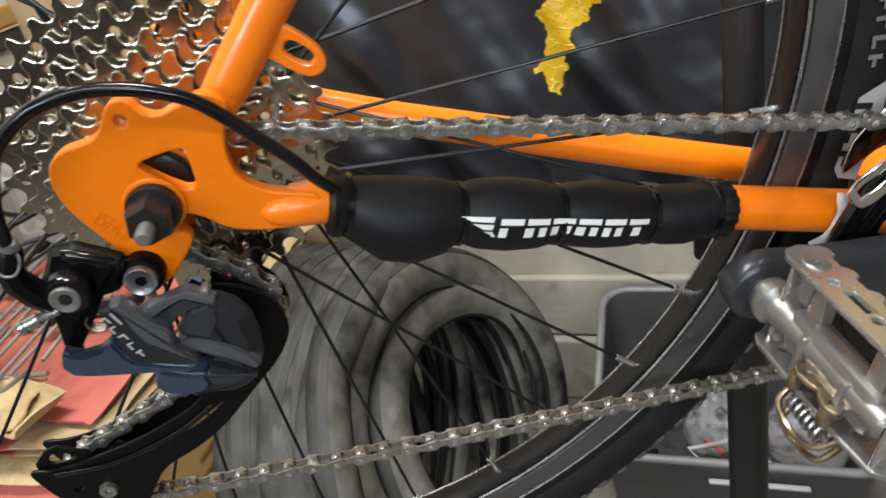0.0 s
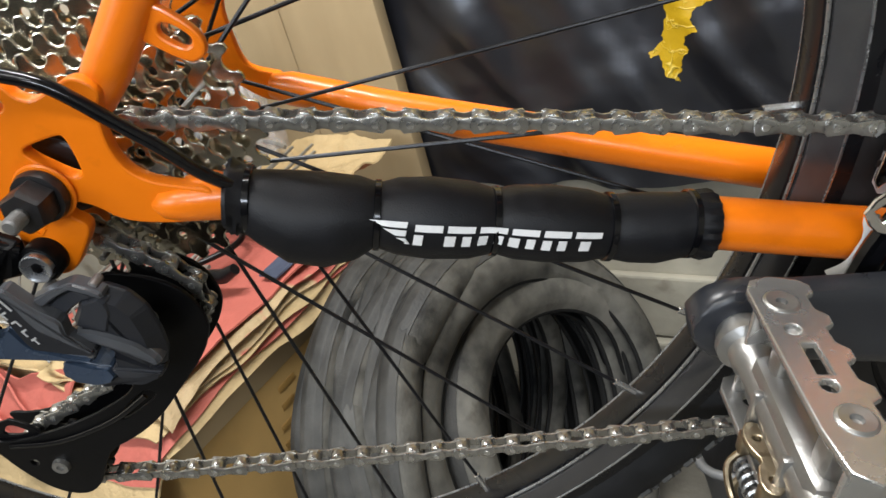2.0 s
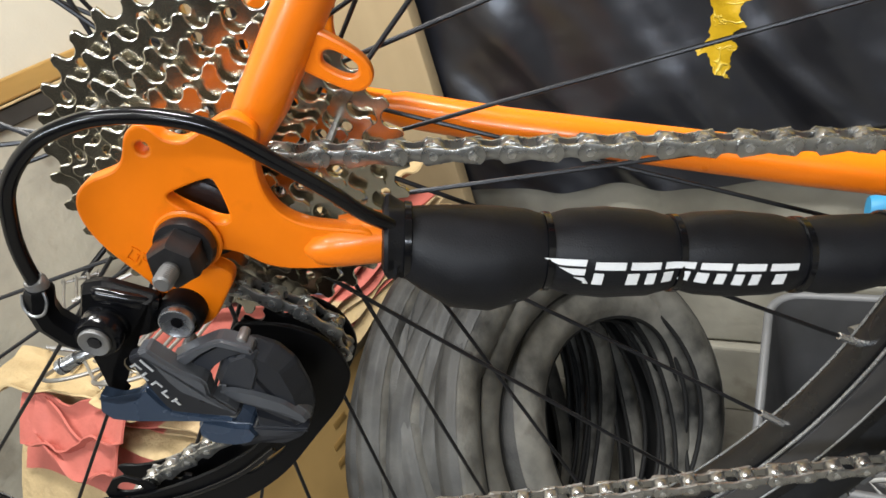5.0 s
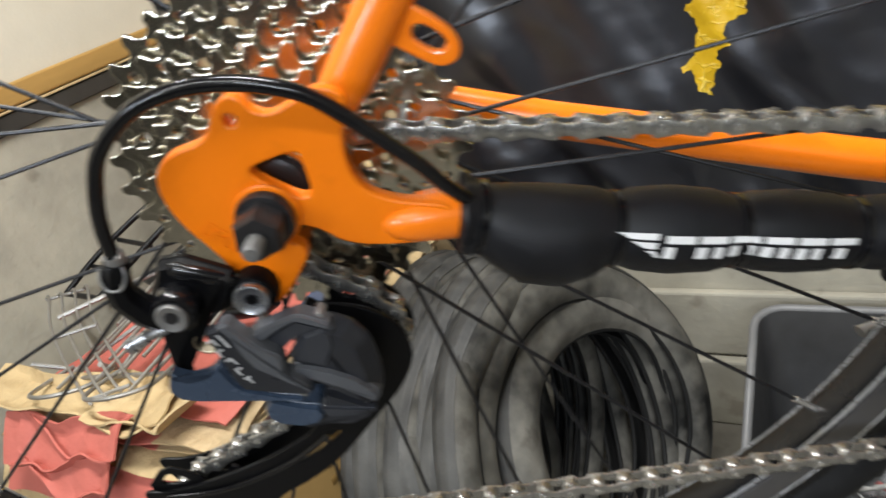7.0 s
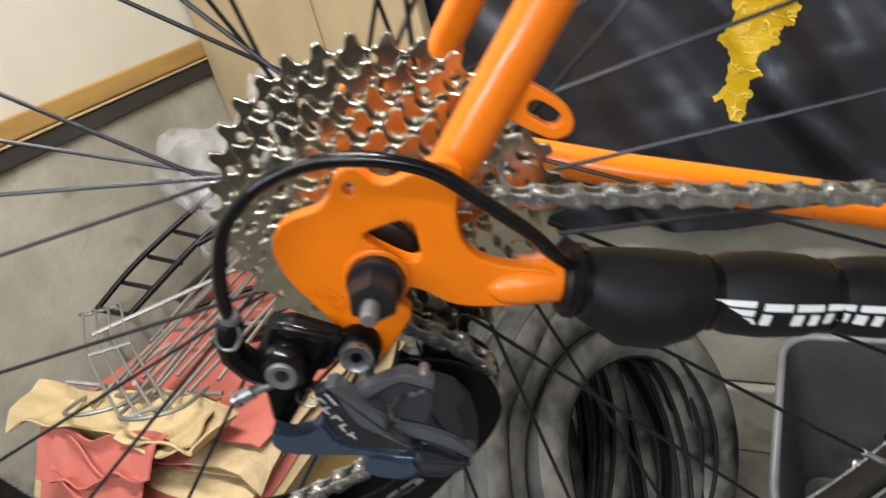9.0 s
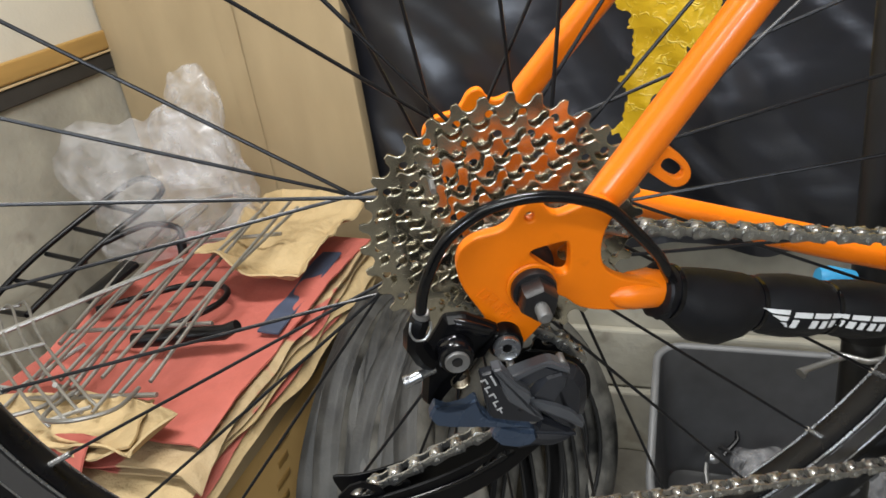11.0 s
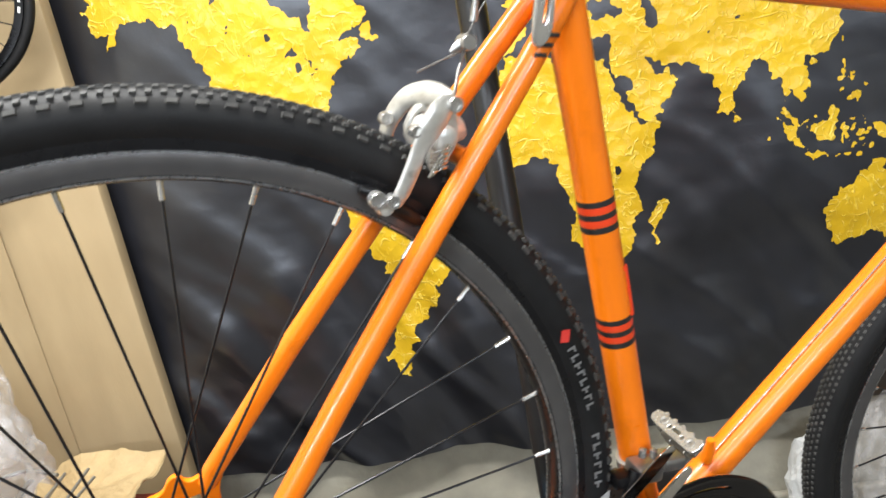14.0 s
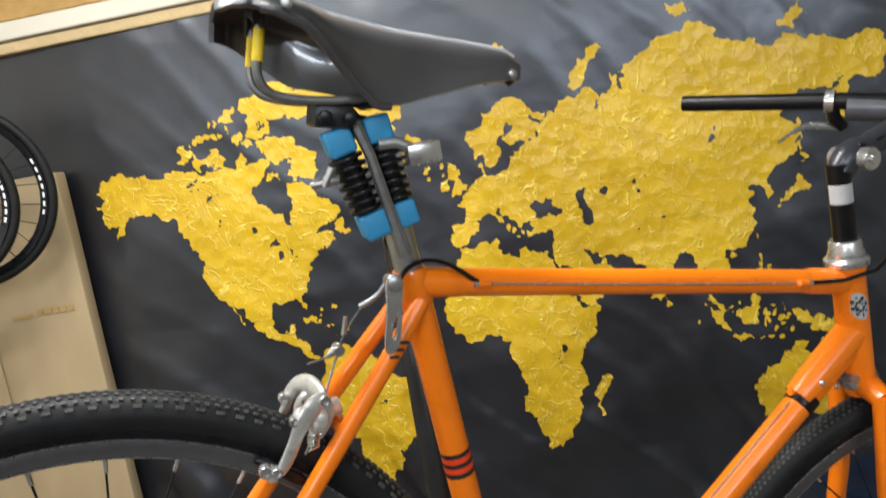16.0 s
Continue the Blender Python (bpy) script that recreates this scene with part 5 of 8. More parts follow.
cage = [(0.0040, -0.0400), (0.0146, -0.0405), (0.0261, -0.0420), (0.0365, -0.0468), (0.0425, -0.0540), (0.0456, -0.0640), (0.0450, -0.0711), (0.0396, -0.0840), (0.0271, -0.1008), (0.0120, -0.1222), (-0.0040, -0.1369), (-0.0193, -0.1463), (-0.0265, -0.1605), (-0.0322, -0.1740), (-0.0420, -0.1815), (-0.0560, -0.1790), (-0.0690, -0.1660), (-0.0805, -0.1450), (-0.0790, -0.1420), (-0.0668, -0.1428), (-0.0461, -0.1351), (-0.0253, -0.1252), (-0.0103, -0.1156), (0.0004, -0.1077), (0.0050, -0.0990), (0.0040, -0.0820), (0.0000, -0.0620)]
cage_hole = [(0.0060, -0.1060), (0.0130, -0.1050), (0.0120, -0.1100), (-0.0070, -0.1262), (-0.0090, -0.1225)]
block("cage_plate", cage, -0.0660, 0.0022, "cage_black", derailleur, "black outer cage plate", 2, [cage_hole, circle(-0.0610, -0.1570, 0.0022, 8)], 0.0005)
block("cage_plate", [(x, z) for x, z in cage[2:-3]], -0.0470, 0.0018, "cage_black", derailleur, "black inner cage plate", 2, (), 0.0004)
part("cage_rib", tube(bmesh.new(), smooth_path([(-0.0690, -0.0675, -0.1450), (-0.0420, -0.0680, -0.1400), (-0.0120, -0.0680, -0.1250), (0.0080, -0.0680, -0.1080)], 5), 0.0013, 8, flat=0.6), "gloss_black", derailleur, "raised rib pressed into the cage")
block("chain_guide", [(-0.0800, -0.1440), (-0.0689, -0.1275), (-0.0560, -0.1327), (-0.0518, -0.1388), (-0.0668, -0.1430)], -0.0640, 0.0016, "cage_black", derailleur, "black open chain guide", 1, [[(-0.0725, -0.1392), (-0.0672, -0.1318), (-0.0597, -0.1352), (-0.0580, -0.1378), (-0.0650, -0.1398)]], 0.0004)
for c in (GUIDE, TENS):
    me = sprocket(11, 0, "black", inner=0.004, holes=False, thick=0.0022)
    me.transform(Matrix.Translation((c.x, -0.0565, c.y)) @ Matrix.Diagonal((0.92, 1, 0.92, 1)))
    me.name = "jockey_wheel"
    part("jockey_wheel", me, "black", derailleur, "black toothed jockey wheel")
    part("jockey_bolt", lathe(bmesh.new(), [(0.0015, -0.0680), (0.0018, -0.0695), (0.0040, -0.0695), (0.0045, -0.0672), (0.0045, -0.0450)], (c.x, 0, c.y), (0, 1, 0), 18), "alu_dull", derailleur, "silver jockey bolt")
gear = [(-0.0468, -0.0850, -0.0080), (-0.0472, -0.0856, 0.0040), (-0.0452, -0.0865, 0.0163), (-0.0400, -0.0868, 0.0310), (-0.0275, -0.0868, 0.0436), (-0.0128, -0.0865, 0.0495), (0.0003, -0.0862, 0.0508), (0.0128, -0.0858, 0.0494), (0.0251, -0.0850, 0.0450), (0.0402, -0.0830, 0.0330), (0.0529, -0.0800, 0.0215), (0.0605, -0.0765, 0.0120), (0.0680, -0.0705, 0.0030), (0.0770, -0.0660, -0.0060)]


part("derailleur_cable", tube(bmesh.new(), smooth_path(gear), 0.0025, 14), "gloss_black", bicycle, "glossy black cable housing looping to the derailleur")
part("cable_ferrule", tube(bmesh.new(), [(-0.0468, -0.0850, -0.0085), (-0.0469, -0.0851, -0.0050), (-0.0470, -0.0853, -0.0045)], [0.0036, 0.0036, 0.0030], 14), "steel_worn", bicycle, "dull steel cable ferrule")

# ---- front derailleur ----
bm = bmesh.new()
fd = [(0.2957, -0.0101), (0.3015, -0.0197), (0.3085, -0.0217), (0.3180, -0.0120), (0.3440, 0.0200), (0.3790, 0.0600), (0.3765, 0.0675), (0.3700, 0.0668), (0.3350, 0.0290), (0.3100, 0.0040)]
me = plate("front_derailleur", [soften(fd, 1), [(0.3005, -0.0110), (0.3050, -0.0160), (0.3110, -0.0110), (0.3300, 0.0130), (0.3265, 0.0160), (0.3100, -0.0020)]], 0.0022, "chrome", 0.0008, Matrix.Translation((0, -0.0650, 0)))
front_der = part("front_derailleur", me, "chrome", bicycle, "chromed front derailleur cage")
part("cage_back", plate("cage_back", [soften(fd[2:], 1)], 0.0015, "chrome", 0.0004, Matrix.Translation((0.004, -0.0380, 0.002))), "chrome", front_der)
bm = bmesh.new()
lathe(bm, [(0.0150, -0.009), (0.0175, -0.008), (0.0175, 0.008), (0.0150, 0.009)], BB + axis * 0.092, axis, 24)
box(bm, (0.366, -0.024, 0.040), (0.026, 0.022, 0.016), bevel=0.003)
box(bm, (0.385, -0.030, 0.050), (0.022, 0.020, 0.012), bevel=0.003)
part("clamp", bm, "alu_dull", front_der, "silver clamp and linkage")
bm = bmesh.new()
tube(bm, [(0.352, -0.030, 0.045), (0.346, -0.034, 0.024), (0.356, -0.036, 0.008)], 0.0055, 12)
box(bm, (0.342, -0.026, 0.036), (0.018, 0.016, 0.012), bevel=0.003)
part("linkage", bm, "black", front_der)
for x, z in ((0.360, 0.058), (0.371, 0.056)):
    part("limit_screw", lathe(bmesh.new(), [(0.0032, 0), (0.0034, 0.007), (0.002, 0.008)], (x, -0.026, z - 0.004), (0, 0, 1), 12), "alu", front_der)
bm = tube(bmesh.new(), smooth_path([(0.300, -0.052, -0.0500), (0.306, -0.054, -0.0430), (0.3100, -0.052, -0.0340), (0.3120, -0.046, -0.0240)]), 0.0030, 10, flat=0.35)
part("cable_tie", bm, "white_bag", bicycle, "pale plastic cable tie on the chainstay")

# ---- rear brake ----
arch = smooth_path([(0.1655, -0.034, 0.3375), (0.1635, -0.026, 0.3420), (0.1600, -0.012, 0.3440), (0.1556, 0.002, 0.3425), (0.1502, 0.012, 0.3382), (0.1452, 0.020, 0.3283), (0.1429, 0.026, 0.3181), (0.1419, 0.028, 0.3090)], 5)
n = len(arch)
bm = tube(bmesh.new(), arch, [float(np.interp(i / (n - 1), (0, 0.12, 0.35, 0.7, 0.93, 1), (0.0048, 0.0072, 0.0084, 0.0076, 0.0066, 0.0036))) for i in range(n)], 18, flat=0.55, up=(0.3, -0.6, 1))
brake = part("rear_brake", bm, "cast_alu", bicycle, "silver aluminium caliper rear brake")
near = smooth_path([(0.1660, -0.0335, 0.3400), (0.1609, -0.034, 0.3391), (0.1552, -0.036, 0.3339), (0.1493, -0.037, 0.3250), (0.1444, -0.037, 0.3140), (0.1403, -0.036, 0.3009), (0.1361, -0.035, 0.2888), (0.1310, -0.034, 0.2770)])
n = len(near)
part("brake_arm", tube(bmesh.new(), near, [float(np.interp(i / (n - 1), (0, 0.1, 0.30, 0.45, 0.6, 0.9, 1), (0.0040, 0.0074, 0.0100, 0.0092, 0.0066, 0.0062, 0.0040))) for i in range(n)], 18, flat=0.5, up=(1, 0, 0.4)), "cast_alu", brake, "tapered cast caliper arm")
part("arm_boss", lathe(bmesh.new(), [(0.0030, -0.0405), (0.0064, -0.0400), (0.0072, -0.0385), (0.0076, -0.0300), (0.0060, -0.0280)], (0.1475, 0, 0.3260), (0, 1, 0), 24), "cast_alu", brake, "round pivot boss")
for a, b_ in (((0.1600, -0.0405, 0.3170), (0.1500, -0.0400, 0.2960)), ((0.1625, -0.0385, 0.3160), (0.1530, -0.0380, 0.2970)), ((0.1648, -0.0365, 0.3150), (0.1560, -0.0360, 0.2990))):
    part("tension_rod", tube(bmesh.new(), [a, b_], 0.0012, 8), "chrome", brake, "thin steel spring rod")
far = smooth_path([(0.1440, 0.0265, 0.3190), (0.1400, 0.0310, 0.3050), (0.1345, 0.0340, 0.2900), (0.1300, 0.0345, 0.2770)], 4)
part("brake_arm", tube(bmesh.new(), far, 0.0062, 14, flat=0.6), "cast_alu", brake, "tapered cast caliper arm")
inner = [(0.1490, 0.3340), (0.1590, 0.3400), (0.1670, 0.3320), (0.1650, 0.3120), (0.1500, 0.3080), (0.1440, 0.3200)]
part("inner_plate", plate("inner_plate", [soften(inner, 1), circle(0.1560, 0.3270, 0.0045, 14)], 0.0080, "cast_alu", 0.0018, Matrix.Translation((0, -0.0020, 0))), "cast_alu", brake, "cast inner bracket with a round hole")
back = [(0.1640, 0.3383), (0.1700, 0.3392), (0.1768, 0.3310), (0.1786, 0.3185), (0.1735, 0.3056), (0.1660, 0.2960), (0.1578, 0.2955), (0.1560, 0.3154)]
part("back_plate", plate("back_plate", [soften(back, 1)], 0.0060, "cast_alu", 0.0015, Matrix.Translation((0, -0.0150, 0))), "cast_alu", brake, "pale cast backing plate")
bm = bmesh.new()
lathe(bm, [(0.0075, -0.010), (0.0085, -0.009), (0.0085, 0.022), (0.0070, 0.024)], (0.1640, 0, 0.3140), (0.55, 0.0, 0.2), 20)
box(bm, (0.164, -0.006, 0.318), (0.014, 0.050, 0.016), bevel=0.004)
part("brake_bridge", bm, "cast_alu", brake)
bm = bmesh.new()
for i in range(5):
    lathe(bm, [(0.0055, 0), (0.0062, 0.0006), (0.0055, 0.0012)], (0.1565, -0.0375 - 0.0 * i, 0.3130 - i * 0.0030), (0.35, -0.2, -1), 16)
part("return_spring", bm, "chrome", brake, "coiled steel return spring")
for p, r in (((0.1648, -0.0405, 0.3405), 0.0050), ((0.1386, 0.0140, 0.3245), 0.0046), ((0.1400, -0.0420, 0.3241), 0.0040), ((0.1282, -0.0410, 0.2808), 0.0046), ((0.1190, -0.0385, 0.2811), 0.0056)):
    part("brake_bolt", lathe(bmesh.new(), [(r * 0.5, 0.0015), (r * 0.55, 0), (r * 0.9, 0), (r, 0.0010), (r, 0.008)], p, (0, 1, 0), 16), "alu", brake, "silver bolt")
for s in (-1, 1):
    bm = tube(bmesh.new(), [(0.1120, 0.0185 * s, 0.2850), (0.1180, 0.0185 * s, 0.2830), (0.1500, 0.0185 * s, 0.2640), (0.1540, 0.0185 * s, 0.2610)], [0.003, 0.0052, 0.0052, 0.003], 12)
    part("brake_shoe", bm, "black", brake, "black brake block")
    bm = tube(bmesh.new(), [(0.1240, 0.0230 * s, 0.2770), (0.1245, 0.0300 * s, 0.2765), (0.1250, 0.0360 * s, 0.2760)], [0.0050, 0.0062, 0.0050], 12)
    part("shoe_holder", bm, "cast_alu", brake)
bm = bmesh.new()
tube(bm, smooth_path([(0.1655, -0.032, 0.3400), (0.1730, -0.020, 0.3590), (0.1785, -0.014, 0.3720)]), 0.0011, 8)
tube(bm, [(0.1785, -0.012, 0.3720), (0.1580, 0.014, 0.3560)], 0.0008, 6)
tube(bm, smooth_path([(0.1800, -0.012, 0.3800), (0.1900, -0.011, 0.4000), (0.2000, -0.012, 0.4160)], 4), 0.0007, 6)
part("straddle_wire", bm, "steel_worn", brake, "steel straddle wire")
bm = bmesh.new()
tube(bm, [(0.1690, -0.014, 0.3700), (0.1720, -0.015, 0.3730), (0.1790, -0.015, 0.3790), (0.1810, -0.014, 0.3820)], [0.0014, 0.0030, 0.0034, 0.0018], 12, flat=0.6)
lathe(bm, [(0.0045, -0.021), (0.005, -0.020), (0.005, -0.008), (0.0045, -0.007)], (0.1790, 0, 0.3770), (0, 1, 0), 16)
tube(bm, [(0.1840, -0.012, 0.3900), (0.1845, -0.012, 0.4050)], [0.0024, 0.0018], 10)
part("yoke", bm, "alu_dull", brake, "small grey cable yoke")
bm = bmesh.new()
tube(bm, smooth_path([(0.1960, -0.012, 0.4140), (0.2040, -0.013, 0.4180), (0.2120, -0.016, 0.4260), (0.2185, -0.018, 0.4380)], 4), 0.0024, 12, flat=0.6)
part("cable_hanger", bm, "alu_dull", bicycle, "grey cable hanger on the seat bolt")
# seat bolt lever
lever = soften([(0.2115, 0.4430), (0.2190, 0.4480), (0.2275, 0.4430), (0.2285, 0.4200), (0.2290, 0.3920), (0.2275, 0.3830), (0.2225, 0.3765), (0.2165, 0.3775), (0.2145, 0.3860), (0.2150, 0.4150)], 1)
slot = soften([(0.2225, 0.4100), (0.2245, 0.4090), (0.2240, 0.3930), (0.2215, 0.3900), (0.2212, 0.3960)], 1)
part("seat_lever", plate("seat_lever", [lever, slot], 0.0042, "alu", 0.0012, Matrix.Translation((0, -0.0330, 0))), "alu", bicycle, "silver quick-release seat lever")
part("seat_bolt", lathe(bmesh.new(), [(0.004, -0.0385), (0.0066, -0.0375), (0.0070, -0.0360), (0.0070, -0.0300), (0.0055, -0.0290), (0.0055, -0.0160)], (0.2200, 0, 0.4385), (0, 1, 0), 20), "alu_dull", bicycle, "silver seat bolt")

# ---- seatpost with blue elastomer springs ----
SP = lambda d: SEAT_TOP + axis * d
seatpost = part("seatpost", tube(bmesh.new(), [SP(-0.03), SP(0.05), SP(0.0505)], [0.0125, 0.0125, 0.011], 24), "alu_dull", bicycle, "sprung seatpost with blue elastomers and black ribs")
bm = bmesh.new()
tube(bm, [(0.2350, -0.013, 0.4600), (0.2200, -0.014, 0.4940), (0.1990, -0.014, 0.5430), (0.1850, -0.010, 0.5700)], [0.0085, 0.0065, 0.0060, 0.0070], 8, flat=0.8)
part("link_bar", bm, "steel_worn", seatpost, "dark metal link bar")
for lo, hi in (((0.2079, 0, 0.4850), (0.1736, 0, 0.5530)), ((0.2327, 0, 0.4953), (0.2050, 0, 0.5664))):
    lo, hi = Vector(lo), Vector(hi)
    ax = (hi - lo).normalized()
    for i in range(7):
        c = lo.lerp(hi, 0.20 + 0.10 * i)
        part("rib", lathe(bmesh.new(), [(0.0100, -0.0030), (0.0150, -0.0016), (0.0155, 0.0), (0.0150, 0.0016), (0.0100, 0.0030)], c, ax, 20), "black", seatpost, "black rubber rib")
    part("spring_core", tube(bmesh.new(), [lo, hi], 0.0104, 16), "black", seatpost)
    for p in (lo, hi):
        bm = bmesh.new()
        box(bm, (0, 0, 0), (0.0230, 0.030, 0.0225), Matrix.Translation(p) @ Matrix.Rotation(math.atan2(ax.x, ax.z), 4, "Y"), 0.003, 3)
        part("elastomer", bm, "cyan", seatpost, "bright blue elastomer block")
bm = bmesh.new()
box(bm, (0.166, 0, 0.574), (0.034, 0.040, 0.020), bevel=0.004)
tube(bm, [SP(0.128), (0.185, 0, 0.568), (0.168, 0, 0.584)], [0.011, 0.011, 0.012], 12)
part("saddle_clamp", bm, "steel_dark", seatpost, "dark saddle clamp")
for x in (0.158, 0.178):
    part("clamp_bolt", lathe(bmesh.new(), [(0.0030, -0.0265), (0.0048, -0.0260), (0.0055, -0.0250), (0.0055, 0.024)], (x, 0, 0.5725), (0, 1, 0), 16), "black", seatpost)
bm = bmesh.new()
box(bm, (0.2440, -0.012, 0.5480), (0.030, 0.022, 0.0175), Matrix(), 0.0015)
bracket = part("light_bracket", bm, "alu", seatpost, "silver metal bracket")
bracket.matrix_local = Matrix.Translation((0.2410, 0, 0.5485)) @ Matrix.Rotation(radians(-14), 4, "Y") @ Matrix.Translation((-0.2410, 0, -0.5485))
bm = tube(bmesh.new(), [(0.205, -0.014, 0.553), (0.22, -0.014, 0.556), (0.234, -0.014, 0.552)], 0.005, 10, flat=0.6)
part("bracket_arm", bm, "alu_dull", seatpost)
bm = bmesh.new()
tube(bm, [(0.150, -0.014, 0.516), (0.161, -0.016, 0.520), (0.172, -0.014, 0.522)], [0.003, 0.0045, 0.004], 10)
tube(bm, [(0.160, -0.018, 0.516), (0.166, -0.018, 0.532)], 0.0032, 10)
part("clip", bm, "alu_dull", seatpost, "small grey metal clip")

# ---- saddle ----
ST = [(0.070, 0.048, 0.650, 0.010), (0.078, 0.066, 0.6560, 0.013), (0.092, 0.073, 0.6590, 0.015), (0.112, 0.074, 0.6585, 0.017), (0.135, 0.068, 0.6560, 0.022), (0.155, 0.057, 0.6535, 0.036), (0.178, 0.045, 0.6510, 0.054), (0.200, 0.037, 0.6485, 0.066), (0.220, 0.0305, 0.6470, 0.060), (0.245, 0.0255, 0.6460, 0.050), (0.290, 0.0205, 0.6445, 0.034), (0.318, 0.0175, 0.6425, 0.026), (0.332, 0.0120, 0.6360, 0.018)]
bm = bmesh.new()
rows = []
for x in np.linspace(0.070, 0.332, 45):
    w, z, d = (float(np.interp(x, [q[0] for q in ST], [q[k] for q in ST])) for k in (1, 2, 3))
    dome = min(0.020, 0.5 * d)
    row = []
    for j in range(33):
        t = -1 + 2 * j / 32
        u = abs(t)
        deep = d if t < 0 else max(d, min(0.056, 0.5 * (x - 0.068) + 0.020, 0.056 - 0.6 * (x - 0.19)))
        if u < 0.5:
            y, drop = w * 0.93 * math.sin(u * math.pi), dome * (1 - math.cos(u * math.pi))
        else:
            v = (u - 0.5) / 0.5
            edge = dome
            y, drop = w * (0.93 + 0.07 * math.sin(v * math.pi / 2) - 0.07 * math.sin(v * math.pi) * min(1.0, d / 0.05)), edge + (deep - edge) * v ** 1.15
        row.append(bm.verts.new((x, math.copysign(y, t), z - drop)))
    rows.append(row)
for a, b in zip(rows, rows[1:]):
    for j in range(32):
        bm.faces.new((a[j], a[j + 1], b[j + 1], b[j]))
bmesh.ops.recalc_face_normals(bm, faces=bm.faces)
thicken(bm, 0.0045)
saddle = part("saddle", bm, "leather", bicycle, "worn black leather saddle with steel rivets")
ridge, lip = [], []
for x in np.linspace(0.078, 0.328, 24):
    w, z, d = (float(np.interp(x, [q[0] for q in ST], [q[k] for q in ST])) for k in (1, 2, 3))
    dome = min(0.020, 0.5 * d)
    a = math.atan(0.106 * w / dome)
    ridge.append((x, -0.93 * w * math.sin(a), z - dome * (1 - math.cos(a)) + 0.0008))
    if 0.09 < x < 0.215:
        lip.append((x, -w + 0.002, z - d))
part("rolled_lip", tube(bmesh.new(), smooth_path(lip, 3), 0.0036, 10), "leather", saddle, "rolled lower lip of the leather")
# Pale tube drawn where the saddle's crest would mirror the lamps.
bm = tube(bmesh.new(), ridge, 0.0021, 8)
part("leather_edge", bm, "ridge_glint", saddle, "lamp reflection along the saddle ridge, built as a pale line")
for p in ((0.322, -0.0175, 0.622), (0.118, -0.0725, 0.648), (0.090, -0.0715, 0.652)):
    part("rivet", lathe(bmesh.new(), [(0.0022, -0.0016), (0.0040, -0.0010), (0.0046, 0.002)], p, (0, 1, 0), 14), "alu_dull", saddle, "steel rivet")
for s in (-1, 1):
    rail = smooth_path([(0.104, 0.030 * s, 0.650), (0.1035, 0.030 * s, 0.628), (0.1025, 0.029 * s, 0.606), (0.1080, 0.027 * s, 0.5915), (0.124, 0.024 * s, 0.5850), (0.165, 0.022 * s, 0.5860), (0.220, 0.018 * s, 0.598), (0.300, 0.010 * s, 0.622)])
    part("rail", tube(bmesh.new(), rail, 0.0037, 12), "steel_worn", saddle, "steel saddle rail")
    part("rail_sleeve", tube(bmesh.new(), [(0.1036, 0.030 * s, 0.634), (0.1028, 0.0293 * s, 0.610)], 0.0043, 12), "yellow", saddle, "yellow sleeve on the rail")
bm = bmesh.new()
tube(bm, [(0.100, -0.045, 0.640), (0.097, 0.0, 0.652), (0.100, 0.045, 0.640)], 0.006, 10, flat=0.5)
part("rear_plate", bm, "steel_dark", saddle)
part("nose_piece", tube(bmesh.new(), [(0.300, 0.0, 0.618), (0.318, 0.0, 0.626), (0.330, 0, 0.618)], [0.007, 0.008, 0.006], 10), "steel_dark", saddle)

# ---- stem, bar, headset, fork ----
part("headset", lathe(bmesh.new(), [(0.0150, -0.004), (0.0235, 0.0), (0.0240, 0.006), (0.0215, 0.009), (0.0190, 0.010), (0.0195, 0.014), (0.0175, 0.018), (0.0175, 0.026), (0.0160, 0.028), (0.012, 0.0285)], HEAD(0.455), HEAD(1) - HEAD(0), 32), "alu", bicycle, "silver headset cup and locknut")
part("headset", lathe(bmesh.new(), [(0.0185, 0.0), (0.0220, -0.001), (0.0225, -0.007), (0.020, -0.012)], HEAD(0.322), HEAD(1) - HEAD(0), 32), "alu", bicycle, "silver lower headset cup")
stem = part("stem", tube(bmesh.new(), smooth_path([HEAD(0.478), HEAD(0.500), HEAD(0.545), HEAD(0.566)]), 0.0125, 20), "black", bicycle, "black adjustable stem")
bm = tube(bmesh.new(), smooth_path([(0.736, 0, 0.556), (0.742, 0, 0.572), (0.765, 0, 0.585), (0.815, 0, 0.612), (0.880, 0, 0.640)]), [0.0145] * 6 + [0.0150] * 6 + [0.0125] * 13, 16, flat=1.1)
part("stem_arm", bm, "satin_grey", stem, "dark grey stem arm")
part("stem_bolt", lathe(bmesh.new(), [(0.004, -0.0275), (0.0050, -0.0250), (0.0110, -0.0255), (0.0125, -0.0240), (0.0125, 0.024)], (0.7520, 0, 0.5730), (0, 1, 0), 28), "alu", stem, "large silver stem bolt")
bm = lathe(bmesh.new(), [(0.01255, -0.011), (0.0130, -0.0105), (0.0130, 0.0105), (0.01255, 0.011)], HEAD(0.534), HEAD(1) - HEAD(0), 24, cap=False)
bmesh.ops.delete(bm, geom=[v for v in bm.verts if v.co.y > 0.004 or v.co.x > HEAD(v.co.z).x + 0.0085], context="VERTS")
part("stem_label", bm, "grey_patch", stem, "grey label patch")
# Solid black pieces stand in for the shade inside the stem's openings.
part("slot_shade", tube(bmesh.new(), [(0.7440, -0.0095, 0.5815), (0.7480, -0.0115, 0.5850), (0.7530, -0.0120, 0.5875)], [0.0030, 0.0046, 0.0030], 12, flat=0.6), "black", stem, "black piece painting the shade of an oval stem opening")
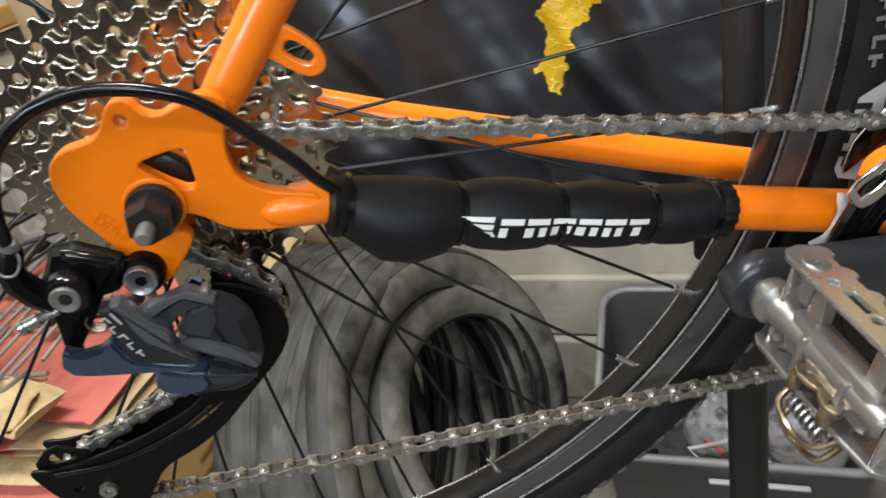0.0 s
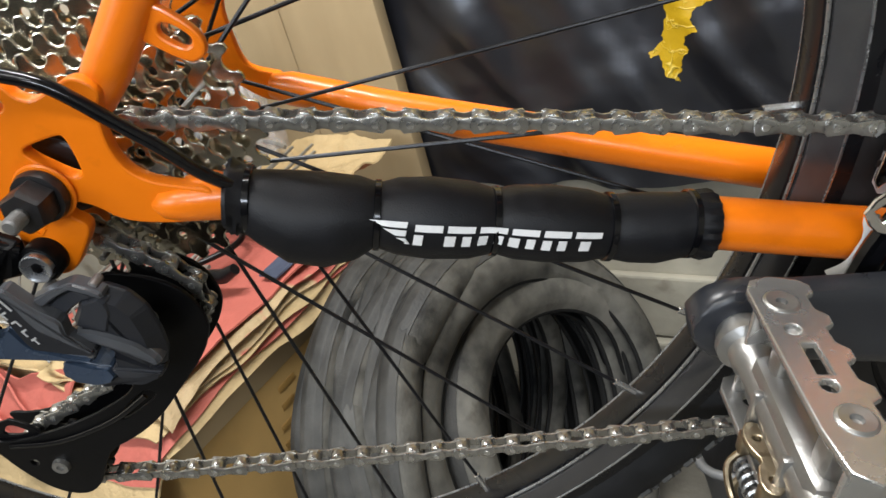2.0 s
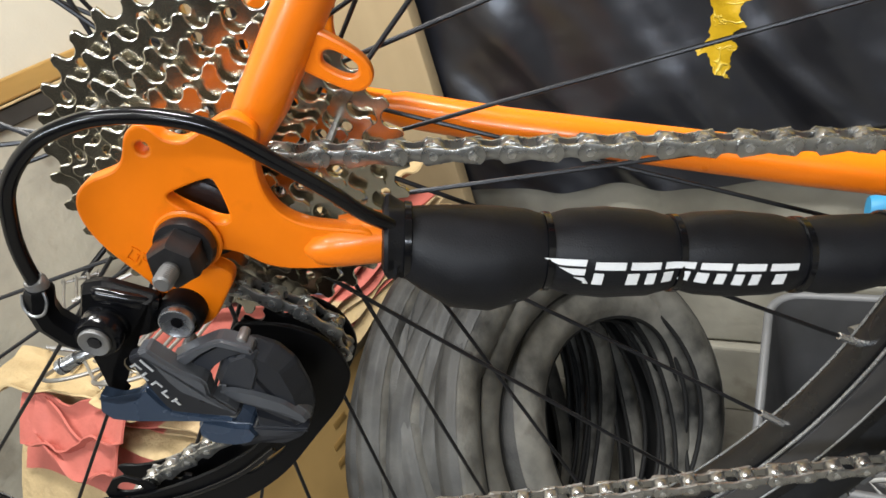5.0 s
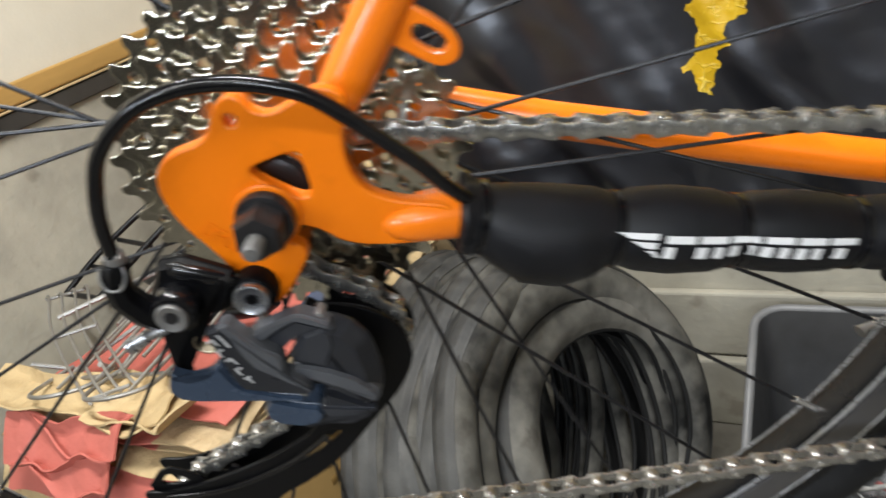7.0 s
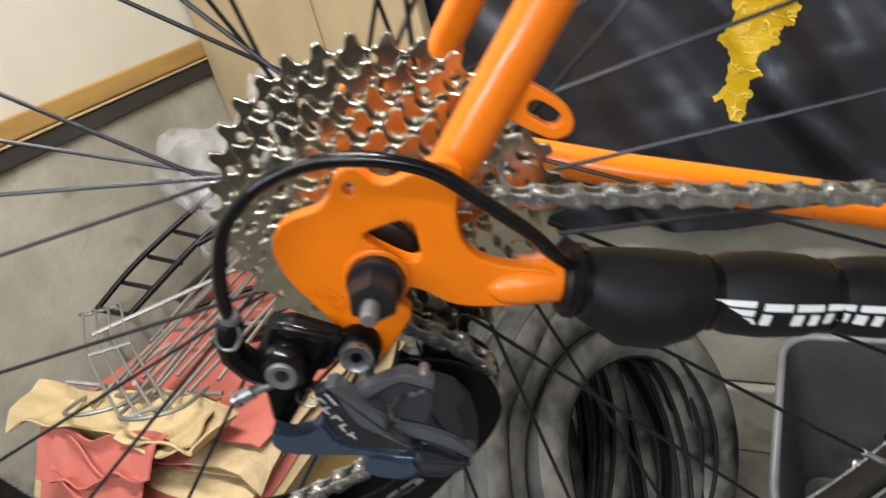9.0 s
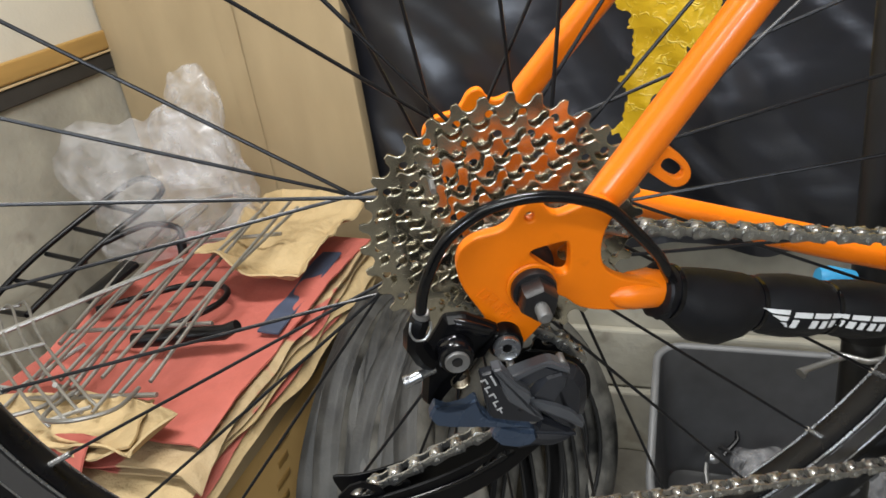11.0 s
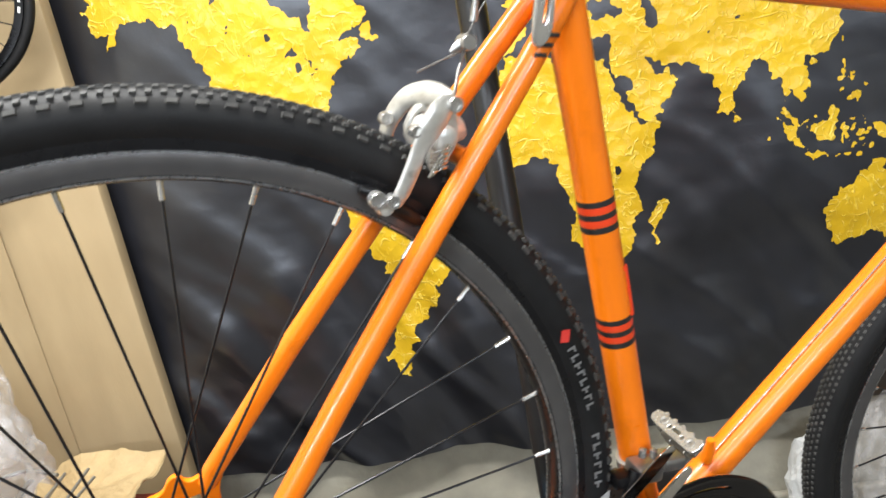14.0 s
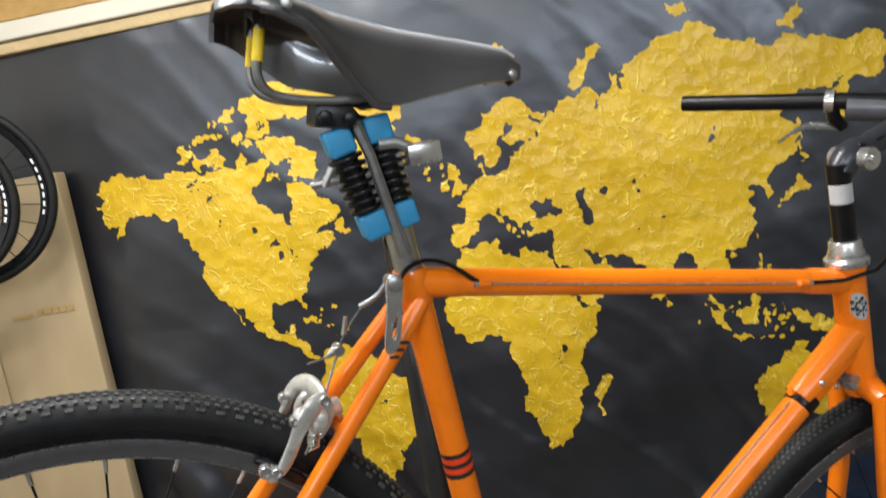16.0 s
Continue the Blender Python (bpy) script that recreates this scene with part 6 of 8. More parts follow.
part("slot_shade", tube(bmesh.new(), [(0.7700, -0.0105, 0.5935), (0.7800, -0.0105, 0.5985)], 0.0022, 10, flat=0.6), "black", stem, "black piece painting the shade of a narrow stem slot")
bar = smooth_path([(0.728, 0.274, 0.640), (0.790, 0.195, 0.644), (0.850, 0.115, 0.648), (0.900, 0.045, 0.648), (0.912, 0.0, 0.648), (0.900, -0.045, 0.648), (0.880, -0.10, 0.648)])
part("handlebar", tube(bmesh.new(), bar, 0.0110, 18), "black", bicycle, "matt black handlebar")
bdir = (Vector(bar[16]) - Vector(bar[10])).normalized()
part("lever_clamp", lathe(bmesh.new(), [(0.0112, -0.006), (0.0145, -0.0055), (0.0145, 0.0055), (0.0112, 0.006)], (0.842, 0.125, 0.6475), bdir, 24), "alu", bicycle, "silver brake lever clamp")
bm = tube(bmesh.new(), smooth_path([(0.856, 0.110, 0.640), (0.880, 0.080, 0.640), (0.905, 0.050, 0.640)]), [0.0165] * 12 + [0.015], 16)
part("shifter_body", bm, "satin_light", bicycle, "pale grey shifter body")
bm = tube(bmesh.new(), smooth_path([(0.7800, 0.140, 0.5900), (0.8050, 0.140, 0.6060), (0.8300, 0.139, 0.6150), (0.8700, 0.125, 0.6160)]), [0.0022] * 6 + [0.0038] * 6 + [0.005] * 7, 12, flat=0.5)
part("brake_lever", bm, "alu", bicycle, "silver brake lever blade")
bm = bmesh.new()
tube(bm, [(0.845, 0.122, 0.642), (0.850, 0.124, 0.628), (0.868, 0.122, 0.616)], [0.008, 0.009, 0.007], 12)
part("lever_bracket", bm, "black", bicycle)
crown = HEAD(0.312)
bm = bmesh.new()
tube(bm, [HEAD(0.325), HEAD(0.312), HEAD(0.300)], [0.0185, 0.0190, 0.0160], 24)
tube(bm, [crown + Vector((0.004, -0.042, -0.006)), crown + Vector((0, -0.02, 0.001)), crown + Vector((0, 0.02, 0.001)), crown + Vector((0.004, 0.042, -0.006))], [0.0125, 0.0150, 0.0150, 0.0125], 18)
fork = part("fork", bm, "orange", bicycle, "orange fork crown")
for s in (-1, 1):
    legp = smooth_path([crown + Vector((0.003, 0.040 * s, 0.0)), crown + Vector((0.032, 0.045 * s, -0.120)), crown + Vector((0.062, 0.049 * s, -0.240)), FRONT + Vector((-0.010, 0.050 * s, 0.030)), FRONT + Vector((0, 0.050 * s, 0.0))])
    n = len(legp)
    part("fork_leg", tube(bmesh.new(), legp, [0.0132 - 0.0058 * i / n for i in range(n)], 18), "orange", fork)
fork.matrix_local = STEER
front_axle = part("front_axle", tube(bmesh.new(), [FRONT + Vector((0, -0.075, 0)), FRONT + Vector((0, 0.075, 0))], 0.0065, 16), "alu_dull", bicycle)
front_axle.matrix_local = STEER
bm = bmesh.new()
tube(bm, [crown + Vector((-0.022, 0.006, 0.004)), crown + Vector((-0.045, 0.010, 0.010)), crown + Vector((-0.052, 0.012, -0.004))], [0.006, 0.005, 0.0035], 12)
box(bm, crown + Vector((-0.022, 0, 0.008)), (0.016, 0.03, 0.010), bevel=0.003)
part("front_brake", bm, "alu_dull", bicycle, "silver front brake arm")

# ---- the printed map cloth on the back wall ----
def foil(name):
    """Yellow print, crumpled like foil: creases between flat facets, over a mottled colour; crease highlights are
    tinted in.
    """
    m = material(name, (0.55, 0.335, 0.010), 0.34, vary=0.10, scale=24, second=(0.68, 0.435, 0.016), spec=0.5)
    n, l = m.node_tree.nodes, m.node_tree.links
    co = n.new("ShaderNodeTexCoord")
    nz = n.new("ShaderNodeTexNoise")
    nz.inputs["Scale"].default_value, nz.inputs["Detail"].default_value = 30, 4
    add = n.new("ShaderNodeMixRGB")
    add.blend_type, add.inputs[0].default_value = "ADD", 0.014
    l.new(co.outputs["Object"], nz.inputs["Vector"])
    l.new(co.outputs["Object"], add.inputs[1])
    l.new(nz.outputs["Color"], add.inputs[2])
    vo = n.new("ShaderNodeTexVoronoi")
    vo.feature, vo.inputs["Scale"].default_value = "F1", 34
    l.new(add.outputs[0], vo.inputs["Vector"])
    mr = n.new("ShaderNodeMapRange")
    mr.inputs["From Max"].default_value = 0.9
    l.new(vo.outputs["Distance"], mr.inputs["Value"])
    n2 = n.new("ShaderNodeTexNoise")
    n2.inputs["Scale"].default_value, n2.inputs["Detail"].default_value = 42, 5
    l.new(co.outputs["Object"], n2.inputs["Vector"])
    mul = n.new("ShaderNodeMath")
    mul.operation = "MULTIPLY_ADD"
    l.new(n2.outputs["Fac"], mul.inputs[0])
    mul.inputs[1].default_value = 0.9
    l.new(mr.outputs[0], mul.inputs[2])
    veins = None
    for sc, wide, seed, flat in ((15, 0.016, 0.0, 1.6), (24, 0.020, 3.7, 0.6), (40, 0.026, 8.1, 1.3)):
        # short creases: thin level lines of a noise, broken up by a second one
        mp = n.new("ShaderNodeMapping")
        mp.inputs["Location"].default_value, mp.inputs["Scale"].default_value = (seed, seed * 0.7, -seed), (flat, 1, 1)
        l.new(add.outputs[0], mp.inputs["Vector"])
        tx, gate = n.new("ShaderNodeTexNoise"), n.new("ShaderNodeTexNoise")
        tx.inputs["Scale"].default_value, tx.inputs["Detail"].default_value, tx.inputs["Roughness"].default_value = sc, 2, 0.4
        gate.inputs["Scale"].default_value, gate.inputs["Detail"].default_value = sc * 1.3, 1
        for t in (tx, gate):
            l.new(mp.outputs[0], t.inputs["Vector"])
        sub = n.new("ShaderNodeMath")
        sub.operation, sub.inputs[1].default_value = "SUBTRACT", 0.5
        l.new(tx.outputs["Fac"], sub.inputs[0])
        ab = n.new("ShaderNodeMath")
        ab.operation = "ABSOLUTE"
        l.new(sub.outputs[0], ab.inputs[0])
        vr, gr = n.new("ShaderNodeMapRange"), n.new("ShaderNodeMapRange")
        vr.inputs["From Max"].default_value, vr.inputs["To Min"].default_value, vr.inputs["To Max"].default_value = wide, 1.0, 0.0
        gr.inputs["From Min"].default_value, gr.inputs["From Max"].default_value = 0.47, 0.66
        l.new(ab.outputs[0], vr.inputs["Value"])
        l.new(gate.outputs["Fac"], gr.inputs["Value"])
        cut = n.new("ShaderNodeMath")
        cut.operation = "MULTIPLY"
        l.new(vr.outputs[0], cut.inputs[0])
        l.new(gr.outputs[0], cut.inputs[1])
        if veins is None:
            veins = cut.outputs[0]
        else:
            mx = n.new("ShaderNodeMath")
            mx.operation = "MAXIMUM"
            l.new(veins, mx.inputs[0])
            l.new(cut.outputs[0], mx.inputs[1])
            veins = mx.outputs[0]
    ridge = n.new("ShaderNodeMath")
    ridge.operation, ridge.inputs[1].default_value = "MULTIPLY_ADD", 0.9
    l.new(veins, ridge.inputs[0])
    l.new(mul.outputs[0], ridge.inputs[2])
    b = n["Principled BSDF"]
    base = b.inputs["Base Color"].links[0].from_socket
    # worn only mixes in a paler tint: highlights painted along the creases.
    worn = n.new("ShaderNodeMixRGB")
    worn.inputs[2].default_value = (0.80, 0.60, 0.10, 1)
    l.new(veins, worn.inputs[0])
    l.new(base, worn.inputs[1])
    l.new(worn.outputs[0], b.inputs["Base Color"])
    bn = n.new("ShaderNodeBump")
    bn.inputs["Strength"].default_value, bn.inputs["Distance"].default_value = 0.5, 0.0045
    l.new(ridge.outputs[0], bn.inputs["Height"])
    l.new(bn.outputs[0], n["Principled BSDF"].inputs["Normal"])
    return m


M["gold"] = foil("crumpled_yellow_print")
CLOTH_Y = 1.006


def cloth_y(x, z):
    """Depth of the hanging cloth: soft folds, deeper and slanting towards the lower left corner."""
    low = max(0.0, min(1.0, (1.30 - z) / 0.60))
    left = max(0.0, min(1.0, (0.40 - x) / 0.8))
    calm = 0.30 + 0.70 * low

    def pleat(v, sharp=2.2):
        return (0.5 + 0.5 * math.sin(v)) ** sharp

    free = max(0.0, min(1.0, (x + 0.62) / 0.16))
    drift = 1.6 * wave(x, 0, z, 1.9, 7) + 0.6 * wave(x, 0, z, 5.0, 17)
    fine = 0.5 + 0.5 * wave(x, 0, z, 3.0, 31)
    s = 0.010 + 0.010 * wave(x, 0, z, 1.6, 1.0) + 0.0050 * calm * wave(x * 1.4, 0, z * 0.5, 6.0, 4.0)
    s += low * (0.30 + 0.70 * left) * (0.040 * pleat((x + 0.40 * z) * 15 + drift) + 0.036 * fine * pleat((x + 0.75 * z) * 31 + 1.7 * drift))
    s += low * (1 - 0.5 * left) * 0.022 * pleat((x * 0.9 + 0.20 * z) * 22 + 2.0 * drift)
    s += calm * (0.0060 * pleat((z - 0.30 * x) * 25 + 2.4 * wave(x, 0, z, 2.6, 21), 3.0) + 0.0050 * pleat((z * 0.8 + 0.9 * x) * 47 + 3.0 * drift, 3.0)) + 0.0012 * calm * wave(x * 0.8, 0, z * 2.2, 18.0, 9.0)
    return CLOTH_Y + 0.018 - free * min(s, 0.095)


map_cloth = thing("map_cloth", "black wall cloth printed with a yellow world map", "wall hanging")
CX0, CX1, CZ0, CZ1 = -1.05, 1.75, 0.560, 1.956


def cloth_place(u, v):
    x = CX0 + (CX1 - CX0) * u
    sag = 0.012 * wave(x, 0, 0, 3.0, 2.0) + 0.004 * math.sin(x * 23)
    z0 = CZ0 + sag + 0.012 * max(0, x)
    z = z0 + (CZ1 - z0) * v
    return Vector((x, cloth_y(x, z), z))


bm = grid_sheet(bmesh.new(), 300, 160, cloth_place)
bmesh.ops.recalc_face_normals(bm, faces=bm.faces)
thicken(bm, -0.0012)
part("cloth", bm, "cloth", map_cloth, "creased black cloth")

LAND = {"north_america": [(-168, 65.6), (-164, 63), (-166, 61.5), (-162, 58.7), (-157, 58.5), (-162, 55.3), (-154, 58.5), (-150, 60.5), (-145, 60.3), (-138, 59), (-131, 55), (-125, 49), (-124, 43), (-124, 40), (-120.5, 34.5), (-117, 32.5), (-114.5, 29), (-110, 23), (-112.5, 28), (-114.5, 31.5), (-112.5, 29.5), (-109, 25.5), (-105.5, 20.5), (-101, 17.5), (-95, 16), (-92, 14.5), (-87.5, 13), (-85.5, 10), (-83, 8.2), (-80, 7.5), (-77.5, 8.2), (-80, 9.2), (-83.5, 11), (-83.5, 15), (-88, 15.8), (-88, 18), (-87, 21.3), (-90.3, 21), (-91, 18.6), (-94.5, 18.2), (-97.5, 22), (-97.2, 27), (-94, 29.6), (-89.5, 29.2), (-84.2, 30), (-82.7, 28), (-81.2, 25.2), (-80.2, 26.5)],
        "south_america": [(-77.5, 8.2), (-75.5, 10.7), (-71.7, 12.3), (-70, 11.5), (-64, 10.5), (-61, 9.5), (-57, 6), (-52, 4.8), (-50, 1), (-48, -1), (-44, -2.7), (-38.5, -3.8), (-35, -6.5), (-35.2, -9.5), (-38.5, -13.5), (-39.3, -18), (-41, -22), (-45, -23.7), (-48.6, -26.5), (-50, -30), (-53.5, -34), (-57, -35), (-57, -37.5), (-62, -39), (-65, -41.5), (-63.6, -42.6), (-67, -45.5), (-66, -48), (-69, -51), (-68, -54.5), (-72, -53.5), (-75, -50), (-74.5, -45), (-73, -41), (-73.3, -37), (-71.5, -32), (-70.3, -25), (-70.3, -18.5), (-75.5, -14.8), (-78.5, -9), (-81.2, -5.5), (-80.2, -3), (-80.5, -0.5), (-78.8, 1.5), (-77.3, 4)],
        "africa": [(-6, 35.8), (-2, 35.2), (5, 36.8), (10, 37.3), (11, 34), (15, 32.3), (19.5, 30.4), (20, 32.8), (25, 31.6), (29, 30.9), (32.4, 31.2), (34, 27.8), (35.5, 24), (37.2, 21), (37.3, 18.7), (39.3, 15.7), (43, 12.3), (43.5, 11.3), (51.1, 11.9), (50.8, 9.5), (47.5, 4.3), (43, -0.2), (39, -6.5), (40.6, -11), (40.6, -15), (36, -18.8), (35, -24), (32.8, -27), (30.5, -31.2), (26, -33.9), (20, -34.8), (18.3, -33.5), (16.5, -28.6), (14.5, -22.7), (11.8, -17.5), (13.7, -11.5), (12.3, -6.2), (9, -1), (9.6, 3.8), (6, 4.3), (2, 6.3), (-3, 5), (-7.6, 4.4), (-13, 8.5), (-16.8, 13), (-17.4, 14.8), (-16.3, 19.5), (-13, 27.7), (-9.5, 31)]}
LAND["north_america"] += [(-81.3, 31), (-76, 35), (-75.8, 37.5), (-74, 40.5), (-70, 41.7), (-70.5, 43.5), (-66, 44.5), (-65.5, 43.5), (-60.5, 46), (-64.5, 48.5), (-69, 48), (-65, 50.2), (-58.5, 51), (-55.8, 53), (-61, 56.5), (-65, 60), (-70, 61.2), (-73.5, 62.4), (-78, 62.3), (-77, 58), (-79.5, 54.5), (-79.3, 51.5), (-82.5, 53), (-82.5, 55.2), (-88, 56.5), (-93, 58.7), (-94.5, 61), (-90, 64), (-87, 66), (-83, 68.5), (-87, 69.5), (-95, 68.5), (-95, 71.5), (-100, 68), (-108, 68.5), (-115, 68.2), (-124, 69.8), (-130, 70), (-137, 69), (-145, 70.2), (-156.5, 71.3), (-163, 69.5), (-166, 68.3), (-161.5, 66.3)]
eurasia = [(-5.6, 36.1), (-9, 37.2), (-9.4, 39), (-8.8, 43.2), (-1.8, 43.4), (-1.2, 46), (-4.7, 48.4), (-1.5, 49.5), (1.6, 50.9), (4.5, 52.5), (8.2, 53.8), (8.3, 57), (10.5, 57.6), (10.8, 54.2), (14, 54), (18.7, 54.7), (21.2, 55.5), (21.5, 57.5), (24.3, 57.3), (23.6, 59.2), (30, 60), (25, 60.2), (21.5, 61), (25.3, 65), (22.3, 65.8), (17.5, 62), (18.8, 60.2), (16.5, 56.5), (12.9, 55.6), (11, 59), (7, 58), (5.2, 61.5), (12.5, 66), (18, 69.6), (26, 71.1), (31, 70), (41, 66.8), (33, 66.5), (37.5, 64), (44, 66), (46, 68.2), (54, 68.4), (60.5, 69.8), (68.5, 68.3), (67, 72.5), (73, 71.5), (73.5, 67.5), (75, 72.5)]
eurasia += [(80.5, 73.6), (87, 75), (98, 76.2), (104.3, 77.6), (113, 75.8), (113, 73.7), (128, 72.5), (131, 70.8), (140, 72.6), (152, 71), (160, 69.7), (170, 69.8), (179, 69), (179.5, 65.5), (177.5, 62.5), (170.5, 60), (163, 59.5), (162, 56), (156.7, 51.1), (155.6, 56.5), (163, 61.7), (155, 59.3), (142.5, 59.2), (135.3, 54.7), (141, 52.5), (140, 48), (135.5, 44), (131, 42.8), (127.5, 39.8), (129.4, 36.8), (126.5, 34.4), (125, 38.5), (121.5, 39), (118, 39), (122.3, 37.2), (119.3, 35), (121.9, 31.5), (121.5, 28.5), (117, 23.5), (110.5, 21), (108, 21.6), (106, 19), (109.2, 13), (107, 10.3), (105, 8.7), (102.5, 12.2), (100.2, 13.4), (99.3, 10)]
eurasia += [(103.4, 4), (104, 1.4), (101, 2.8), (98.4, 8), (98.6, 12.5), (97.3, 16.5), (94.4, 16), (94, 19.5), (91, 22.5), (87, 21.4), (82.3, 16.8), (80.2, 13.5), (79.8, 10.3), (77.5, 8.1), (74.8, 13), (72.8, 19.5), (72.6, 21.5), (69, 22.2), (67, 24.8), (61.5, 25.2), (57, 26.8), (54, 26.6), (50.5, 29.5), (48.3, 30), (50.2, 26.5), (51.5, 24.5), (54.5, 24.2), (56.4, 26.2), (59.8, 22.4), (55.5, 17.5), (52, 15.8), (45, 12.8), (43, 13.5), (42.5, 17), (39, 21.5), (35, 28), (34.6, 29.4), (34.3, 31.3), (36, 36.5), (30.6, 36.8), (27.3, 37), (26.3, 39.5), (29, 41), (35, 42), (41.5, 41.5)]
eurasia += [(37.5, 45), (39, 47.2), (35, 46.2), (33.5, 44.6), (30.7, 46.4), (28, 43.5), (28.5, 41.2), (26, 40.8), (23.5, 40.3), (24, 37.8), (22.5, 36.6), (19.5, 41.5), (13.7, 45.6), (12.4, 44.3), (18.4, 40), (16, 38), (12.5, 41.5), (8.8, 44.4), (3.2, 42.8), (-0.4, 39), (-2, 36.8)]
LAND["eurasia"] = eurasia
LAND["australia"] = [(114, -22), (113.5, -26), (115.7, -32), (115, -34.3), (118, -35), (123.5, -34), (129, -31.7), (134, -32.8), (137.5, -35.3), (138.5, -34.5), (140.5, -38), (146.5, -39), (150, -37.3), (153.5, -28.5), (150.5, -23), (146, -18.8), (145.3, -15), (142.5, -10.8), (141.6, -13), (140.8, -17.5), (136, -15.5), (136.8, -12.2), (132.5, -11.3), (129.5, -15), (126, -14), (122.2, -18), (117, -20.7)]
ISLES = [[(-73, 78), (-66, 76), (-54, 72.5), (-53.5, 67), (-48, 61), (-43, 60), (-40, 65), (-26, 68.5), (-22, 71), (-20, 76), (-17, 80), (-32, 83.4), (-60, 82)],
         [(-62, 66.8), (-66, 62), (-72, 64), (-78, 64.5), (-73, 68), (-85, 70), (-89, 73.5), (-80, 73.6), (-70, 70.5)],
         [(-77, 76.8), (-90, 76.8), (-92, 81), (-70, 83), (-62, 82)], [(-105, 69), (-117, 69.5), (-117, 73), (-106, 73.3)], [(-120, 71.5), (-125, 72), (-124, 74.2), (-117, 73.5)],
         [(-80, 74.7), (-92, 75), (-90, 76.5), (-80, 75.6)], [(-105, 75), (-117, 75), (-114, 76.5), (-105, 76.3)], [(-96, 78), (-103, 78.3), (-100, 79.5), (-95, 80.5)],
         [(-90, 72.5), (-96, 72.8), (-95, 74), (-91, 74)], [(-80, 63.5), (-87, 64), (-85, 66)], [(-53, 47), (-59, 47.7), (-56, 51.5)]]
ISLES += [[(-85, 22), (-80, 23), (-74.5, 20.2), (-78, 20.7)], [(-74.3, 18.3), (-72, 19.9), (-68.5, 18.6), (-71, 17.8)], [(-5.5, 50.1), (1.3, 51.2), (1.6, 52.8), (-1.5, 55), (-2, 57.6), (-5, 58.6), (-5.5, 56), (-3, 54), (-4.8, 52)],
          [(-10, 52), (-6.3, 52.2), (-5.8, 54.8), (-9.5, 54)], [(-23, 64), (-18, 63.4), (-14, 65), (-17, 66.4), (-23, 66)], [(51, 71), (57.5, 70.6), (59, 73), (62, 74.8), (69, 76.2), (66, 77.4), (57, 75.8), (53, 73)], [(11, 78), (16, 76.6), (25, 78), (27, 80), (12, 79.7)],
          [(96, 79), (105, 79), (95, 81)], [(138, 74.8), (150, 75), (142, 76)]]
ISLES += [[(130, 31.2), (131.8, 34), (136, 35.7), (139.5, 38.5), (141.3, 41.3), (142, 39.5), (140.8, 35.7), (137, 34.6), (135.5, 33.5), (132, 33)], [(140, 41.5), (145.5, 43.3), (141.8, 45.5)], [(142, 46), (143.5, 49), (143, 54.3), (141.8, 52)],
          [(95.3, 5.6), (98, 4), (104, -2), (106, -5.8), (102, -4), (98.5, 1.5)], [(105.2, -6.8), (110, -6.5), (114.4, -7.8), (114, -8.7), (107, -7.7)], [(109, 1.5), (111, 1.5), (115, 5), (117, 6.9), (119, 5), (117.5, 1), (116, -4), (112, -3.4), (110, -1.5)]]
ISLES += [[(119.5, -5.5), (119, -1), (121, 1), (125, 1.5), (121, 0.3), (123, -1), (121.5, -2), (122.5, -5), (120.5, -3)], [(131, -1), (134, -0.8), (137.5, -1.6), (144, -3.8), (147.5, -6), (150.7, -10.5), (146, -8.5), (142.5, -9.2), (138, -8.2), (138, -5.5), (133, -4), (132.5, -2.8)],
          [(120.3, 16), (120.6, 18.5), (122.2, 18.5), (121.5, 14), (124, 13), (120.5, 14)], [(122, 7), (123.5, 8.6), (125.5, 9.7), (126.4, 7), (125.5, 5.6)], [(120.2, 22.8), (121.5, 25.2), (121.3, 22.4)], [(108.7, 19), (110.8, 20), (109.8, 18.3)], [(79.8, 8), (80.3, 9.7), (81.8, 7.3), (80.5, 6)],
          [(145, -41), (148.2, -41), (147, -43.5)], [(49.3, -12), (50.4, -15.7), (47, -25), (45, -25.5), (43.3, -22), (44.3, -16.5)], [(116, -8.6), (119, -8.4), (117, -9)], [(120, -8.5), (123, -8.4), (121, -9)], [(124, -9.3), (127, -8.5), (124.5, -10.2)], [(127.5, 2), (128.5, 1), (128, -0.8)], [(127, -3.2), (130.5, -3.2), (128.5, -3.6)]]
LAKES = [[(50, 46.8), (47.5, 45.5), (48, 42), (50, 40.3), (49, 37.7), (53.5, 36.8), (53.8, 40.5), (51, 44.5), (53, 46.7)], [(58.5, 44), (61, 44), (60.5, 46.5), (59, 46)], [(31.8, -2.5), (34, -2), (34, 0.3), (32, 0.4)], [(-92, 46.7), (-84.6, 46.6), (-88, 48.8)], [(-87.8, 42), (-86, 43), (-85.2, 46), (-88, 45)], [(-84, 46), (-82, 43.2), (-80, 45)], [(-83, 41.6), (-79, 42.8), (-81, 42.8)],
         [(-124, 65.5), (-118, 66), (-121, 67)], [(-116, 61.2), (-109, 62.4), (-113, 62.2)], [(-98.5, 50.6), (-96.5, 51), (-98, 54)], [(104, 51.5), (106, 52), (110, 55.7), (108.5, 55)], [(29.2, -4), (30.5, -8), (31, -8), (30, -4)], [(30.5, 60.5), (33, 60.5), (31.5, 61.8)], [(34.2, 61), (36, 61), (35, 62.8)], [(76, 46.2), (79, 46.5), (76, 45.6)]]


